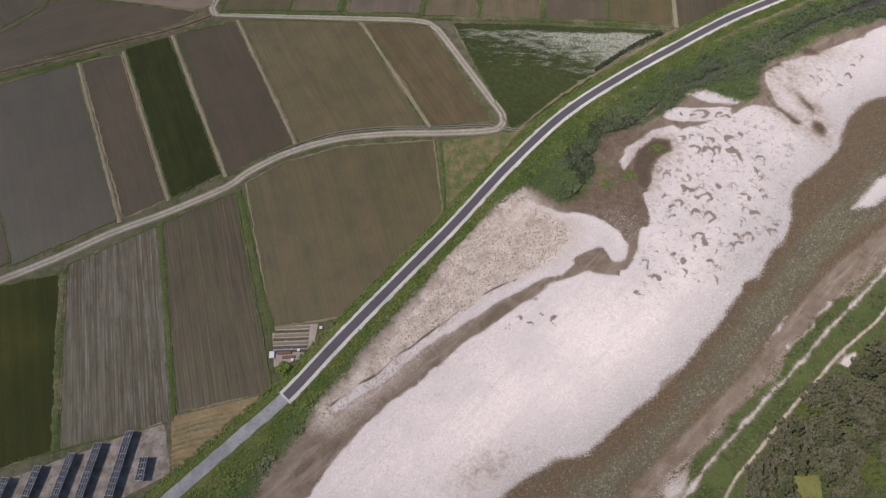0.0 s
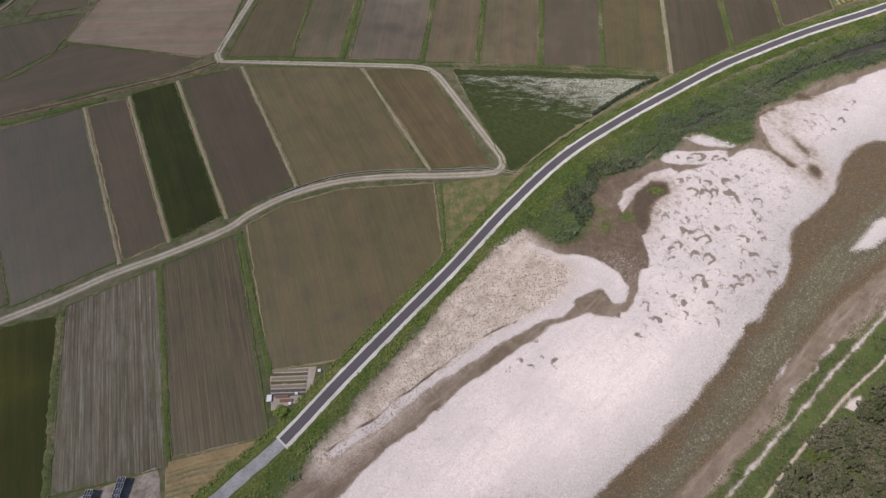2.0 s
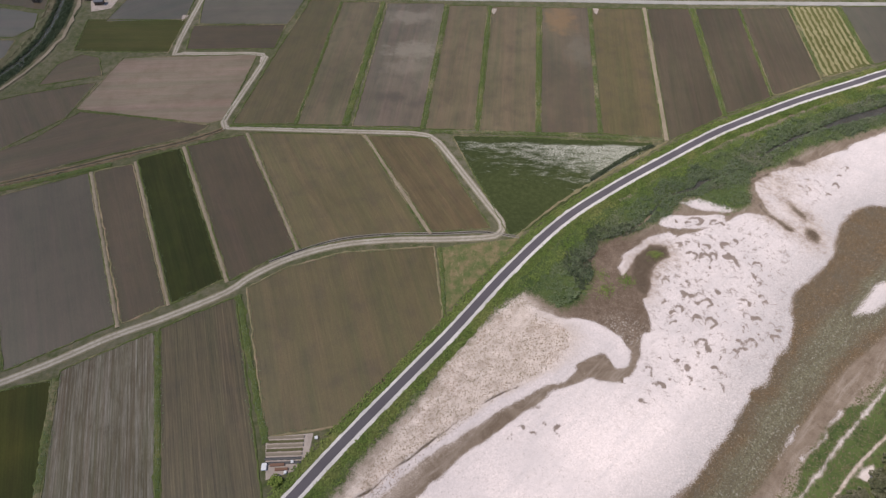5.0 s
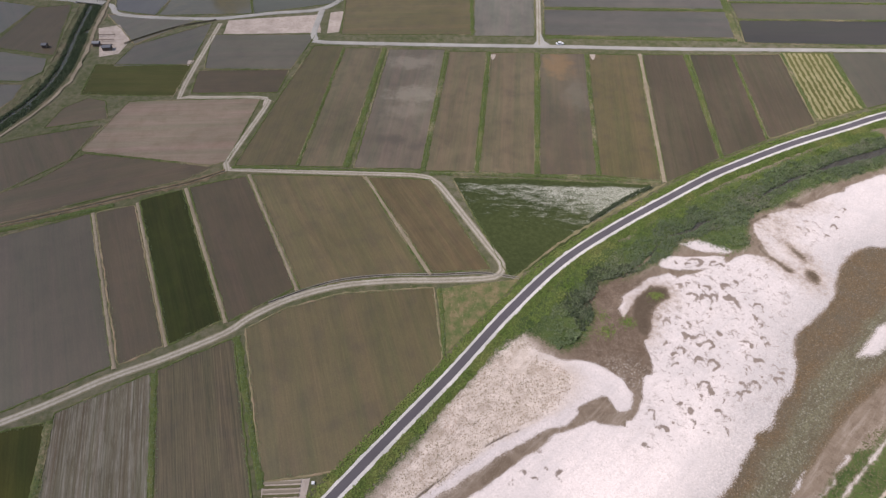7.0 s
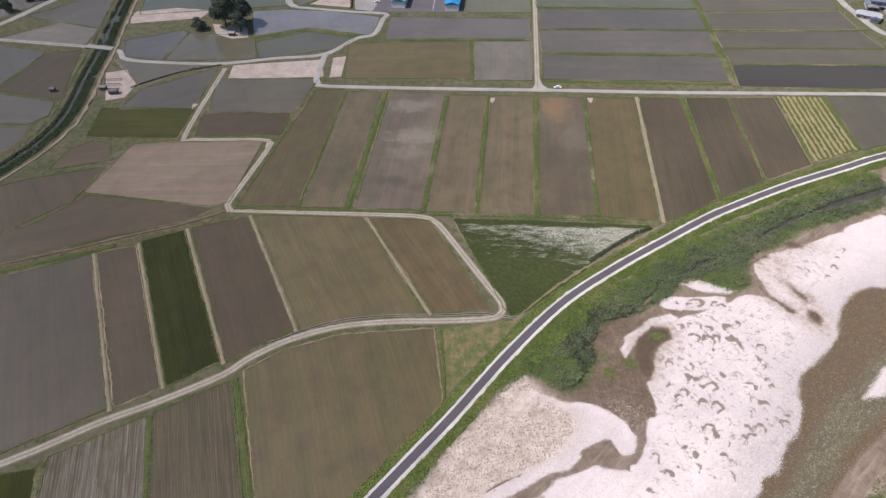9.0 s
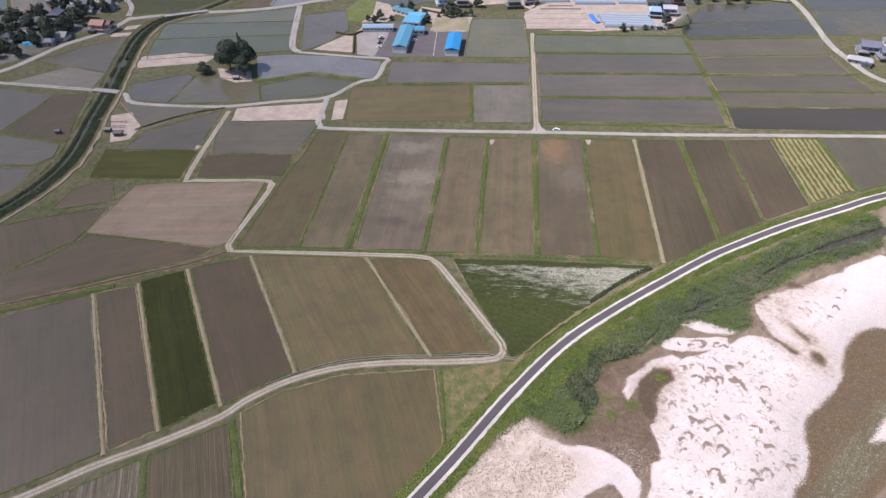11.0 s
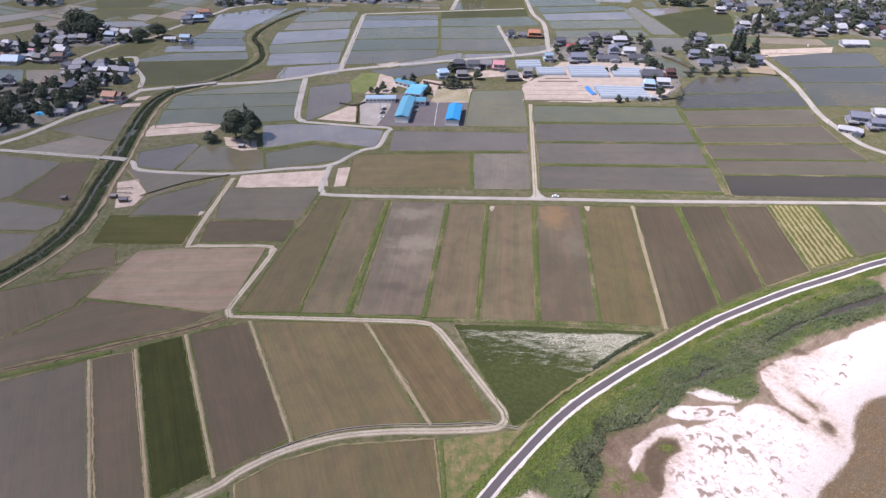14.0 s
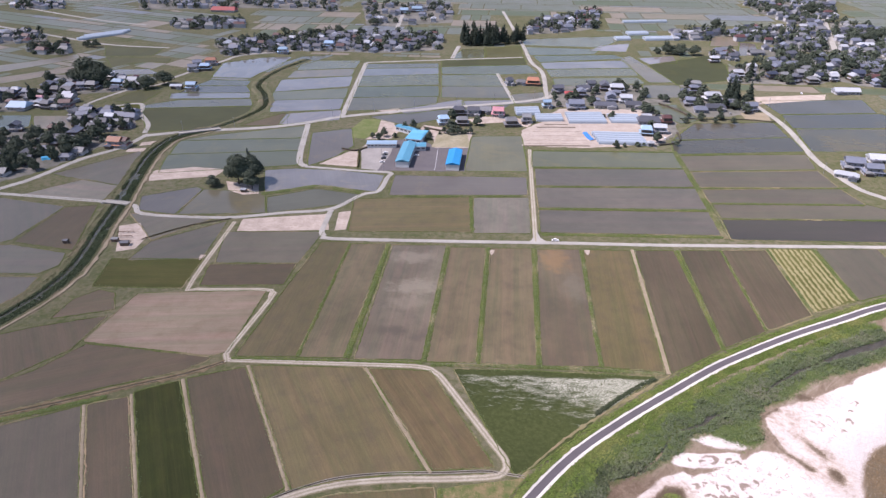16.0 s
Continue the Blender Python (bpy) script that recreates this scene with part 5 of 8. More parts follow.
grassy_bund(5.0, (-137, 424), (-118, 431), (-98, 438), (-76, 432.5), (-62, 427))
grassy_bund(2.6, (-203.6, 191.0), (-176, 201.0), (-152, 210.0))
grassy_bund(2.6, (-36.1, 350.1), (-42.2, 287.9), (-47.9, 237.1))
grassy_bund(1.7, (2.3, 347), (-9.8, 234.8))
grassy_bund(1.6, (27.8, 345.9), (16.3, 233.2))
grassy_bund(2.0, (56.8, 344.7), (45.7, 232.5))
grassy_bund(1.7, (86.4, 342.9), (75.4, 231.4))
grassy_bund(1.8, (147, 343.2), (139, 244.5))
grassy_bund(1.0, (174.8, 342.8), (167.3, 261))
grassy_bund(1.6, (204.6, 344.9), (199.1, 276.2))
grassy_bund(1.6, (234.2, 345), (229.8, 288.2))
grassy_bund(0.9, (-61, 350), (-71.9, 238.3))
grassy_bund(2.0, (-135.9, 102.1), (-127.8, 68.8), (-120, 39.7))
grassy_bund(1.6, (-105.5, 120.9), (-94.6, 82.9), (-85.6, 51))
grassy_bund(1.9, (-78.8, 137.5), (-67.5, 104.8), (-57.8, 78.8))
grassy_bund(4.2, (198.9, 514.5), (192.4, 436.2), (184.1, 357.9))
grassy_bund(2.2, (19, 419.5), (18.3, 365.6))
grassy_bund(1.6, (-103.8, 236.9), (-51, 235.4), (-10.9, 233.9))
grassy_bund(1.8, (-6.7, 232.7), (48, 231.3), (104.4, 226.6))
grassy_bund(1.2, (-1.4, 161.5), (0, 144.7), (0.4, 127.9))
grassy_bund(1.6, (72.8, 477.9), (195.5, 475.7))
grassy_bund(1.6, (70.2, 439.1), (193.1, 438.2))
grassy_bund(2.0, (67.2, 401.3), (188.7, 398.9))
grassy_bund(2.6, (63.8, 363.7), (182.7, 360.2))
grassy_bund(2.0, (-40.8, 420.9), (60.6, 421.9))
grassy_bund(1.6, (194.9, 437.2), (307.3, 438.3))
grassy_bund(2.0, (193.8, 410.8), (303.4, 409.1))
grassy_bund(1.8, (191.3, 386.8), (304.5, 385.3))
grassy_bund(2.0, (77.2, 514.5), (196.6, 511.8))
grassy_bund(1.5, (201.8, 505.3), (310, 509.1))

# ---- flat lots of bare earth and yard surfaces ----
def lot(name, mat, label, *pts, z=0.09):
    ring = ring_points([np.array(q, float) for q in pts], 4.0)
    rng = np.random.default_rng(len(label))
    mid = ring.mean(0)
    ring = mid + (ring - mid) * (1 + rng.normal(0, 0.012, (len(ring), 1)))
    n = len(ring)
    verts = [(x, y, z) for x, y in ring] + [(*(mid + (q - mid) * 1.02), -0.02) for q in ring]
    faces = [tuple(range(n))] + [(i, i + n, (i + 1) % n + n, (i + 1) % n) for i in range(n)]
    return tagged(mesh_part(name, verts, faces, mat), label, "ground", kind="structure")


WEEDS = mineral("dry_orange_weeds", (0.24, 0.175, 0.095), (0.30, 0.23, 0.13), (0.13, 0.125, 0.05), 0.95, 0.9, 0.15)
RUBBLE = mineral("pale_gravel_lot", (0.19, 0.158, 0.130), (0.35, 0.305, 0.275), (0.125, 0.105, 0.072), 0.95, 0.9, 0.3)
PINKEARTH = mineral("pinkish_bare_earth", (0.335, 0.285, 0.250), (0.42, 0.362, 0.320), (0.27, 0.230, 0.195), 0.95, 0.4)
YARD = mineral("dark_yard_asphalt", (0.115, 0.105, 0.115), (0.14, 0.13, 0.135), (0.10, 0.09, 0.095), 0.9, 1.5)
OLIVE = mineral("olive_weeds", (0.088, 0.118, 0.038), (0.205, 0.160, 0.086), (0.066, 0.098, 0.026), 0.95, 0.5, 0.22)
n = Nodes(OLIVE)
n.colour(n.mix(n.ramp(n.noise(n.place((1, 0.4, 1)), 0.7, 6, 0.75), 0.54, 0.68, 0.0, 0.75), n.bsdf.inputs["Base Color"].links[0].from_socket, (0.29, 0.225, 0.13)))
lot("solar_lot", RUBBLE, "pale weedy gravel under the solar panels", (-145.3, 26.5), (-110.9, 39.7), (-88.8, 49.2), (-83.6, 33.3), (-101.3, 23.4), (-120.4, 9.9), (-138.4, 8.4))
lot("weed_lot", WEEDS, "dry orange weeds in mown rows", (-86.0, 50.3), (-58.3, 57.4), (-63, 50.5), (-82.6, 33.5))
lot("weed_lot", OLIVE, "olive green weeds on fallow ground", (-2.5, 161.0), (31.5, 166.2), (15.0, 146.5), (1.3, 130.0))
lot("garden_lot", PINKEARTH, "bare pinkish earth of a kitchen garden", (-58.1, 80.8), (-43, 82.1), (-43.8, 70.8), (-55.8, 67.0))
lot("yard_asphalt", YARD, "dark asphalt yard round the blue-roofed buildings", (-54.7, 469.6), (16.5, 469.2), (19.9, 520.7), (-8.9, 520.4), (-18.3, 537.1), (-33.9, 542.7), (-44.8, 536.8), (-47.2, 502.7))
PARKING = mineral("pale_parking_concrete", (0.27, 0.255, 0.245), (0.34, 0.32, 0.305), (0.22, 0.205, 0.19), 0.95, 0.8)
lot("yard_gravel", PARKING, "pale concrete parking beside the yard", (-68, 474.1), (-54.9, 469.8), (-47.5, 502.7), (-45, 530.9), (-67.7, 536.5), (-73.3, 519.7))
lot("sand_lot", SAND, "bare sandy lot behind a hedge", (-104.1, 482.9), (-72, 477.1), (-74.4, 510.7), (-82.2, 511.5))
lot("dry_lawn", mineral("pale_dry_lawn", (0.25, 0.225, 0.15), (0.33, 0.295, 0.215), (0.17, 0.17, 0.085), 0.95, 0.4, 0.08), "dry lawn beside the yard", (-11.9, 522.3), (21.9, 522.7), (20, 558.3), (-6.8, 558), z=0.11)
lot("small_park", mineral("park_grass", (0.118, 0.150, 0.048), (0.165, 0.180, 0.075), (0.085, 0.112, 0.034), 0.95, 0.5, 0.1), "small green lawn beside the works", (-85.0, 545.0), (-73.0, 543.0), (-64.0, 560.0), (-63.5, 597.0), (-80.5, 597.5), (-88.4, 570.2), z=0.12)
lot("park_gravel", SAND, "pale gravel paths and flower beds by the lawn", (-72.0, 541.0), (-50.0, 543.0), (-43.5, 562.0), (-50.0, 586.0), (-63.0, 596.0), (-63.5, 560.0), z=0.11)
lot("drive", SAND, "pale gravel drive behind the blue-roofed works", (-16.0, 556.0), (-24.0, 570.0), (-20.0, 580.0), (-2.0, 573.0), (8.0, 560.0), (24.5, 561.5), (24.0, 518.5), (-9.5, 520.5), (-10.0, 540.0), z=0.06)
lot("drive", SAND, "pale earth yard between the farmhouses", (22.0, 598.0), (40.0, 606.0), (66.0, 606.0), (86.0, 590.0), (78.0, 575.0), (60.0, 590.0), (30.0, 584.0), z=0.06)
lot("earth_lot", PINKEARTH, "pinkish bare earth lot by the glasshouses", (71.6, 565), (93.8, 590.6), (118, 632), (200, 630), (212, 560), (188, 532), (138.9, 524.5), (125.3, 521.8), (68.2, 526.7))
lot("sand_lot", SAND, "whitish sandy strip of fallow ground", (-139.3, 383.7), (-81.4, 392), (-78.4, 368.7), (-138.1, 365.8))
lot("sand_lot", SAND, "small whitish patch beside the lane", (-74.6, 394.7), (-66.1, 396.5), (-66.4, 369.6), (-73.7, 368))
lot("sand_lot", SAND, "bare sandy ground beside the stream", (-236.2, 458.6), (-232.6, 468.1), (-204.2, 475.1), (-177.5, 470.6), (-182.3, 456.9), (-230.4, 447.6))
lot("sand_lot", SAND, "pale ground under the great tree", (-170, 447), (-143.8, 441), (-138.8, 424.9), (-150.3, 422.8), (-163, 430))
lot("sand_lot", SAND, "bare lot with low frames beside the stream", (-219.7, 373), (-207.7, 377.2), (-194.8, 359.1), (-196.7, 342.8), (-206.9, 339.2))
lot("sand_lot", SAND, "pale sandy strip at the corner of a paddy", (-276.5, 514.5), (-260.0, 517.0), (-261.0, 508.5), (-276.0, 507.5), z=0.12)
lot("sand_lot", SAND, "pinkish bare ground beside the bridge", (-271.0, 531.0), (-256.5, 535.0), (-257.5, 526.0), (-270.0, 522.5), z=0.12)
lot("sand_lot", SAND, "small pale bank beside the village road", (-68.3, 624.6), (-48.5, 632.3), (-43.8, 621.2), (-55.9, 613.8), z=0.12)
lot("sand_lot", SAND, "pale pinkish strip along the village edge", (337.5, 677), (419.5, 686.6), (408.5, 667.5), (330.3, 650.5))
lot("sand_lot", DIRT, "brown vegetable garden by the farmhouses", (299.7, 621.7), (326.5, 622), (319.4, 595.9), (296.6, 600.4))

for x, y in ((29.7, 340.6), (89.8, 340.9), (118.6, 340.5), (-97.5, 291.5), (-150.5, 333.0)):
    lot("bare_corner", SAND, "small bare sandy corner of a paddy", (x - 1.6, y + 2.2), (x + 1.9, y + 2.0), (x + 1.0, y - 1.6), (x - 0.4, y - 4.2), (x - 1.4, y - 1.5), z=0.16)
lot("road_junction", OLDROAD, "pale flared mouth of the farm track at the road", (54.4, 352.6), (67.0, 352.4), (62.6, 358.5), (61.6, 366.5), (58.9, 366.5), (57.9, 358.8), z=0.19)

# ---- the stream ----
STREAM = curve([(-242.8, 251), (-235, 266.3), (-225.1, 291.8), (-222.1, 323.4), (-229.9, 372.9), (-234.4, 405.8), (-246, 469.9), (-250.5, 509.7), (-245.4, 541.8), (-218.3, 569.6), (-196.3, 606.8), (-188.4, 638.2), (-198.6, 678.7), (-215.2, 718.9), (-207.9, 777), (-181.2, 837.9)], 5.0)
BANKSOIL = grass("straw_bank", (0.125, 0.130, 0.066), (0.190, 0.172, 0.108), (0.082, 0.100, 0.044))
BEND = next(i for i, q in enumerate(STREAM) if q[1] > 566)
UPPER, LOWER = STREAM[BEND - 1:], STREAM[:BEND]
tagged(strip("stream_bank", UPPER, [(8.5, -0.01), (6.4, 0.5), (4.0, 0.6), (2.4, 0.12), (-2.4, 0.12), (-4.0, 0.6), (-6.4, 0.5), (-8.5, -0.01)], BANKSOIL, rough=1.0), "dry grassy banks along the upper stream", "bank", kind="structure")
tagged(strip("stream_water", UPPER, [(2.6, 0.2), (0, 0.2), (-2.6, 0.2)], DARKWATER), "dark water of the upper stream", "stream", kind="structure")
tagged(strip("stream_bank", LOWER, [(10.5, -0.01), (8.6, 0.5), (6.2, 0.7), (4.5, 0.12), (-4.5, 0.12), (-6.0, 0.7), (-8.4, 0.5), (-10.5, -0.01)], BANKSOIL, rough=1.0), "dry grassy banks along the stream", "bank", kind="structure")
tagged(strip("stream_path", LOWER + sides(LOWER) * -8.3, [(1.1, 0.62), (-0.9, 0.62)], DIRT, rough=0.6), "bare earth path on the stream's bank", "path", kind="structure")
tagged(strip("stream_water", LOWER, [(4.7, 0.2), (0, 0.2), (-4.7, 0.2)], DARKWATER), "dark water of a narrow stream", "stream", kind="structure")


def along(line, count, spread, seed, z):
    rng = np.random.default_rng(seed)
    i = rng.integers(0, len(line) - 1, count)
    t = rng.random((count, 1))
    p = line[i] * (1 - t) + line[i + 1] * t + sides(line)[i] * rng.uniform(spread[0], spread[1], (count, 1))
    return np.column_stack([p, np.full(count, z)])


rng = np.random.default_rng(3)
q = np.concatenate([along(LOWER, 3500, (3.2, 5.6), 4, 0.15), along(LOWER, 13500, (-5.4, 0.4), 5, 0.15), along(UPPER, 3600, (-3.0, 2.4), 44, 0.15)])
q = q[ripple(q[:, 0], q[:, 1], 9, 61) > -0.75]
WATERWEED = grass("stream_reeds", (0.034, 0.056, 0.024), (0.054, 0.082, 0.036), (0.095, 0.115, 0.075))
tagged(blade_mesh("stream_reeds", q, rng.uniform(0.7, 1.7, len(q)), WATERWEED, 8, 3, 0.9, 0.5), "dark green reeds standing in the stream", "reeds", kind="stuff")
q = np.concatenate([along(LOWER, 4500, (5.6, 9.8), 6, 0.45), along(LOWER, 2200, (-7.2, -5.2), 7, 0.5), along(UPPER, 3400, (-7.0, 7.0), 45, 0.4)])
BANKWEED = grass("stream_bank_grass", (0.085, 0.105, 0.044), (0.145, 0.142, 0.078), (0.21, 0.185, 0.125))
tagged(blade_mesh("stream_bank_grass", q, rng.uniform(0.5, 1.1, len(q)), BANKWEED, 9, 3, 0.9, 0.4), "yellow-green grass on the stream's banks", "grass", kind="stuff")


def bridge(x, y, turn, length, width, rail):
    t = empty("bridge", pose(x, y, 0, 0, 0, turn))
    part("deck", boxes((-length / 2, -width / 2, 0.55, length / 2, width / 2, 0.95)), OLDROAD, t)
    for s in (-1, 1):
        part("parapet", boxes((-length / 2, s * width / 2 - 0.12, 0.95, length / 2, s * width / 2 + 0.12, 0.95 + rail * 0.7)), OLDROAD, t)
        part("abutment", boxes((s * length / 2 - 0.8, -width / 2 - 0.5, 0.0, s * length / 2 + 0.8, width / 2 + 0.5, 0.55)), CONCRETE, t)
    return tagged(t, "small concrete road bridge over the stream", "bridge")


bridge(-237.5, 407.4, -12, 20, 5.0, 0.5)
bridge(-229, 559.5, 22, 36, 7.0, 0.9)

# ---- grass and reeds on the river's banks ----
def pick(mask, count, seed):
    rng = np.random.default_rng(seed)
    ys, xs = np.nonzero(mask)
    i = rng.choice(len(xs), min(count, len(xs)), replace=len(xs) < count)
    p = np.stack([BX[ys[i], xs[i]], BY[ys[i], xs[i]], BZ[ys[i], xs[i]]], 1)
    p[:, :2] += rng.uniform(-0.45, 0.45, (len(i), 2))
    return p


WILD = ripple(BX, BY, 14, 21)
on_bank = B_SIDE & (B_BANK > 1.2 + 1.5 * ripple(BX, BY, 4, 26)) & (B_CREEK < -0.5)
LEVEE_OFF = off_line(BX, BY, LEVEE[::2])
near_road = LEVEE_OFF + 3 * ripple(BX, BY, 9, 25) < 11
q = pick(on_bank & near_road, 36000, 13)
tagged(blade_mesh("verge_grass", q, np.random.default_rng(14).uniform(0.4, 1.0, len(q)) * (1 + 0.5 * ripple(q[:, 0], q[:, 1], 5, 91)), VERGE, 15, 4, 0.9, 0.6), "bright yellow-green grass below the road", "grass", kind="stuff")
q = pick(on_bank & ~near_road & (WILD > -0.9), 40000, 1)
tagged(blade_mesh("bank_grass", q, np.random.default_rng(2).uniform(0.4, 1.05, len(q)) * (1.1 + 0.6 * ripple(q[:, 0], q[:, 1], 6, 90)), TUFT, 3, 4, 0.9, 0.7), "lush green grass on the river bank", "grass", kind="stuff")
q = pick(B_SIDE & (B_BANK > 1) & (B_CREEK > -4.5 - 4.5 * WILD) & (B_CREEK < -0.2), 15000, 4)
tagged(blade_mesh("creek_reeds", q, np.random.default_rng(5).uniform(0.5, 1.35, len(q)), REED, 6, 4, 0.9, 0.75), "tall grey-green reeds beside the creek", "reeds", kind="stuff")
q = pick(B_SIDE & (B_FAR > 1.2) & (B_STONES < -0.3) & (B_TRAIL < -0.2), 26000, 7)
q2 = pick(B_SIDE & (B_BANK > 1) & (np.hypot((BX - 70) * 0.6, BY - 164) + 5 * WILD < 8.5), 3600, 16)
q2 = np.concatenate([q2, pick(B_SIDE & (B_BANK > 1) & (np.hypot(BX - 55, (BY - 150) * 0.6) + 5 * WILD < 8.0), 3400, 17)])
# reed colour kept dark to stand for the shadow patches by the creek
DARKREED = grass("dark_reeds", (0.048, 0.066, 0.034), (0.070, 0.092, 0.048), (0.110, 0.128, 0.085))
tagged(blade_mesh("dark_reeds", q2, np.random.default_rng(18).uniform(0.6, 1.5, len(q2)), DARKREED, 19, 4, 0.8, 0.75), "tall reed clumps, coloured dark to stand for shadow on the bank", "reeds", kind="stuff")
weed = np.random.default_rng(20)
q2 = np.concatenate([np.column_stack([weed.normal(x, s, 260), weed.normal(y, s * 0.8, 260), np.full(260, 0.32)]) for x, y, s in ((86.5, 157.5, 1.6), (72.4, 144.5, 1.6), (61.2, 147.2, 2.2), (63, 140, 2.0), (122, 183, 2.4))])
tagged(blade_mesh("mud_weeds", q2, weed.uniform(0.25, 0.7, len(q2)), VERGE, 21, 3, 0.9, 0.5), "green weeds sprouting from the mud", "weeds", kind="stuff")
FARGRASS = grass("far_bank_scrub", (0.090, 0.098, 0.040), (0.130, 0.13, 0.062), (0.19, 0.165, 0.105))
tagged(blade_mesh("far_bank_grass", q, np.random.default_rng(8).uniform(0.4, 1.2, len(q)), FARGRASS, 9, 3, 0.8, 0.45), "green and straw-coloured scrub on the far bank", "grass", kind="stuff")
q = pick(B_SIDE & (B_SCRUB > -3) & (WILD > -0.5), 7000, 10)
SCRUBBY = grass("dry_scrub", (0.26, 0.205, 0.13), (0.34, 0.28, 0.20), (0.15, 0.14, 0.07))
tagged(blade_mesh("dry_scrub", q, np.random.default_rng(11).uniform(0.25, 0.6, len(q)), SCRUBBY, 12, 3, 0.8, 0.4), "dry brownish scrub on the old gravel bar", "scrub", kind="stuff")

# straw verge and dark weeds between the clover and the levee
part_of = [q for q in LEVEE if 36 < q[0] < 112]
side = np.array(part_of)
tagged(strip("straw_verge", side + sides(side) * 8.6, [(0.6, 0.02), (0.3, 0.16), (-0.3, 0.16), (-0.7, 0.02)], DRYGRASS, rough=0.5), "narrow verge of straw-dry grass below the levee", "verge", kind="structure")
edge_line = curve([(66, 200.5), (78, 210), (90, 218.5), (99, 223.5)], 1.0)
q = along(edge_line, 900, (-0.9, 0.9), 71, 0.08)
tagged(blade_mesh("edge_weeds", q, np.random.default_rng(72).uniform(0.5, 1.2, len(q)), DARKREED, 73, 4, 0.8, 0.6), "dark weeds along the edge of the clover field", "weeds", kind="stuff")

# verges of the levee and of the tracks
q = np.concatenate([along(LEVEE, 7000, (2.7, 7.0), 21, 0.5), along(LEVEE, 16000, (-9.0, -2.9), 22, 0.5)])
d = off_line(q[:, 0], q[:, 1], LEVEE[::2])
q[:, 2] = np.clip(1.45 - (d - 2.9) * 0.33, 0, 1.45)
tagged(blade_mesh("levee_grass", q, np.random.default_rng(23).uniform(0.4, 1.0, len(q)), VERGE, 24, 3, 0.8, 0.45), "green grass on the slopes of the levee", "grass", kind="stuff")
edge = []
for t, s, pts in FIELDS:
    ring = ring_points(pts, 0.6)
    if np.mean(ring[:, 1]) < 430:
        edge.append(ring)
edge = np.concatenate(edge)
r = np.random.default_rng(31)
edge = edge[ripple(edge[:, 0], edge[:, 1], 30, 31) > -0.25] 
edge = edge + r.normal(0, 0.35, edge.shape)
q = np.column_stack([edge, np.full(len(edge), 0.15)])
more = np.concatenate([along(line, int(len(line) * (5 + 5 * h)), (-h, h), 50 + i, 0.3) for i, (line, h) in enumerate(BUNDS)])
q = np.concatenate([q, more])
tagged(blade_mesh("bund_grass", q, r.uniform(0.3, 0.65, len(q)), TUFT, 32, 3, 0.8, 0.4), "tufts of green grass along the bunds", "grass", kind="stuff")


# ---- trees ----
def leaf_colours(name, a, b, c):
    m = material(name, 0.85, 0.2)
    n = Nodes(m)
    k = n.mix(n.island(), a, b)
    k = n.mix(n.maths("MULTIPLY", n.random(), 0.5), k, c)
    n.colour(k)
    return m


BARK = mineral("bark", (0.09, 0.07, 0.055), (0.13, 0.105, 0.085), (0.06, 0.05, 0.04), 0.95, 2.0)
# leaf and needle greens lifted and blued in place of distance haze
LEAF = leaf_colours("dark_leaves", (0.048, 0.066, 0.050), (0.102, 0.124, 0.088), (0.100, 0.118, 0.082))
CEDAR = leaf_colours("cedar_needles", (0.028, 0.042, 0.032), (0.056, 0.074, 0.054), (0.050, 0.064, 0.048))
WILLOW = leaf_colours("grey_olive_leaves", (0.030, 0.033, 0.018), (0.205, 0.190, 0.130), (0.100, 0.106, 0.056))
# deep green trees, dark enough to paint the wood's shadowed pockets as well
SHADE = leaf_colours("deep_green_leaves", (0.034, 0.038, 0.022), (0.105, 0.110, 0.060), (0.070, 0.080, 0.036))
BRIGHT = leaf_colours("fresh_leaves", (0.060, 0.078, 0.020), (0.115, 0.132, 0.040), (0.08, 0.10, 0.03))


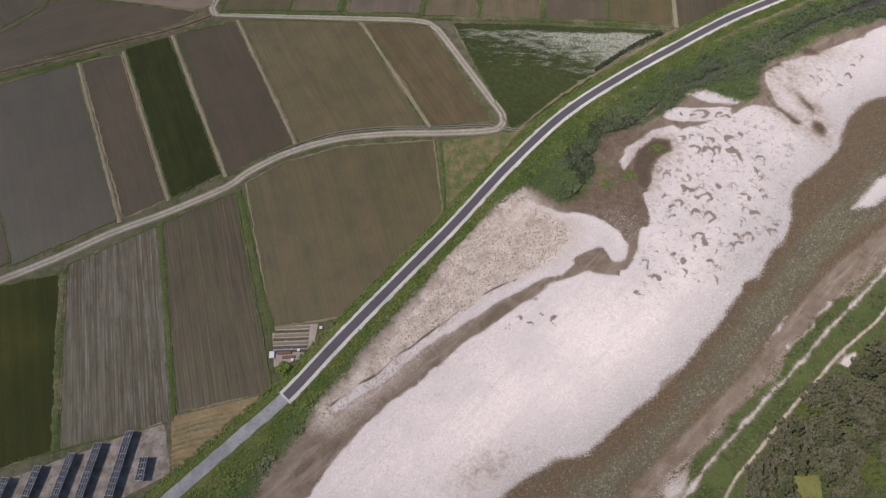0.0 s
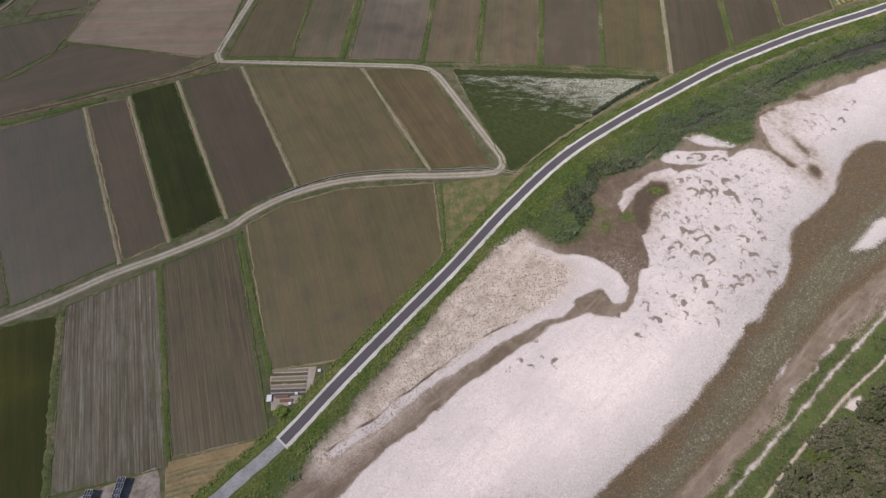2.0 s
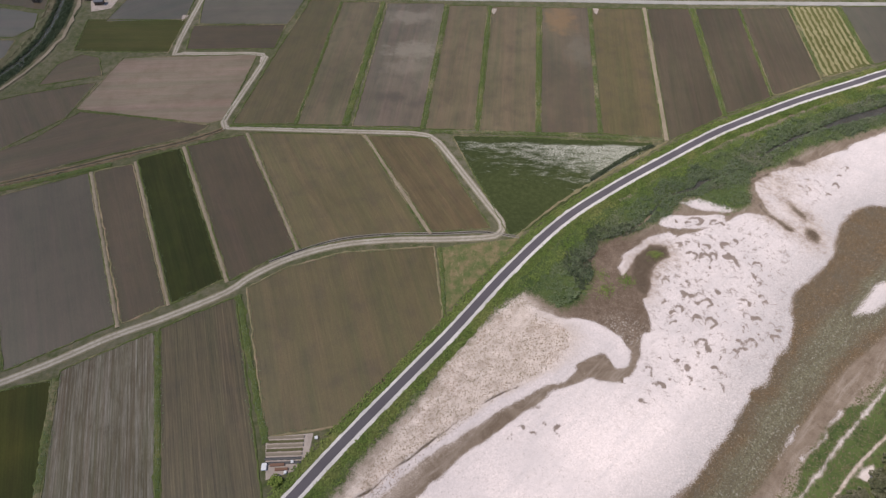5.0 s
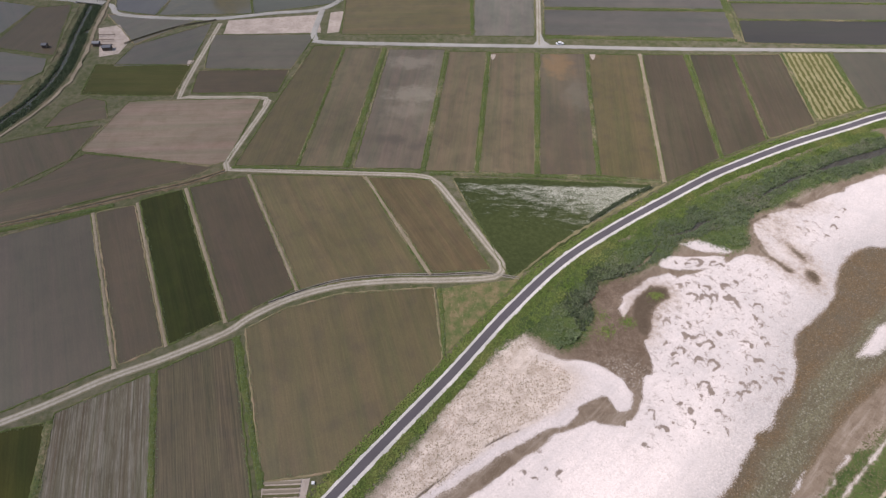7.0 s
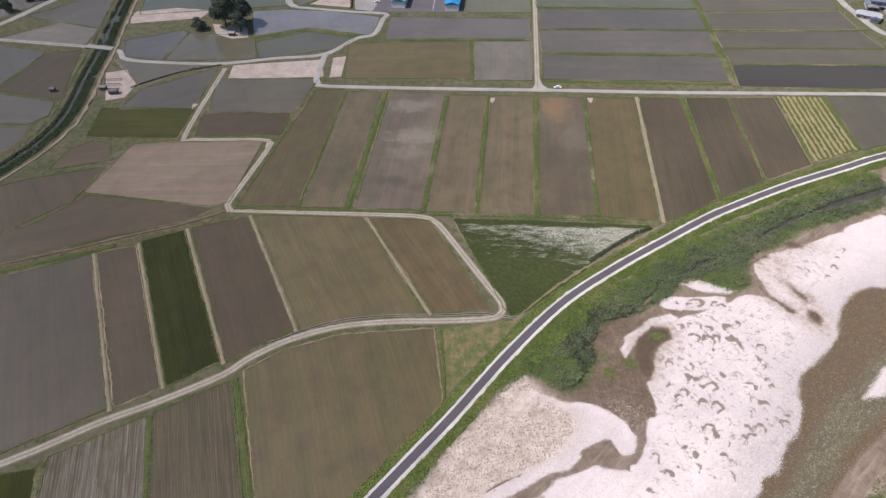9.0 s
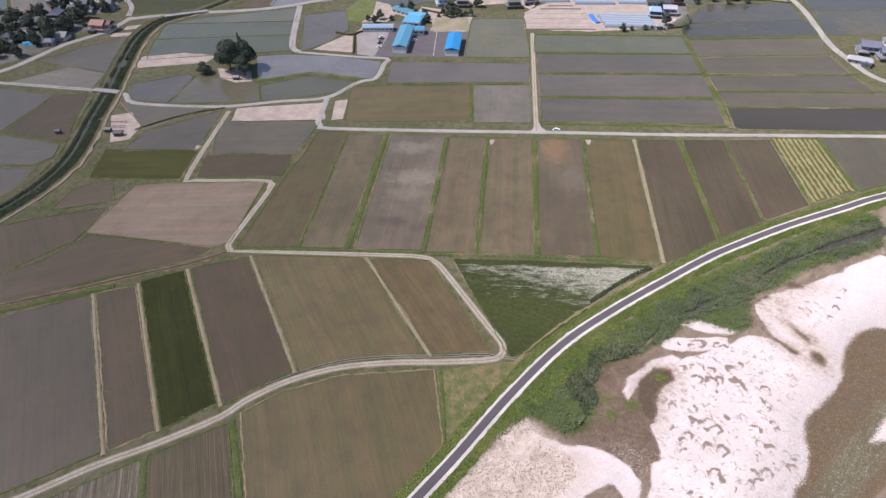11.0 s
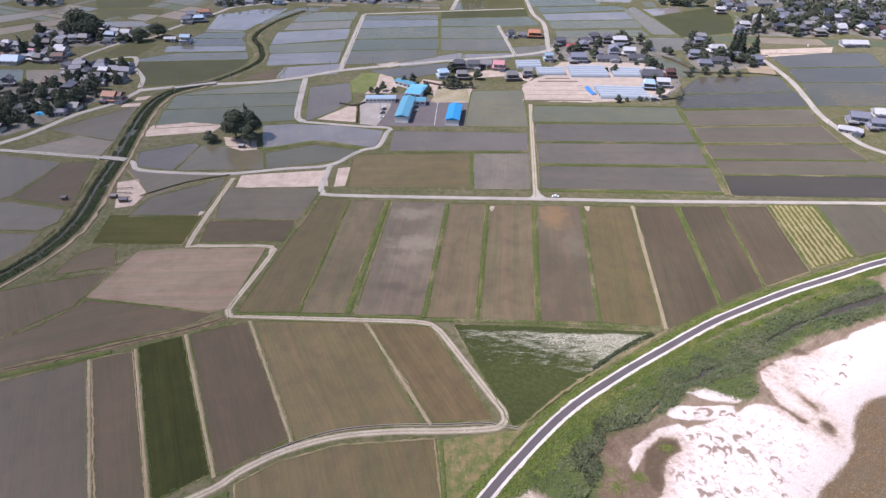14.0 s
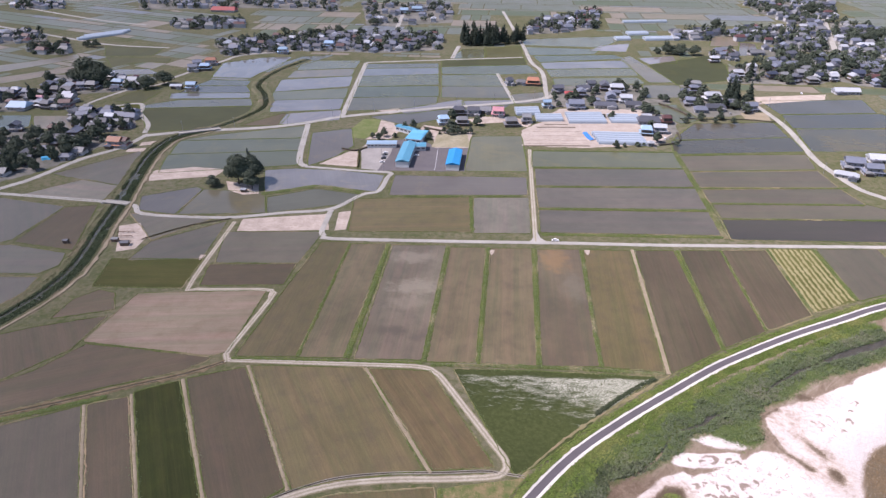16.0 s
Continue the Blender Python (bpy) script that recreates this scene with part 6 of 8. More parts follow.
def crown_mesh(name, lobes, leaves, size, mat, seed, core=1.0, hollow=0.72):
    """Leaf sprays over several uneven lobes (x, y, z, radius, height radius)."""
    r = np.random.default_rng(seed)
    wts = np.array([l[3] ** 2 for l in lobes])
    which = r.choice(len(lobes), leaves, p=wts / wts.sum())
    L = np.array(lobes)[which]
    d = r.normal(0, 1, (leaves, 3))
    d[:, 2] = np.where(d[:, 2] < -0.3, -d[:, 2] * 0.6, d[:, 2])
    d /= np.linalg.norm(d, axis=1, keepdims=True)
    rad = r.uniform(hollow, 1.08, (leaves, 1)) ** 0.7
    c = L[:, :3] + d * rad * np.stack([L[:, 3], L[:, 3], L[:, 4]], 1)
    nrm = d + r.normal(0, 0.45, (leaves, 3)) + np.array([0, 0, 0.25])
    nrm /= np.linalg.norm(nrm, axis=1, keepdims=True)
    u = np.cross(nrm, r.normal(0, 1, (leaves, 3)))
    u /= np.linalg.norm(u, axis=1, keepdims=True)
    v = np.cross(nrm, u)
    s = size * r.uniform(0.55, 1.25, (leaves, 1))
    quad = np.stack([c - u * s, c - v * s * 0.8 + nrm * s * 0.25, c + u * s, c + v * s * 0.8 + nrm * s * 0.25], 1).reshape(-1, 3)
    verts = quad.tolist()
    faces = np.arange(len(quad)).reshape(-1, 4).tolist()
    # solid hulls added inside the lobes keep the light from shining straight through
    for x, y, z, a, h in lobes if core > 0 else ():
        base = len(verts)
        k = 7
        for j, (f, zz) in enumerate(((0.45, -0.5), (0.72, 0.0), (0.45, 0.5))):
            for i in range(k):
                w = 2 * math.pi * (i + 0.5 * j) / k
                e = f * core * r.uniform(0.75, 1.1)
                verts.append((x + a * e * math.cos(w), y + a * e * math.sin(w), z + h * core * zz * r.uniform(0.8, 1.2)))
        for j in range(2):
            for i in range(k):
                faces.append((base + j * k + i, base + j * k + (i + 1) % k, base + (j + 1) * k + (i + 1) % k, base + (j + 1) * k + i))
        faces.append(tuple(base + 2 * k + i for i in range(k)))
    me = bpy.data.meshes.new(name)
    me.from_pydata(verts, [], faces)
    me.materials.append(mat)
    return me


def limb(bm, a, b, r0, r1, k=6):
    a, b = Vector(a), Vector(b)
    d = (b - a).normalized()
    u = d.orthogonal().normalized()
    v = d.cross(u)
    rows = []
    for c, rr in ((a, r0), ((a + b) / 2 + u * r0 * 0.3, (r0 + r1) / 2), (b, r1)):
        rows.append([bm.verts.new(c + (u * math.cos(2 * math.pi * i / k) + v * math.sin(2 * math.pi * i / k)) * rr) for i in range(k)])
    for p, q in zip(rows, rows[1:]):
        for i in range(k):
            bm.faces.new((p[i], p[(i + 1) % k], q[(i + 1) % k], q[i]))


def make_tree(name, h, rad, leaves, size, mat, seed, label, shape="round", core=1.0, hollow=0.72):
    r = random.Random(seed)
    t = empty(name)
    bm = bmesh.new()
    lobes = []
    if shape == "cone":
        limb(bm, (0, 0, 0), (0, 0, h * 0.9), h * 0.02, h * 0.006)
        n = 6
        for i in range(n):
            f = i / (n - 1)
            a = rad * (1 - 0.82 * f) * r.uniform(0.85, 1.15)
            lobes.append((r.uniform(-0.2, 0.2) * rad, r.uniform(-0.2, 0.2) * rad, h * (0.2 + 0.75 * f), a, h * 0.12))
    elif shape == "loose":
        limb(bm, (0, 0, 0), (0, 0, h * 0.6), h * 0.022, h * 0.008)
        for i in range(46):
            w, t_, o = r.uniform(0, 6.283), r.uniform(-0.75, 1.0), r.uniform(0.25, 1.0)
            e = rad * math.sqrt(max(0.05, 1 - t_ * t_)) * o
            q = (e * math.cos(w), e * math.sin(w), h * (0.55 + 0.42 * t_ * r.uniform(0.6, 1.0)))
            lobes.append((*q, rad * r.uniform(0.11, 0.22), rad * r.uniform(0.10, 0.24)))
            if i % 5 == 0:
                limb(bm, (0, 0, h * 0.3), q, h * 0.010, h * 0.003, 4)
    else:
        limb(bm, (0, 0, 0), (0, 0, h * 0.55), h * 0.028, h * 0.016)
        n = 7 if shape == "round" else 5
        for i in range(n):
            w = 2 * math.pi * i / n + r.uniform(-0.4, 0.4)
            o = rad * r.uniform(0.4, 0.62)
            z = h * r.uniform(0.30, 0.62)
            a = rad * r.uniform(0.38, 0.56)
            lobes.append((o * math.cos(w), o * math.sin(w), z, a, a * r.uniform(0.7, 0.95)))
            limb(bm, (0, 0, h * 0.3), (o * 0.8 * math.cos(w), o * 0.8 * math.sin(w), z), h * 0.012, h * 0.004, 5)
        lobes.append((r.uniform(-0.15, 0.15) * rad, r.uniform(-0.15, 0.15) * rad, h * 0.74, rad * 0.55, h * 0.24))
        lobes.append((r.uniform(-0.15, 0.15) * rad, r.uniform(-0.15, 0.15) * rad, h * 0.42, rad * 0.8, h * 0.28))
    part("trunk", bm, BARK, t)
    c = new("crown", crown_mesh("crown", lobes, leaves, size, mat, seed, core, hollow))
    c.parent = t
    return tagged(t, label, "tree")


def shrub(name, h, rad, leaves, size, mat, seed, label):
    r = random.Random(seed)
    t = empty(name)
    bm = bmesh.new()
    for i in range(4):
        w = 1.57 * i + r.uniform(-0.3, 0.3)
        limb(bm, (0, 0, 0), (rad * 0.5 * math.cos(w), rad * 0.5 * math.sin(w), h * 0.6), 0.08, 0.03, 5)
    part("stem", bm, BARK, t)
    lobes = [(rad * 0.5 * math.cos(w), rad * 0.5 * math.sin(w), h * r.uniform(0.4, 0.6), rad * 0.55, h * 0.42) for w in (0.2, 1.9, 3.4, 5.0)]
    c = new("crown", crown_mesh("crown", lobes, leaves, size, mat, seed))
    c.parent = t
    return tagged(t, label, "shrub")


def place(ob, x, y, turn=0.0, size=1.0, tall=1.0, z=0.0):
    m = pose(x, y, z, 0, 0, turn)
    c = copy_thing(ob, m)
    c.scale = (size, size, size * tall)
    return c


# the great tree group by the pond, and its neighbour
big = make_tree("broadleaf_tree", 25, 12.5, 6400, 0.7, LEAF, 5, "great dark green spreading tree on pale ground")
big.matrix_world = pose(-158.5, 441.5, 0, 0, 0, 20)
big = make_tree("broadleaf_tree", 23, 9.5, 4200, 0.7, LEAF, 6, "tall dark green tree beside the great tree")
big.matrix_world = pose(-148.5, 445.5, 0)
big = make_tree("broadleaf_tree", 15, 7.0, 2400, 0.6, LEAF, 7, "dark green tree by the pond's edge")
big.matrix_world = pose(-146.0, 433.5, 0)
big = make_tree("broadleaf_tree", 9.0, 5.4, 1200, 0.5, LEAF, 8, "low round dark green tree on sandy ground")
big.matrix_world = pose(-177, 437.5, 0)
big = make_tree("conifer_tree", 26, 4.0, 600, 0.8, CEDAR, 9, "slim dark conifer rising from the tree group", "cone")
big.matrix_world = pose(-150.5, 449.5, 0)

ROUND = [make_tree("broadleaf_tree", h, a, 560, 0.8, LEAF, 40 + i, "dark green leafy tree beside the houses") for i, (h, a) in enumerate(((11, 5.5), (9, 4.4), (14, 6.5)))]
CONES = [make_tree("conifer_tree", h, a, 420, 0.8, CEDAR, 50 + i, "dark slender cedar tree", "cone") for i, (h, a) in enumerate(((20, 4.3), (16, 3.8)))]
FIRST = []


def plant(kinds, x, y, r, lo=0.8, hi=1.25):
    ob = kinds[r.randrange(len(kinds))]
    s = r.uniform(lo, hi)
    turn = r.uniform(0, 360)
    if ob.name not in FIRST:
        FIRST.append(ob.name)
        ob.matrix_basis = pose(x, y, 0, 0, 0, turn)
        ob.scale = (s, s, s)
        return ob
    return place(ob, x, y, turn, s, r.uniform(0.75, 1.35))


r = random.Random(11)
# cedar grove beyond the paddies
for i in range(52):
    plant(CONES, 24 + r.uniform(0, 68), 922 + r.uniform(0, 34), r, 0.95, 1.35)
for i in range(9):
    plant(CONES, 97 + r.uniform(0, 17), 932 + r.uniform(0, 20), r, 0.9, 1.25)
# tall conifers at the farmhouses
for i in range(10):
    plant(CONES, 300 + r.uniform(0, 23), 646 + r.uniform(0, 24), r, 0.9, 1.25)
# large old trees and groves: x, y, size
GIANT = make_tree("broadleaf_tree", 28, 16, 1900, 1.05, LEAF, 65, "large old dark green tree of the village")
for x, y, k in ((
    -405.1, 716.3, 1.15),
    (-417.1, 720.9, 0.9),
    (-395.4, 716.5, 0.95),
    (-335.7, 701.1, 0.62),
    (-322.9, 717.4, 0.66),
    (432, 1049.5, 0.6),
    (316, 870.6, 0.5),
    (337.6, 870.9, 0.55),
    (310.3, 877.1, 0.45),
    (419.3, 772.4, 0.55),
    (443.2, 788.8, 0.6),
    (513.8, 812.3, 0.5),
    (616.1, 945.2, 0.75),
    (639.3, 960.8, 0.8),
    (601.2, 952.5, 0.6),
    (643.3, 1173.7, 0.8),
    (676, 1208.5, 0.7),
    (-163.7, 995.9, 0.5),
    (-193.9, 970.9, 0.45),
    (-119.4, 1072.5, 0.5),
    (-568.9, 883.8, 0.5),
    (-535.2, 891.2, 0.5),
    (-543.5, 877.4, 0.4),
    (-398.7, 1035.3, 0.4),
    (-247.7, 1002.9, 0.4),
    (-368, 505.8, 0.45),
    (-350.1, 526.3, 0.5),
    (-318, 522.5, 0.5),
    (-369.1, 533.2, 0.45),
    (-330.1, 516.9, 0.45),
    (-356.4, 478.2, 0.5),
    (-389.1, 516.2, 0.5)):
    if GIANT.name not in FIRST:
        FIRST.append(GIANT.name)
        GIANT.matrix_basis, GIANT.scale = pose(x, y, 0), (k, k, k)
    else:
        place(GIANT, x, y, r.uniform(0, 360), k, r.uniform(0.85, 1.15))
for x, y, n, w in ((-350, 700, 5, 14), (318, 875, 6, 20), (292, 885, 4, 16), (-520, 905, 5, 30)):
    for i in range(n):
        plant(ROUND, x + r.uniform(-w, w), y + r.uniform(-w, w) * 0.7, r, 0.6, 1.1)
# bushes along the yard's houses and hedges
for i in range(9):
    plant(ROUND, -4 + i * 3.3 + r.uniform(-1, 1), 556 + r.uniform(-3, 3), r, 0.35, 0.6)
for x, y in ((-60, 540), (-66, 545), (-56, 548), (-46, 546), (-14, 548), (-15, 541), (-17, 556), (-38, 566), (-30, 570)):
    plant(ROUND, x, y, r, 0.4, 0.7)
for x, y in ((205, 528), (150, 522), (158, 524), (170, 526), (176, 528), (190, 536), (163, 600), (157, 604), (166, 606), (250, 596), (262, 590), (270, 598), (241, 604), (233, 590), (280, 590)):
    plant(ROUND, x, y, r, 0.35, 0.75)

# ---- wood on the far bank ----
WOOD = [make_tree("riverside_tree", h, a, 2000, 0.26, m, 70 + i, lab, "loose", 0.0, 0.1) for i, (h, a, m, lab) in enumerate((
    (7.5, 4.6, WILLOW, "grey-olive thin-leaved riverside tree"), (6.0, 3.8, WILLOW, "low grey-olive willow on the far bank"),
    (7.5, 2.7, SHADE, "dark green riverside tree"), (6.5, 3.4, BRIGHT, "fresh light green riverside tree"), (5.0, 3.6, WILLOW, "spreading grey-brown riverside willow")))]
r = random.Random(5)
ring = [tuple(p) for p in FOREST]
spots = []
for i in range(7000):
    x, y = r.uniform(84, 168), r.uniform(13, 86)
    if inside(np.array([x]), np.array([y]), ring)[0] and all(math.hypot(x - a, y - b) > 2.7 for a, b in spots):
        spots.append((x, y))
for x, y in spots:
    if math.hypot((x - 108.2) * 0.85, y - 28.6) < 4.4 or inside(np.array([x]), np.array([y]), SAND_PATCH)[0]:
        continue
    k = r.random() - 0.45 * float(ripple(np.array([x]), np.array([y]), 13, 77)[0])
    if math.hypot(x - 115, y - 51.5) < 3.0 or math.hypot(x - 128.5, y - 33) < 3.6:
        plant(WOOD[3:4], x, y, r, 0.6, 0.9)
    elif k < 0.62 - 0.25 * max(0.0, min(1.0, (x - y - 65) / 30)):
        plant(WOOD[:2] + WOOD[4:], x, y, r, 0.5, 0.95)
    else:
        plant(WOOD[2:3], x, y, r, 0.5, 1.05)
MEADOW = mineral("yellow_green_meadow", (0.150, 0.158, 0.045), (0.185, 0.185, 0.065), (0.095, 0.12, 0.028), 0.95, 1.0, 0.4)
lot("meadow", MEADOW, "small bright yellow-green clearing in the wood", (105.6, 32.4), (113.9, 32.6), (112.8, 24.6), (104.2, 24.8), z=1.0)
b = shrub("roadside_shrub", 1.6, 2.3, 360, 0.3, leaf_colours("bush_leaves", (0.110, 0.165, 0.030), (0.190, 0.235, 0.055), (0.150, 0.200, 0.040)), 91, "bright green bush beside the garden plot")
b.matrix_world = pose(-52.5, 66.2, 0)

# ---- solar panels ----
CELL = material("solar_cells", 0.3, 0.35)
n = Nodes(CELL)
n.colour(n.mix(n.noise(n.place(), 0.8, 3), (0.014, 0.014, 0.022), (0.022, 0.023, 0.034)))
RAIL = plain("aluminium_rail", (0.52, 0.53, 0.55), 0.4, 0.5, 0.6)
STEEL = plain("galvanised_post", (0.32, 0.33, 0.34), 0.5, 0.5, 0.5)


def solar_table(x, y, turn, rows):
    """A tilted rack, three modules across and so many long."""
    t = empty("solar_array", pose(x, y, 0, 0, 0, turn))
    tilt = radians(22)
    ca, sa = math.cos(tilt), math.sin(tilt)
    bm = boxes((-0.5, -0.83, -0.02, 0.5, 0.83, 0.02))
    proto = None
    for i in range(rows):
        for j in range(3):
            a = (j - 1) * 1.04
            m = Matrix.Translation((a * ca, -i * 1.72 - 0.86, 2.0 + a * sa)) @ Matrix.Rotation(-tilt, 4, "Y")
            if proto is None:
                proto = part("panel", bm, CELL, t)
                ob = proto
            else:
                ob = new("panel", proto.data)
                ob.parent = t
            ob.matrix_basis = m
    L = rows * 1.72
    rails = bmesh.new()
    for a in (-1.56, -0.52, 0.52, 1.56):
        vs = box(rails, -0.035, -L, 0.0, 0.035, 0.0, 0.035)
        bmesh.ops.transform(rails, matrix=Matrix.Translation((a * ca, 0, 2.0 + a * sa)) @ Matrix.Rotation(-tilt, 4, "Y"), verts=vs)
    for i in range(rows + 1):
        vs = box(rails, -1.56, -i * 1.72 - 0.035, 0.0, 1.56, -i * 1.72 + 0.035, 0.03)
        bmesh.ops.transform(rails, matrix=Matrix.Translation((0, 0, 2.0)) @ Matrix.Rotation(-tilt, 4, "Y"), verts=vs)
    part("frame", rails, RAIL, t, "pale aluminium frame between the modules")
    for i in range(0, rows + 1, 3):
        for a in (-1.2, 1.2):
            part("post", boxes((a * ca - 0.05, -i * 1.72 - 0.05, -0.1, a * ca + 0.05, -i * 1.72 + 0.05, 1.98 + a * sa)), STEEL, t)
    return tagged(t, "long tilted rack of dark blue solar modules", "solar panel", group="solar arrays in the gravel lot")


for x, y, turn, rows in ((-97.6, 45.6, -5, 14), (-106.4, 42.0, -6, 12), (-113.8, 38.9, -7, 12), (-122.8, 35.2, -8, 10), (-131.4, 31.8, -8, 8), (-91.3, 37.8, 0, 4), (-140.0, 28.6, -8, 7)):
    solar_table(x, y, turn, rows)

# rows of cut weeds on the fallow lot
for i in range(9):
    a, b = (-84.8 + i * 0.15, 47.6 - i * 1.55), (-62.5 - i * 2.3, 53.2 - i * 2.2)
    ob = strip("hay_swath", curve([a, ((a[0] + b[0]) / 2, (a[1] + b[1]) / 2 + 0.5), b], 1.0), [(0.5, 0.09), (0.25, 0.35), (-0.25, 0.35), (-0.5, 0.09)], DRYGRASS if i % 3 else WEEDS, None, 0.16, 40 + i)
    tagged(ob, "low row of cut dry weeds", "hay swath", group="swaths of cut weeds")

# ---- kitchen garden by the levee ----
MULCH = plain("black_mulch_film", (0.05, 0.05, 0.052), 0.5, 0.4)
CROP = grass("vegetables", (0.085, 0.088, 0.036), (0.125, 0.118, 0.055), (0.15, 0.13, 0.085))
NET = plain("straw_row_cover", (0.235, 0.200, 0.150), 0.8, 0.2)
for i, (m, lab, h) in enumerate(((NET, "garden bed under pale straw mulch", 0.4), (CROP, "garden bed of green vegetables", 0.3), (NET, "garden bed under pale straw mulch", 0.35), (CROP, "garden bed of green vegetables", 0.35), (NET, "garden bed under pale straw mulch", 0.4), (MULCH, "garden bed under black mulch film", 0.35), (MULCH, "garden bed under black mulch film", 0.3))):
    y = 80.6 - i * 1.42
    line = curve([(-57.3, y), (-51, y + 0.25), (-45.6, y + 0.5)], 1.0)
    ob = strip("garden_bed", line, [(0.5, 0.08), (0.34, h), (0, h + 0.06), (-0.34, h), (-0.5, 0.08)], m, None, 0.05, i)
    tagged(ob, lab, "garden bed", group="beds of the kitchen garden")
CRATE = plain("rusty_crate", (0.20, 0.11, 0.075), 0.9)
BLUESHEET = plain("blue_sheet", (0.05, 0.22, 0.62), 0.6)
WHITEPAINT = plain("white_paint", (0.60, 0.61, 0.62), 0.5, 0.4, 0, 0.05)


def slatted_box(x, y, w, d, h, mat, label, name="crate", turn=4):
    t = empty(name, pose(x, y, 0.09, 0, 0, turn))
    part("body", boxes((-w / 2, -d / 2, 0, w / 2, d / 2, h * 0.9)), mat, t)
    part("lid", boxes((-w / 2 - 0.05, -d / 2 - 0.05, h * 0.9, w / 2 + 0.05, d / 2 + 0.05, h)), mat, t)
    return tagged(t, label, name.replace("_", " "))


slatted_box(-53.0, 71.6, 4.5, 0.8, 0.5, CRATE, "long brown wooden garden box")
slatted_box(-51.4, 70.2, 4.0, 0.8, 0.5, CRATE, "long brown wooden garden box")
slatted_box(-57.0, 70.9, 1.5, 2.2, 0.7, WHITEPAINT, "white storage box in the kitchen garden", "storage_box")
slatted_box(-48.3, 72.6, 0.8, 0.8, 0.6, WHITEPAINT, "small white water tub in the garden", "water_tub")
slatted_box(-50.0, 69.2, 0.8, 0.8, 0.6, WHITEPAINT, "small white water tub in the garden", "water_tub")
slatted_box(-41.6, 80.6, 0.9, 0.9, 0.6, WHITEPAINT, "white box beside the garden path", "water_tub")

# ---- houses ----
GLASS = material("window_glass", 0.08, 0.5)
Nodes(GLASS).bsdf.inputs["Base Color"].default_value = (0.085, 0.095, 0.115, 1)
DOOR = plain("door_wood", (0.10, 0.065, 0.045), 0.7)
WALLS = [plain("cream_plaster", (0.42, 0.40, 0.37), 0.9), plain("white_siding", (0.46, 0.46, 0.48), 0.8), plain("grey_siding", (0.30, 0.30, 0.32), 0.8), plain("brown_boards", (0.14, 0.11, 0.09), 0.9)]


def roof_material(name, c, rough=0.6, vary=0.18):
    m = material(name, rough, 0.4)
    n = Nodes(m)
    p = n.place()
    k = n.mix(n.random(), tuple(v * 0.75 for v in c), tuple(min(1, v * 1.25) for v in c))
    k = n.mix(n.ramp(n.noise(p, 0.5, 5, 0.7), 0.35, 0.75, 0, 0.5), k, tuple(v * (1 - 2 * vary) for v in c))
    n.colour(k)
    n.bump(n.noise(n.coords("Object", (6, 0.4, 1)), 2.0, 2), 0.4, 0.05)
    return m


ROOF = {
    "slate": roof_material("slate_blue_tiles", (0.185, 0.205, 0.265)), "dark": roof_material("dark_grey_tiles", (0.105, 0.112, 0.14)),
    "grey": roof_material("grey_tiles", (0.22, 0.225, 0.24)), "silver": roof_material("silver_sheet_roof", (0.44, 0.46, 0.50), 0.45, 0.08),
    "skyblue": roof_material("pale_blue_sheet_roof", (0.32, 0.45, 0.58), 0.5, 0.08), "blue": roof_material("bright_blue_sheet_roof", (0.012, 0.23, 0.50), 0.5, 0.05),
    "azure": roof_material("light_azure_roof", (0.10, 0.34, 0.50), 0.5, 0.05), "orange": roof_material("orange_tiles", (0.48, 0.22, 0.14)),
    "pink": roof_material("pink_sheet_roof", (0.55, 0.27, 0.31)), "red": roof_material("red_sheet_roof", (0.42, 0.09, 0.09)),
    "maroon": roof_material("maroon_tiles", (0.13, 0.06, 0.06)), "navy": roof_material("navy_tiles", (0.05, 0.062, 0.10)),
}
ROOF_WORDS = {"slate": "slate-blue tiled", "dark": "dark grey tiled", "grey": "grey tiled", "silver": "silvery sheet-metal", "skyblue": "pale blue metal", "blue": "bright blue metal", "azure": "light azure metal",
              "orange": "orange tiled", "pink": "pink metal", "red": "red metal", "maroon": "maroon tiled", "navy": "navy tiled"}


def roof_mesh(w, d, z, rise, over, hip):
    """A pitched roof with eaves and thickness; the ridge runs along x, shortened by hip at its ends."""
    bm = bmesh.new()
    a, b, th = w / 2 + over, d / 2 + over, 0.22
    rows = []
    for k in (0, th):
        rows.append([bm.verts.new(q) for q in ((-a, -b, z + k), (a, -b, z + k), (a, b, z + k), (-a, b, z + k), (-a + hip, 0, z + rise + k), (a - hip, 0, z + rise + k))])
    lo, hi = rows
    for q in ((0, 1, 5, 4), (2, 3, 4, 5), (1, 2, 5), (3, 0, 4)):
        bm.faces.new([hi[i] for i in q])
        bm.faces.new([lo[i] for i in reversed(q)])
    for i, j in ((0, 1), (1, 2), (2, 3), (3, 0)):
        bm.faces.new((lo[i], lo[j], hi[j], hi[i]))
    return bm


MADE = {}


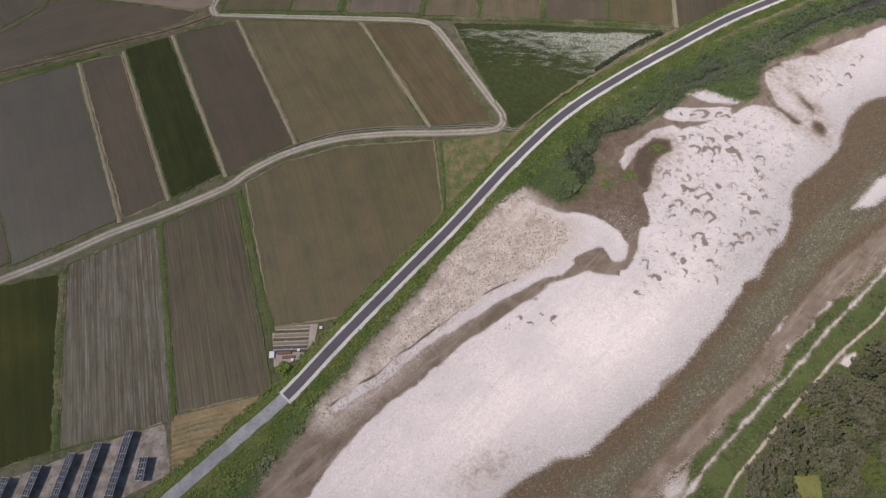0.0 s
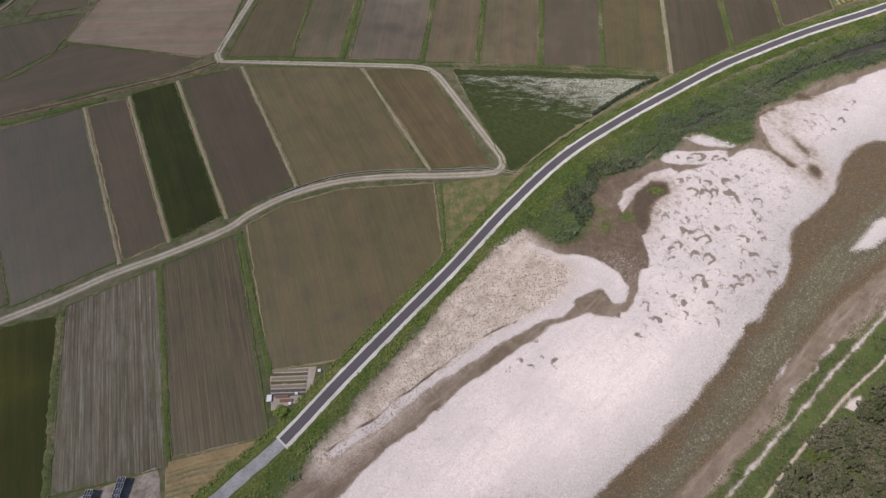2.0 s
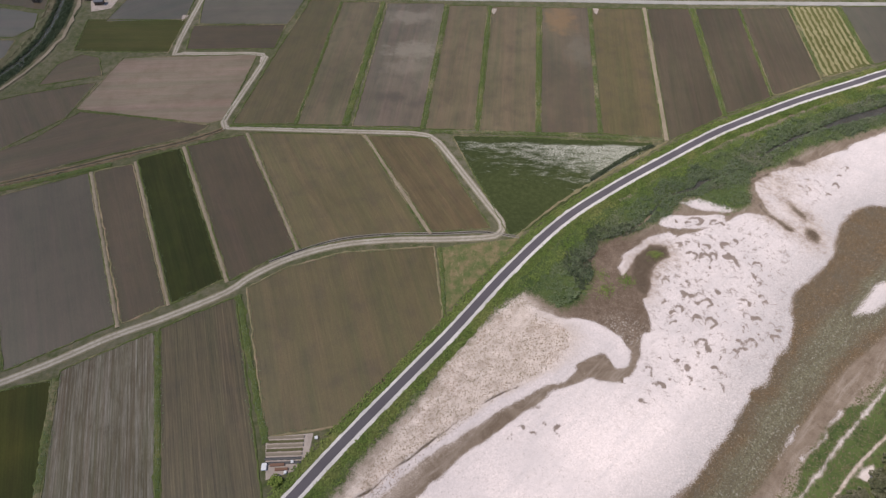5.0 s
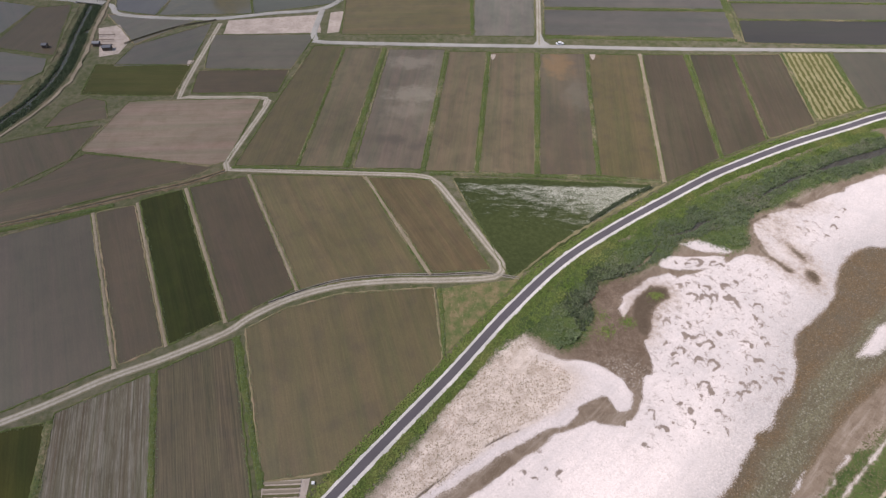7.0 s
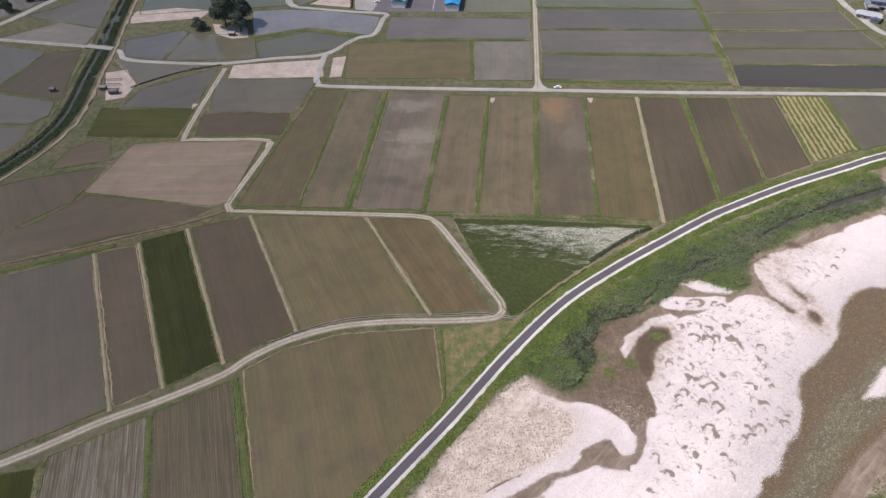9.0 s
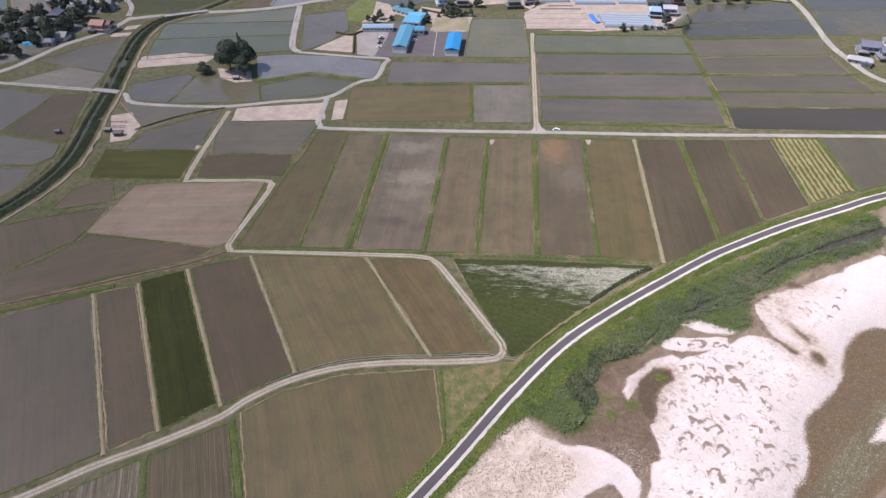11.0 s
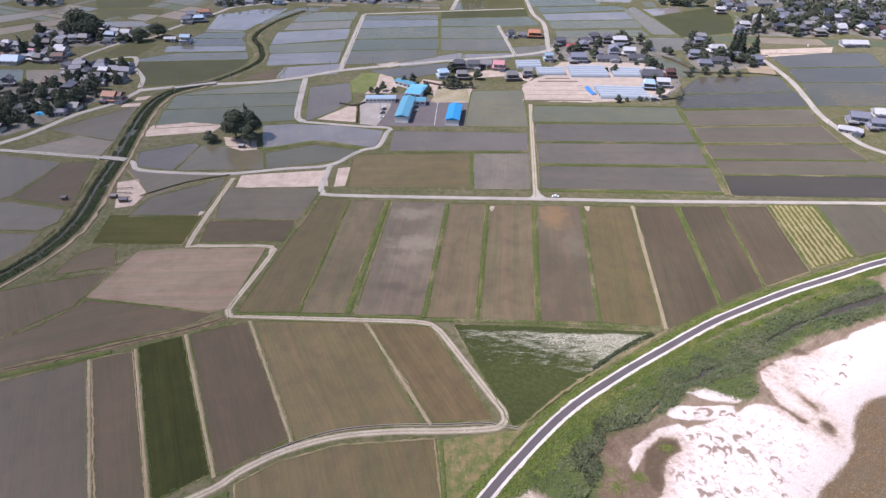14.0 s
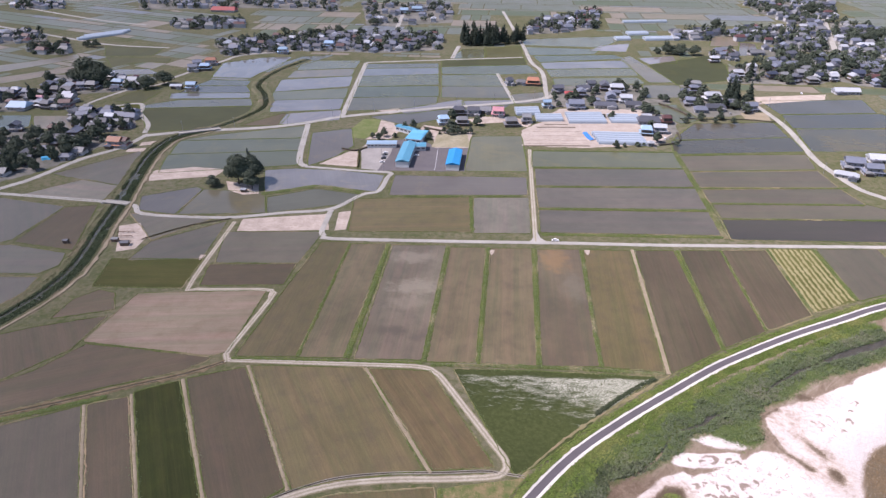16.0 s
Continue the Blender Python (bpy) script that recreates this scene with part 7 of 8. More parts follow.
def house_kind(w, d, storeys, roof, style):
    """A house about its own middle: walls, main roof, lean-to roof, ridge, windows, door."""
    key = (w, d, storeys, roof, style)
    if key in MADE:
        return MADE[key], False
    r = random.Random(hash((w, d, storeys, len(roof), style)) % 9973)
    t = empty("house")
    wall = WALLS[(style + storeys) % 4]
    h = 2.9 * storeys + 0.4
    if storeys == 2:
        uw, ud = w * 0.8, d * 0.88
        part("wall", boxes((-w / 2, -d / 2, 0, w / 2, d / 2, 2.7)), wall, t)
        part("upper_wall", boxes((-uw / 2, -ud / 2, 2.7, uw / 2, ud / 2, h)), wall, t)
        part("lower_roof", roof_mesh(w, d, 2.7, 1.2, 0.8, 1.4), ROOF[roof], t)
        part("roof", roof_mesh(uw, ud, h, ud * 0.34, 0.9, 1.8 if style % 2 else 0.0), ROOF[roof], t)
        part("ridge", boxes((-uw / 2 + 1.2, -0.18, h + ud * 0.34 + 0.2, uw / 2 - 1.2, 0.18, h + ud * 0.34 + 0.42)), ROOF["grey" if roof != "silver" else "silver"], t)
        floors = ((uw, ud, 3.75), (w, d, 0.9))
    else:
        part("wall", boxes((-w / 2, -d / 2, 0, w / 2, d / 2, h)), wall, t)
        part("roof", roof_mesh(w, d, h, d * 0.32, 0.9, 2.2 if style % 2 else 0.0), ROOF[roof], t)
        part("ridge", boxes((-w / 2 + 1.6, -0.18, h + d * 0.32 + 0.2, w / 2 - 1.6, 0.18, h + d * 0.32 + 0.42)), ROOF["grey" if roof != "silver" else "silver"], t)
        floors = ((w, d, 0.9),)
    if style != 1:
        side = -1 if style == 0 else 1
        a, b = side * w * 0.28, -d / 2 - 1.6
        part("wing_wall", boxes((a - w * 0.2, b - 1.2, 0, a + w * 0.2, -d / 2 + 0.3, 2.6)), WALLS[(style + storeys + 1) % 4], t)
        wing = roof_mesh(4.2, w * 0.4, 2.6, 1.1, 0.6, 0.4)
        bmesh.ops.transform(wing, matrix=pose(a, b + 0.4, 0, 0, 0, 90), verts=wing.verts[:])
        part("wing_roof", wing, ROOF["grey" if roof in ("slate", "dark") else "dark"], t)
    for fw, fd, z in floors:
        n = max(2, int(fw / 4))
        for i in range(n):
            x = -fw / 2 + (i + 0.5) * fw / n
            part("window", boxes((x - 0.7, -fd / 2 - 0.05, z + 0.1, x + 0.7, -fd / 2 + 0.02, z + 1.2)), GLASS, t)
        part("window", boxes((-fw / 2 - 0.05, -0.7, z, -fw / 2 + 0.02, 0.7, z + 1.2)), GLASS, t)
    part("door", boxes((-0.5 + w * 0.18, -d / 2 - 0.06, 0, 0.5 + w * 0.18, -d / 2 + 0.02, 2.05)), DOOR, t)
    tagged(t, ("two-storey" if storeys == 2 else "single-storey") + " house with a " + ROOF_WORDS[roof] + " roof", "house", group="village houses")
    MADE[key] = t
    return t, True


TAKEN = {}


def take(x, y, room):
    TAKEN.setdefault((int(x // 30), int(y // 30)), []).append((x, y, room))


def house(x, y, w, d, storeys, turn, roof, style=None):
    t, fresh = house_kind(w, d, storeys, roof, style if style is not None else int(x + y) % 4)
    m = pose(x, y, 0.0, 0, 0, turn)
    take(x, y, max(w, d) / 2)
    if fresh:
        t.matrix_basis = m
        return t
    return copy_thing(t, m)


# ---- houses, one row each: x, y, width, depth, storeys, turn, roof ----
house(-1.7, 584.7, 11, 9, 2, 12, "skyblue")
house(13.5, 612.0, 13, 9, 2, 3, "dark")
house(16.2, 581.1, 12, 8, 2, 0, "grey")
house(28.1, 610.4, 13, 9, 2, -5, "dark")
house(39.2, 619.4, 12, 9, 1, 4, "grey")
house(52.7, 609.5, 12, 10, 2, -8, "pink")
house(62.9, 578.9, 13, 9, 2, 6, "grey")
house(78.7, 590.0, 9, 8, 2, -4, "grey")
house(105.1, 637.7, 9, 7, 2, 5, "skyblue")
house(124.9, 691.1, 13, 8, 2, 8, "dark")
house(135.3, 678.0, 9, 7, 1, 0, "red")
house(134.5, 634.4, 18, 11, 2, -3, "slate")
house(154.2, 700.3, 13, 8, 1, 10, "dark")
house(164.8, 709.4, 10, 8, 2, 5, "dark")
house(190.7, 695.1, 17, 10, 2, -4, "silver")
house(165.6, 637.5, 22, 9, 1, -4, "dark")
house(190.9, 655.2, 14, 9, 2, -6, "silver")
house(195.3, 639.8, 16, 9, 1, -10, "dark")
house(196.9, 588.5, 20, 12, 1, -8, "dark")
house(185.5, 556.1, 11, 10, 2, -12, "skyblue")
house(199.2, 561.2, 13, 8, 2, -6, "silver")
house(181.8, 527.2, 5, 4, 1, 0, "silver")
house(73.8, 722.0, 9, 8, 2, 15, "dark")
house(87.1, 724.0, 10, 7, 1, 0, "grey")
house(100.9, 721.0, 16, 10, 2, -8, "orange")
house(286.2, 664.9, 19, 10, 2, -2, "silver")
house(276.4, 631.4, 20, 9, 1, -2, "dark")
house(296.9, 640.5, 10, 8, 2, 0, "grey")
house(256.6, 647.7, 11, 8, 2, -15, "slate")
house(261.3, 679.6, 9, 7, 2, -10, "slate")
house(284.2, 710.9, 13, 8, 2, -14, "grey")
house(352.6, 760.4, 13, 9, 2, -12, "silver")
house(339.2, 740.3, 12, 9, 2, -8, "slate")
house(370.9, 767.9, 11, 8, 2, -8, "grey")
house(-288.6, 520.9, 14, 10, 2, -10, "orange")
house(-282.8, 521.4, 12, 8, 2, -10, "maroon")
house(-390.2, 630.8, 13, 9, 2, 5, "maroon")
house(-353.3, 592.2, 12, 9, 2, 8, "slate")
house(-340.1, 570.1, 15, 7, 1, 6, "silver")
house(-332.2, 597.5, 13, 9, 2, 4, "slate")
house(-315.2, 579.5, 14, 6, 1, 4, "silver")
house(-325.2, 571.3, 13, 9, 2, 2, "dark")
house(-326.1, 558.4, 11, 8, 2, 0, "dark")
house(-302.9, 571.0, 10, 8, 2, 8, "grey")
house(-430.9, 651.9, 13, 10, 1, -6, "pink")
house(-435.9, 627.1, 20, 14, 1, -4, "skyblue")
house(-372.0, 709.7, 14, 9, 2, -10, "skyblue")
house(-356.3, 703.1, 12, 9, 2, -4, "silver")
house(-349.4, 711.8, 10, 8, 1, 0, "silver")
house(-311.1, 777.4, 12, 9, 2, 20, "slate")
house(-313.1, 799.3, 12, 9, 2, 20, "slate")
house(-297.7, 782.9, 14, 9, 2, 8, "skyblue")
house(-299.8, 810.9, 16, 9, 2, 10, "orange")
house(-285.0, 699.0, 12, 8, 2, 0, "skyblue")
house(-303.1, 701.8, 12, 5, 1, 0, "silver")
house(-164.9, 912.4, 16, 10, 2, 0, "skyblue")
house(-74.5, 1183.1, 16, 12, 2, 0, "skyblue")
house(-52.1, 1200.7, 22, 12, 2, 0, "skyblue")
house(-46.4, 903.2, 13, 9, 2, 4, "dark")
house(-221.8, 873.5, 14, 9, 2, 6, "skyblue")
house(333.7, 479.1, 16, 11, 2, -18, "slate")
house(316.7, 458.4, 16, 6, 1, -30, "silver")
house(342.1, 466.8, 14, 9, 2, -12, "slate")
house(363.0, 493.2, 16, 10, 1, -10, "silver")
house(444.6, 691.9, 26, 10, 1, -4, "silver")
house(494.5, 758.3, 16, 11, 2, -6, "navy")
house(501.8, 738.7, 14, 11, 2, -6, "maroon")
house(519.4, 789.0, 13, 9, 2, -6, "slate")
house(601.1, 924.3, 22, 10, 1, -2, "silver")
house(424.1, 876.7, 20, 9, 1, 0, "grey")
house(369.2, 853.6, 14, 9, 2, 10, "slate")
house(349.9, 831.5, 12, 8, 2, 0, "silver")
house(379.1, 844.5, 12, 9, 2, 0, "dark")
house(376.3, 1008.9, 20, 8, 1, 4, "silver")
house(-400.8, 1196.0, 44, 16, 1, -6, "red")

BOXES = [[tuple(q) for q in pts] + [] for _, _, pts in FIELDS]
BOUNDS = [(min(a for a, _ in p), min(b for _, b in p), max(a for a, _ in p), max(b for _, b in p)) for p in BOXES]
WAYS = [np.array([(v.co.x, v.co.y) for v in o.data.vertices][3::7]) for o in scene.objects if o.name.startswith(("village_road", "far_road", "farm_road"))]
WAYS = np.concatenate(WAYS)
PALETTE = ("slate", "dark", "slate", "grey", "silver", "dark", "grey", "slate", "slate", "maroon", "dark", "navy")
SIZES = ((12, 9, 2), (10, 8, 2), (12, 9, 1), (9, 8, 2), (14, 10, 2), (8, 6, 1))


def free(x, y, room):
    for (a, b, c, d), p in zip(BOUNDS, BOXES):
        if a < x < c and b < y < d and inside(np.array([x]), np.array([y]), p)[0]:
            return False
    if np.min(np.hypot(WAYS[:, 0] - x, WAYS[:, 1] - y)) < room * 0.8 + 2:
        return False
    i, j = int(x // 30), int(y // 30)
    near = [q for k in (-1, 0, 1) for l in (-1, 0, 1) for q in TAKEN.get((i + k, j + l), ())]
    return all(math.hypot(x - a, y - b) > (room + c) * 0.86 for a, b, c in near)


VILLAGES = []
FAR_HOUSES = ([], [], [])
FAR_TREES = ([], [])
FAR_ROOFS = ("slate", "dark", "grey", "silver", "skyblue", "maroon", "orange", "navy")
# bluish share of this ground colour stands in for haze
LIVED = mineral("village_ground", (0.104, 0.106, 0.088), (0.205, 0.192, 0.180), (0.075, 0.085, 0.06), 0.95, 0.2, 0.035)


def far_house(x, y, w, d, h, turn, roof):
    """Walls and a pitched roof with eaves, added to the joined distant houses."""
    v, f, mats = FAR_HOUSES
    c, s = math.cos(radians(turn)), math.sin(radians(turn))
    b = len(v)
    a, e, o, rise = w / 2, d / 2, 0.8, d * 0.34
    local = [(sx * a, sy * e, z) for z in (0, h) for sx, sy in ((-1, -1), (1, -1), (1, 1), (-1, 1))]
    local += [(sx * (a + o), sy * (e + o), h - 0.1) for sx, sy in ((-1, -1), (1, -1), (1, 1), (-1, 1))] + [(-a * 0.8, 0, h + rise), (a * 0.8, 0, h + rise)]
    v.extend((x + c * p - s * q, y + s * p + c * q, z) for p, q, z in local)
    for q in ((0, 1, 5, 4), (1, 2, 6, 5), (2, 3, 7, 6), (3, 0, 4, 7)):
        f.append(tuple(b + i for i in q))
        mats.append(0)
    for q in ((8, 9, 13, 12), (10, 11, 12, 13), (9, 10, 13), (11, 8, 12), (8, 11, 10, 9)):
        f.append(tuple(b + i for i in q))
        mats.append(1 + roof)


SMALL = {}


def small_house(x, y, w, d, h, turn, roof):
    """A plainer house for the middle distance: walls, roof and a row of windows."""
    key = (w, d, h, roof)
    m = pose(x, y, 0, 0, 0, turn)
    if key in SMALL:
        copy_thing(SMALL[key], m)
    else:
        t = empty("house")
        part("wall", boxes((-w / 2, -d / 2, 0, w / 2, d / 2, h)), WALLS[1], t)
        part("roof", roof_mesh(w, d, h, d * 0.34, 0.8, w * 0.1), ROOF[roof], t)
        part("window", boxes((-w * 0.3, -d / 2 - 0.05, h * 0.5, w * 0.3, -d / 2 + 0.02, h * 0.72)), GLASS, t)
        tagged(t, "distant white-walled house with a " + ROOF_WORDS[roof] + " roof", "house", group="distant village houses")
        SMALL[key] = t
        t.matrix_basis = m
    SMALL["count"] = SMALL.get("count", 0) + 1


def far_tree(x, y, h, rad, r):
    """A few dozen leaf sprays round an uneven crown, added to the joined distant trees."""
    v, f = FAR_TREES
    for i in range(46):
        w, t = r.uniform(0, 6.283), r.uniform(-0.7, 1.0)
        e = math.sqrt(max(0.0, 1 - t * t)) * rad * r.uniform(0.6, 1.1)
        c = Vector((x + e * math.cos(w), y + e * math.sin(w), h * 0.55 + t * h * 0.42))
        n = Vector((math.cos(w) + r.uniform(-0.5, 0.5), math.sin(w) + r.uniform(-0.5, 0.5), t + r.uniform(-0.2, 0.7))).normalized()
        u = n.orthogonal().normalized() * rad * r.uniform(0.25, 0.45)
        k = n.cross(u)
        b = len(v)
        v.extend(tuple(q) for q in (c - u, c - k * 0.8 + n * 0.3, c + u, c + k * 0.8 + n * 0.3))
        f.append((b, b + 1, b + 2, b + 3))


def village(houses, trees, *pts):
    r = random.Random(len(VILLAGES) * 13 + 1)
    lo, hi = (0.5, 1.15) if trees > 6 * houses else (0.3, 1.1)
    VILLAGES.append(list(pts))
    xs, ys = [p[0] for p in pts], [p[1] for p in pts]
    if houses:
        lot("village_ground", LIVED, "trodden earth, gardens and lanes between the houses", *pts, z=0.02 + 0.001 * len(VILLAGES))
    base = r.uniform(-14, 8)
    done = tries = 0
    while done < houses and tries < houses * 30:
        tries += 1
        x, y = r.uniform(min(xs), max(xs)), r.uniform(min(ys), max(ys))
        w, d, s = SIZES[r.randrange(6)]
        if inside(np.array([x]), np.array([y]), list(pts))[0] and free(x, y, w * 0.5):
            turn = base + r.choice((0, 0, 90)) + r.uniform(-6, 6)
            if y < 790:
                house(x, y, w, d, s, turn, PALETTE[r.randrange(12)], r.randrange(2))
            else:
                k = (0, 1, 2, 0, 1, 0, 2, 1, 0, 1, 3, 0, 5, 1, 2, 7)[r.randrange(16)]
                if y < 960 and SMALL.get("count", 0) < 100:
                    small_house(x, y, w, d, 2.9 * s + 0.4, turn, FAR_ROOFS[k])
                else:
                    far_house(x, y, w, d, 2.9 * s + 0.4, turn, k)
                take(x, y, w / 2)
            done += 1
    done = tries = 0
    while done < trees and tries < trees * 20:
        tries += 1
        x, y = r.uniform(min(xs), max(xs)), r.uniform(min(ys), max(ys))
        if inside(np.array([x]), np.array([y]), list(pts))[0] and free(x, y, 0.5):
            if y < 790:
                plant(ROUND if r.random() < 0.9 else CONES, x, y, r, lo, hi)
            else:
                far_tree(x, y, r.uniform(5, 15), r.uniform(2.2, 6.0), r)
            done += 1


# ---- villages: houses and trees strewn within an outline ----
village(15, 24, (-377, 614), (-314, 618), (-294, 570), (-322, 551), (-352, 570))
village(15, 16, (-459, 680), (-412, 680), (-379, 621), (-423, 628))
village(20, 22, (-485, 760), (-398, 751), (-360, 741), (-340, 694), (-397, 680), (-445, 688))
village(14, 8, (-550, 714), (-469, 693), (-427, 620), (-480, 609))
village(14, 84, (-451, 565), (-418, 563), (-349, 557), (-314, 548), (-301, 525), (-312, 493), (-330, 459), (-360, 428))
village(120, 195, (-334, 930), (-198, 995), (-8, 998), (-7, 899), (-76, 878), (-147, 883), (-195, 890), (-245, 869), (-294, 855))
village(36, 51, (-164, 1299), (12, 1282), (11, 1099), (-127, 1058))
village(46, 66, (118, 1001), (143, 1102), (280, 1213), (247, 1055), (187, 1019))
village(34, 45, (355, 1022), (500, 1051), (461, 958), (337, 964))
village(6, 6, (355, 871), (401, 892), (381, 840))
village(44, 80, (457, 1032), (497, 1033), (560, 1061), (613, 1062), (541, 901), (507, 883), (462, 950), (439, 965))
village(36, 75, (648, 1111), (669, 1111), (688, 1019), (665, 939), (605, 843), (583, 881), (549, 901))
village(44, 120, (498, 867), (613, 895), (621, 869), (519, 705), (478, 723), (465, 747), (425, 723))
village(15, 60, (405, 819), (472, 876), (495, 867), (426, 727), (367, 731))
village(6, 6, (450, 913), (490, 914), (469, 870), (430, 869))
village(1, 14, (361, 810), (402, 816), (366, 731), (331, 731))
village(70, 120, (583, 1321), (698, 1351), (778, 1353), (690, 1164), (621, 1081), (573, 1099), (567, 1195))
village(40, 42, (-453, 1071), (-344, 1113), (-325, 1046), (-421, 1035))
village(26, 20, (-725, 1003), (-611, 997), (-585, 941), (-664, 910))
village(80, 105, (-630, 1383), (-222, 1391), (-193, 1192), (-358, 1237), (-557, 1209))
village(26, 22, (-830, 1266), (-728, 1268), (-707, 1218), (-782, 1204))
village(9, 16, (-577, 898), (-526, 898), (-512, 858), (-561, 864))
village(0, 3, (-10, 597), (35, 619), (40, 581), (-4, 561))
village(8, 34, (108, 683), (145, 724), (216, 720), (242, 676), (227, 600), (215, 560), (185, 522), (181, 539), (196, 620), (149, 642), (113, 638))
village(3, 22, (266, 721), (298, 730), (286, 681), (318, 652), (315, 622), (287, 611), (246, 607), (250, 655))

ob = mesh_part("distant_houses", FAR_HOUSES[0], FAR_HOUSES[1], WALLS[1])
for k in FAR_ROOFS:
    ob.data.materials.append(ROOF[k])
ob.data.polygons.foreach_set("material_index", FAR_HOUSES[2])
tagged(ob, "many small distant houses with slate, dark and silver roofs", "houses", kind="stuff")
tagged(mesh_part("distant_trees", FAR_TREES[0], FAR_TREES[1], LEAF), "dark green garden trees of the distant villages", "trees", kind="stuff")

# ---- the blue-roofed works ----
def hall(x, y, w, d, h, turn, roof, label, rise=0.12, bays=4, hip=0.0):
    t = empty("works_hall", pose(x, y, 0.05, 0, 0, turn))
    part("wall", boxes((-w / 2, -d / 2, 0, w / 2, d / 2, h)), WHITEPAINT, t)
    part("roof", roof_mesh(w, d, h, min(w, d) * rise, 0.5, hip), ROOF[roof], t)
    part("fascia", boxes((-w / 2 - 0.52, -d / 2 - 0.56, h - 0.35, w / 2 + 0.52, -d / 2 - 0.5, h + 0.05)), WHITEPAINT, t)
    for i in range(bays):
        a = -w / 2 + (i + 0.5) * w / bays
        pane = part("window", boxes((a - w / bays * 0.32, -d / 2 - 0.06, h * 0.45, a + w / bays * 0.32, -d / 2 + 0.02, h * 0.75)), GLASS, t)
        part("sill", boxes((a - w / bays * 0.34, -d / 2 - 0.16, h * 0.42, a + w / bays * 0.34, -d / 2 + 0.02, h * 0.445)), RAIL, pane)
    part("door", boxes((w / 2 - 0.04, -d * 0.2, 0, w / 2 + 0.06, d * 0.1, min(3.2, h - 0.6))), STEEL, t)
    return tagged(t, label, "hall", group="blue-roofed works buildings")


hall(-33.0, 497.5, 44, 10.5, 5.2, 84.5, "azure", "long white works hall under a light blue roof", 0.16, 8)
hall(7.4, 486.5, 33, 10.5, 5.0, 84.5, "blue", "white shed with a vivid blue roof at the yard", 0.16, 6)
hall(-55.8, 523.5, 25.5, 8, 3.6, 1, "skyblue", "low white office with a pale blue flat roof", 0.05, 8)
hall(-25.5, 541.0, 14, 24, 4.6, -14, "azure", "azure-roofed hall behind the works", 0.1, 3, 2.0)
hall(-36.5, 561.0, 20, 7, 4.2, -38, "azure", "narrow azure-roofed wing of the works", 0.1, 4)
hall(-23.5, 517.0, 13, 9, 4.0, 2, "azure", "low azure-roofed link building", 0.1, 3)
part_line = strip("yard_marking", np.array([(-8.5, 471.0), (-6.2, 519.0)]), [(0.15, 0.105), (-0.15, 0.105)], WHITEPAINT)
tagged(part_line, "white painted line on the yard", "marking", kind="structure")


def hedge(points, h, w, label, mat=None):
    line = curve(points, 1.2)
    rr = np.random.default_rng(len(label))
    i = rr.integers(0, len(line), int(len(line) * 14))
    p = np.column_stack([line[i] + rr.normal(0, w * 0.3, (len(i), 2)), rr.uniform(0.1, h * 0.8, len(i))])
    t = empty("hedge", pose(*line[0], 0))
    ob = blade_mesh("foliage", p - np.array([*line[0], 0]), rr.uniform(0.5, 0.9, len(i)), mat or LEAF, 3, 2, 0.8, 0.7)
    ob.parent = t
    core = strip("trunk", line - line[0], [(w * 0.4, 0), (w * 0.3, h * 0.8), (-w * 0.3, h * 0.8), (-w * 0.4, 0)], BARK, t)
    return tagged(t, label, "hedge")


hedge([(-71.5, 476), (-73.5, 500), (-74, 513), (-66, 522)], 1.6, 1.4, "yellow-green clipped hedge round the sandy lot", grass("yellow_hedge", (0.11, 0.12, 0.02), (0.16, 0.15, 0.03), (0.07, 0.085, 0.02)))
hedge([(-90, 517), (-80, 512), (-74, 514)], 1.6, 1.4, "dark hedge at the end of the sandy lot")
hedge([(-20, 572), (-10, 566), (-3, 562)], 1.8, 1.6, "dark clipped hedge in front of a house")
hedge([(190, 528), (206, 533), (214, 545), (216, 560)], 1.6, 1.6, "dark hedge bending round the farmstead")
hedge([(225, 650), (236, 632), (243, 612)], 1.8, 1.8, "dark hedge beside the farmhouse")
hedge([(232, 602), (262, 600), (296, 599), (322, 592)], 1.0, 1.0, "low dark hedge along the garden")


# ---- vehicles ----
TYRE = plain("tyre_rubber", (0.02, 0.02, 0.02), 0.9)
PAINT = {"white": plain("white_car_paint", (0.75, 0.76, 0.77), 0.3, 0.5, 0, 0.03), "black": plain("black_car_paint", (0.015, 0.016, 0.018), 0.25, 0.5), "silver": plain("silver_car_paint", (0.42, 0.43, 0.45), 0.3, 0.5, 0.4)}


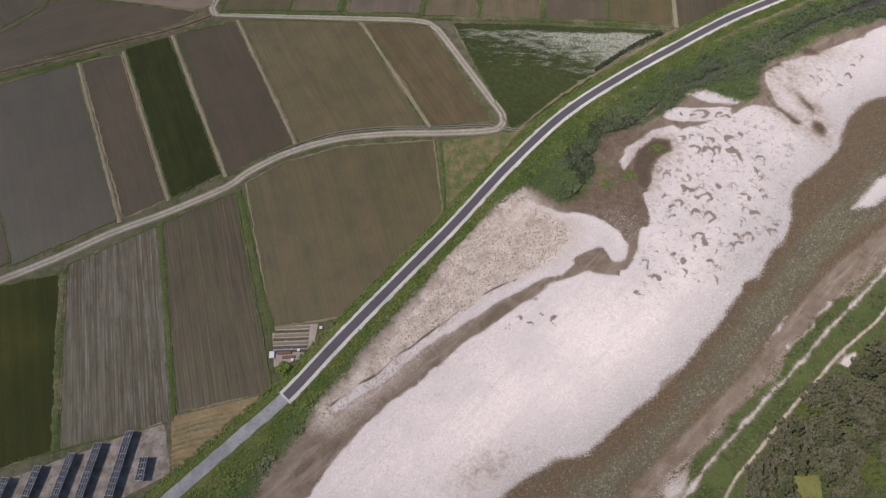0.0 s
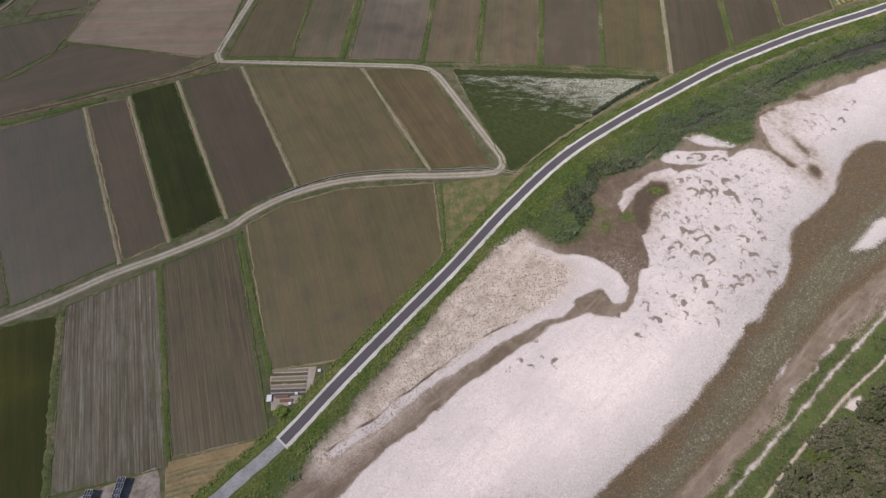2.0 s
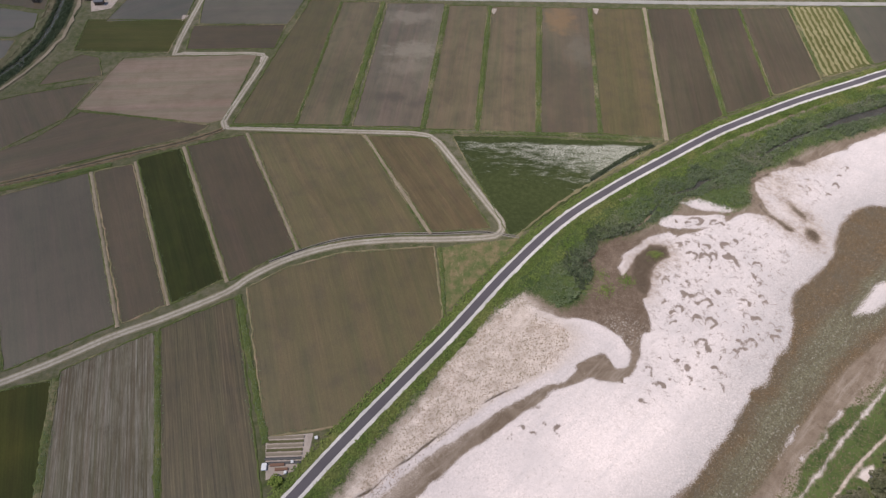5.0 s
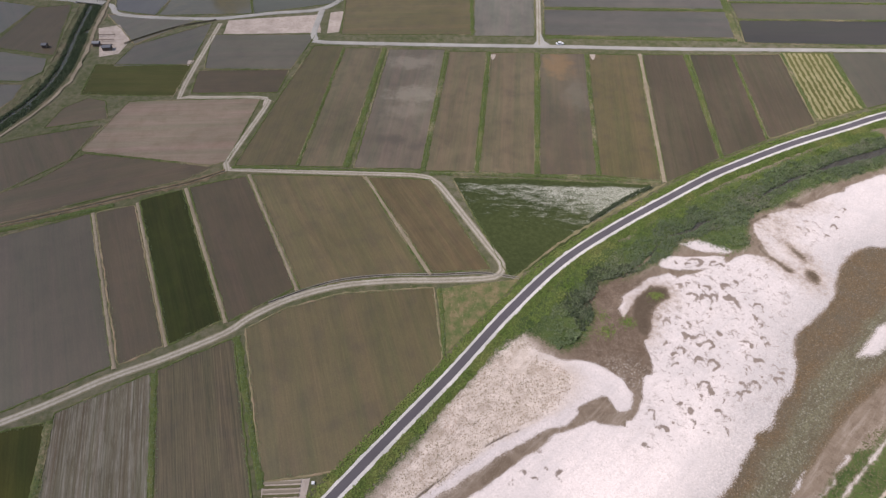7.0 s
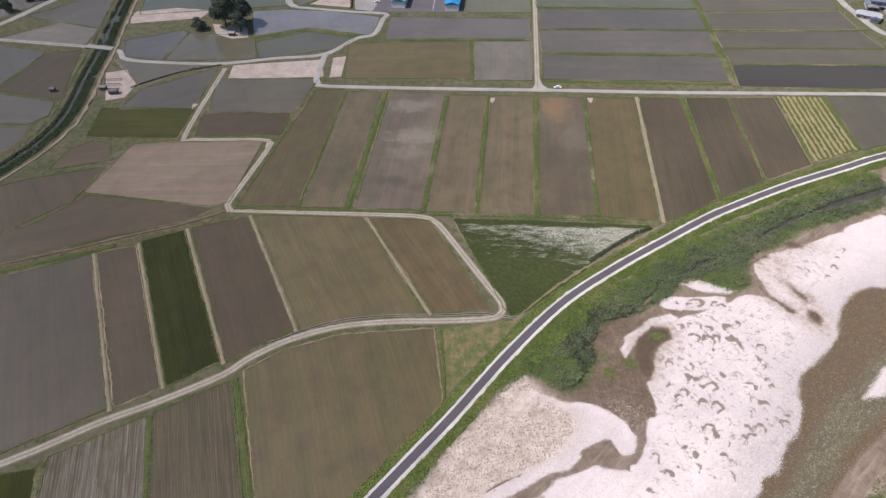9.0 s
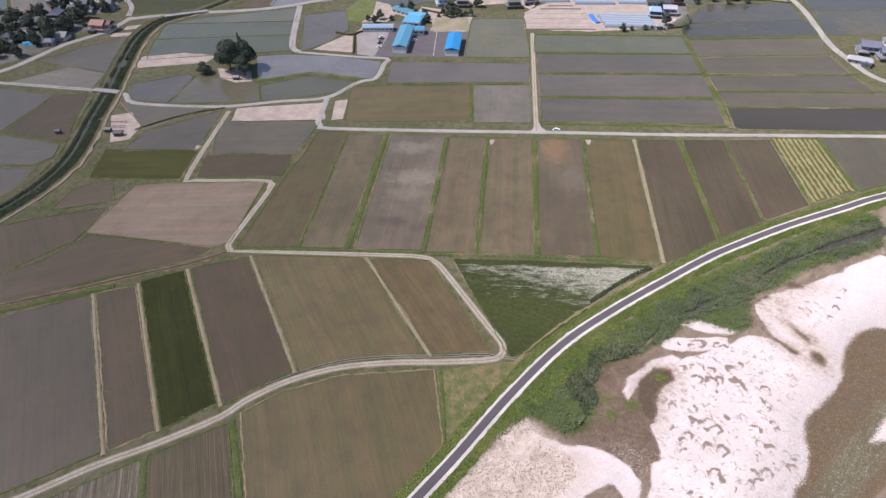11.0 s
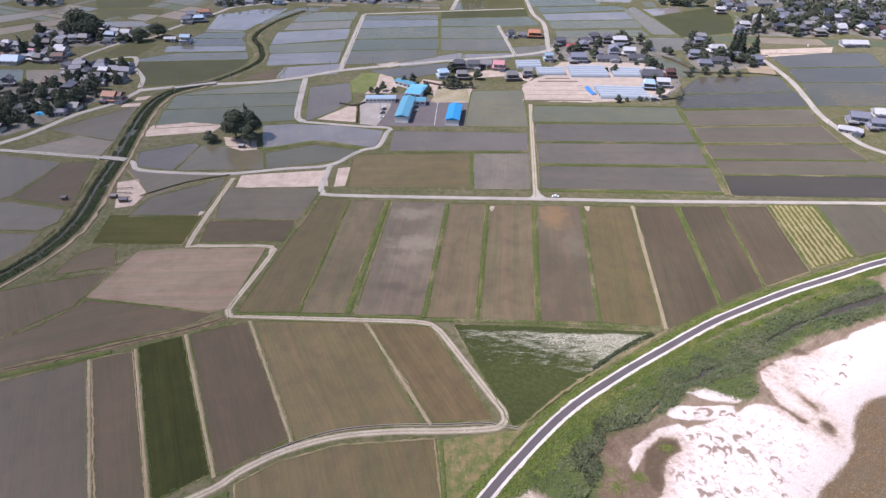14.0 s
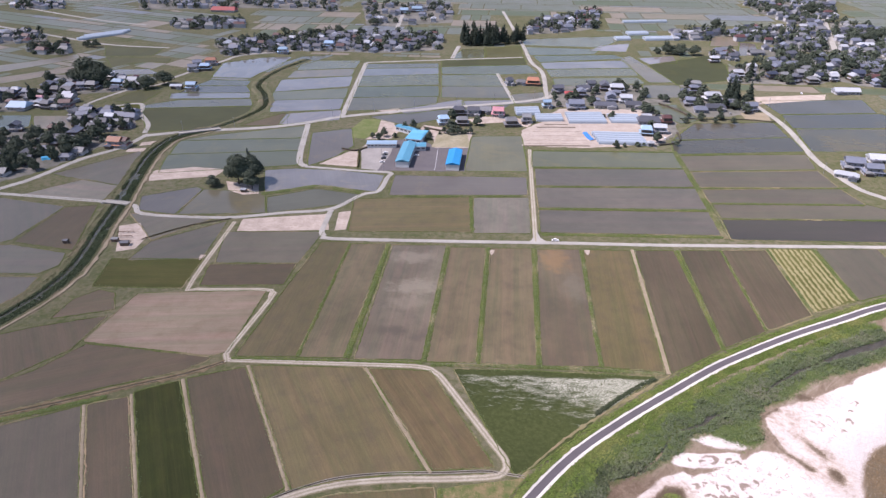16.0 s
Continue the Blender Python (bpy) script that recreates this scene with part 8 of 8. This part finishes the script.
def car(x, y, turn, colour, label, kind="car", z=0.1, L=4.3, W=1.7):
    t = empty(kind, pose(x, y, z, 0, 0, turn))
    bm = boxes((-L / 2, -W / 2, 0.28, L / 2, W / 2, 0.85))
    bmesh.ops.bevel(bm, geom=bm.edges[:], offset=0.12, segments=2, affect="EDGES")
    part("body", bm, PAINT[colour], t)
    bm = bmesh.new()
    vs = box(bm, -L * 0.32, -W * 0.44, 0.85, L * 0.24, W * 0.44, 1.45)
    for v in vs[4:]:
        v.co.x *= 0.78
        v.co.y *= 0.86
    part("cabin_glass", bm, GLASS, t)
    part("roof_panel", boxes((-L * 0.25, -W * 0.38, 1.45, L * 0.18, W * 0.38, 1.5)), PAINT[colour], t)
    for sx in (-0.31, 0.31):
        for sy in (-1, 1):
            bm = bmesh.new()
            bmesh.ops.create_cone(bm, cap_ends=True, segments=14, radius1=0.31, radius2=0.31, depth=0.2, matrix=Matrix.Translation((L * sx, sy * (W / 2 - 0.1), 0.31)) @ Matrix.Rotation(radians(90), 4, "X"))
            wheel = part("wheel", bm, TYRE, t)
            bm = bmesh.new()
            bmesh.ops.create_cone(bm, cap_ends=True, segments=12, radius1=0.18, radius2=0.18, depth=0.03, matrix=Matrix.Translation((L * sx, sy * (W / 2 + 0.005), 0.31)) @ Matrix.Rotation(radians(90), 4, "X"))
            part("rim", bm, RAIL, wheel, "pale alloy rim")
    return tagged(t, label, "truck" if "truck" in kind else "car")


car(71.6, 354.6, 2, "white", "small white pickup truck standing on the farm road", "pickup_truck", 0.22, 4.6, 1.8)
for x, y, c in ((-51.5, 503, "black"), (-51.9, 494.5, "black"), (-52.3, 486, "white"), (-51.7, 498.6, "silver"), (-51.2, 507.4, "white"), (-24.5, 501, "white")):
    car(x, y, 12, c, c + " car parked beside the works yard", z=0.1)
for x, y, c in ((200, 545, "white"), (214, 600, "white"), (128, 650, "silver"), (276, 612, "white"), (288, 618, "silver"), (-330, 625, "white"), (-318, 600, "silver"), (395, 690, "white")):
    car(x, y, 70, c, c + " car parked beside the houses", z=0.02)

# ---- glasshouses and poly tunnels ----
FILM = plain("white_tunnel_film", (0.36, 0.42, 0.49), 0.35, 0.5, 0, 0.05)
FRAME = plain("tunnel_steel", (0.42, 0.45, 0.5), 0.5, 0.5, 0.3)


def tunnel(x, y, length, width, h, turn, label="white plastic-covered growing tunnel"):
    t = empty("greenhouse", pose(x, y, 0.05, 0, 0, turn))
    k = 8
    rows = [(width / 2 * math.cos(math.pi * i / k), h * math.sin(math.pi * i / k) ** 0.7) for i in range(k + 1)]
    verts = [(sx * length / 2, a, z) for sx in (-1, 1) for a, z in rows]
    faces = [(i, i + 1, i + k + 2, i + k + 1) for i in range(k)] + [tuple(range(k + 1)), tuple(range(2 * k + 1, k, -1))]
    mesh_part("cover", verts, faces, FILM, t)
    for j in range(int(length / 6) + 1):
        a = -length / 2 + j * 6
        bm = bmesh.new()
        for (p, z), (q, w) in zip(rows, rows[1:]):
            limb(bm, (a, p * 1.01, z * 1.01), (a, q * 1.01, w * 1.01), 0.07, 0.07, 4)
        part("hoop", bm, FRAME, t)
    part("door", boxes((-length / 2 - 0.06, -0.8, 0, -length / 2 + 0.02, 0.8, 2.0)), FRAME, t)
    return tagged(t, label, "greenhouse", group="growing tunnels")


for i in range(5):
    tunnel(158.5 + i * -0.4, 531.5 + i * 5.6, 43, 5.4, 3.4, -4)
for i in range(5):
    tunnel(138, 589 + i * 5.8, 36, 5.6, 3.4, 0)
for i in range(4):
    tunnel(176, 590 + i * 5.8, 30, 5.6, 3.2, -3)
for i in range(3):
    tunnel(102, 595 + i * 6, 26, 5.8, 3.2, 2)
for i in range(3):
    tunnel(83, 614 + i * 7, 24, 6.4, 3.6, 4)
for x, y, L, n in ((264, 966, 22, 2), (296, 1004, 32, 2), (322, 967, 52, 2), (334, 1105, 75, 1)):
    for i in range(n):
        tunnel(x, y + i * 9, L, 8.5, 4, 6, "long white growing tunnel far across the plain")
for i in range(3):
    tunnel(-519, 974 + i * 11, 66, 9, 3.6, 44, "long white growing tunnel far across the plain")
BEDEARTH = plain("dry_bed_soil", (0.17, 0.14, 0.11), 0.95)
for i, (x0, x1, y) in enumerate(((95, 118, 583), (87, 124, 575), (82, 127, 564), (78, 128, 552), (73, 128, 541), (70, 124, 532), (70, 128, 526))):
    ob = strip("seed_bed", curve([(x0, y), ((x0 + x1) / 2, y + 0.3), (x1, y)], 3), [(1.3, 0.09), (1.0, 0.4), (-1.0, 0.4), (-1.3, 0.09)], BEDEARTH if i in (0, 1, 6) else SAND, None, 0.1, i)
    tagged(ob, "long low seed bed on the earth lot", "seed bed", group="seed beds beside the tunnels")
tarp = strip("tarpaulin", curve([(130.2, 560), (131, 550), (133.4, 540)], 1.5), [(2.4, 0.1), (1.8, 0.9), (0, 1.2), (-1.8, 0.9), (-2.4, 0.1)], BLUESHEET, None, 0.2)
tagged(tarp, "bright blue tarpaulin over a long heap", "tarpaulin")
for x, y in ((-338, 490), (-318, 502)):
    ob = strip("tarpaulin", curve([(x, y), (x + 4, y + 2), (x + 8, y + 2)], 1.0), [(3, 0.05), (2, 1.8), (0, 2.4), (-2, 1.8), (-3, 0.05)], plain("cyan_sheet", (0.05, 0.42, 0.70), 0.6), None, 0.3)
    tagged(ob, "cyan plastic sheet over a heap among trees", "tarpaulin")

# low drying frames and a hut on the streamside lot, gate posts, poles
for i in range(3):
    t = empty("drying_frame", pose(-211 + i * 1.5, 363 - i * 6, 0.09, 0, 0, 4))
    for j in range(4):
        part("post", boxes((-5.2 + j * 3.4, -0.08, 0, -5.04 + j * 3.4, 0.08, 1.2)), DOOR, t)
    part("rail", boxes((-5.4, -0.3, 1.1, 5.4, 0.3, 1.25)), DOOR, t)
    tagged(t, "low dark timber drying frame", "frame", group="drying frames by the stream")


def hut(x, y, w, d, h, turn, roof, label):
    t = empty("hut", pose(x, y, 0.02, 0, 0, turn))
    part("wall", boxes((-w / 2, -d / 2, 0, w / 2, d / 2, h)), WALLS[3], t)
    part("roof", roof_mesh(w, d, h, d * 0.2, 0.25, 0.0), ROOF[roof], t)
    part("door", boxes((-0.4, -d / 2 - 0.05, 0, 0.4, -d / 2 + 0.02, min(1.8, h - 0.1))), DOOR, t)
    return tagged(t, label, "hut")


hut(-204.5, 347, 5, 3, 2.2, 5, "dark", "small dark timber hut by the stream")
hut(-213, 352, 4, 2.6, 2.0, 0, "grey", "small grey-roofed hut by the stream")
hut(-243.5, 349.5, 3, 2.4, 2.0, 0, "dark", "tiny dark field hut among paddies")
hut(-151, 428, 4, 3, 2.2, -4, "silver", "small shrine hut under the great tree")


def pole(x, y, h):
    t = empty("utility_pole", pose(x, y, 0))
    bm = bmesh.new()
    limb(bm, (0, 0, 0), (0, 0, h), 0.17, 0.11, 8)
    part("shaft", bm, CONCRETE, t)
    part("crossarm", boxes((-0.9, -0.06, h - 0.8, 0.9, 0.06, h - 0.65)), STEEL, t)
    part("crossarm", boxes((-0.7, -0.06, h - 1.5, 0.7, 0.06, h - 1.35)), STEEL, t)
    return tagged(t, "grey concrete utility pole beside the road", "utility pole", group="utility poles")


for x, y in ((-246, 563), (-200, 572), (-152, 582), (-112, 604), (-72, 619), (-32, 630), (12, 642), (52, 652), (96, 668), (303, 466), (306, 496), (318, 540), (321, 575), (336, 640), (-50, 470), (-54, 500)):
    pole(x, y, 10)

# ---- the far plain: many more fields than one could count ----
def far_fields():
    m = material("far_fields", 0.55, 0.4)
    n = Nodes(m)
    # field colours carry some extra blue as painted-in haze
    k = n.mix(n.ramp(n.island(), 0.0, 0.4), (0.098, 0.116, 0.084), (0.135, 0.146, 0.128))
    k = n.mix(n.ramp(n.island(), 0.45, 0.6), k, (0.108, 0.124, 0.092))
    k = n.mix(n.ramp(n.island(), 0.62, 0.64), k, (0.084, 0.104, 0.058))
    k = n.mix(n.ramp(n.island(), 0.78, 0.80), k, (0.215, 0.180, 0.142))
    k = n.mix(n.ramp(n.island(), 0.93, 0.95), k, (0.145, 0.160, 0.180))
    p = n.place()
    n.colour(n.mix(n.ramp(n.noise(p, 0.05, 4), 0.4, 0.7, 0, 0.4), k, (0.075, 0.085, 0.04)))
    r = random.Random(77)
    verts, faces = [], []
    known = VILLAGES + BOXES
    lims = [(min(a for a, _ in p), min(b for _, b in p), max(a for a, _ in p), max(b for _, b in p)) for p in known]

    def taken(x, y):
        return any(a < x < c and b < y < d and inside(np.array([x]), np.array([y]), p)[0] for (a, b, c, d), p in zip(lims, known))

    LINES = np.concatenate([WAYS, STREAM])
    LINES = LINES[::2]

    def clear(x, y):
        i, j = int(x // 30), int(y // 30)
        return all(math.hypot(x - a, y - b) > c + 6 for k in (-1, 0, 1) for l in (-1, 0, 1) for a, b, c in TAKEN.get((i + k, j + l), ()))

    for turn, v in ((radians(-25), 200.0), (radians(-6), 204.0)):
        co, si = math.cos(turn), math.sin(turn)
        while v < 2600:
            h = r.choice((14, 18, 26, 34, 52))
            u = -2300.0 + r.uniform(0, 60)
            while u < 2300:
                w = r.choice((24, 50, 70, 110, 150))
                # where a whole field does not fit, lay narrow pieces of it
                for u0, u1 in [(u, u + w)] + [(u + w * i / 4, u + w * (i + 1) / 4) for i in range(4)]:
                    q = [(a * co - b * si, a * si + b * co) for a, b in ((u0 + 1, v + 1.5), (u1 - 1, v + 1.5), (u1 - 1, v + h - 1.5), (u0 + 1, v + h - 1.5))]
                    mx, my = sum(a for a, _ in q) / 4, sum(b for _, b in q) / 4
                    west = [a < -60 - 0.25 * b for a, b in q]
                    if (turn < -0.2 and not all(west)) or (turn > -0.2 and any(west)) or my < 330 or abs(mx) > 0.9 * my + 200:
                        continue
                    if -300 < mx < 380 and my < 640 or -60 < mx < 240 and my < 700:
                        continue
                    probes = q + [(mx, my), ((q[0][0] + q[3][0]) / 2, (q[0][1] + q[3][1]) / 2), ((q[1][0] + q[2][0]) / 2, (q[1][1] + q[2][1]) / 2)]
                    if min(np.min(np.hypot(LINES[:, 0] - a, LINES[:, 1] - b)) for a, b in probes) < 11:
                        continue
                    if any(taken(a, b) for a, b in probes) or not all(clear(a, b) for a, b in probes):
                        continue
                    b0 = len(verts)
                    verts += [(a, b, 0.03) for a, b in q]
                    faces.append((b0, b0 + 1, b0 + 2, b0 + 3))
                    if u1 - u0 == w:
                        break
                u += w
            v += h
    ob = mesh_part("far_fields", verts, faces, m)
    tagged(ob, "patchwork of distant green, grey and tan fields", "fields", kind="stuff")


far_fields()
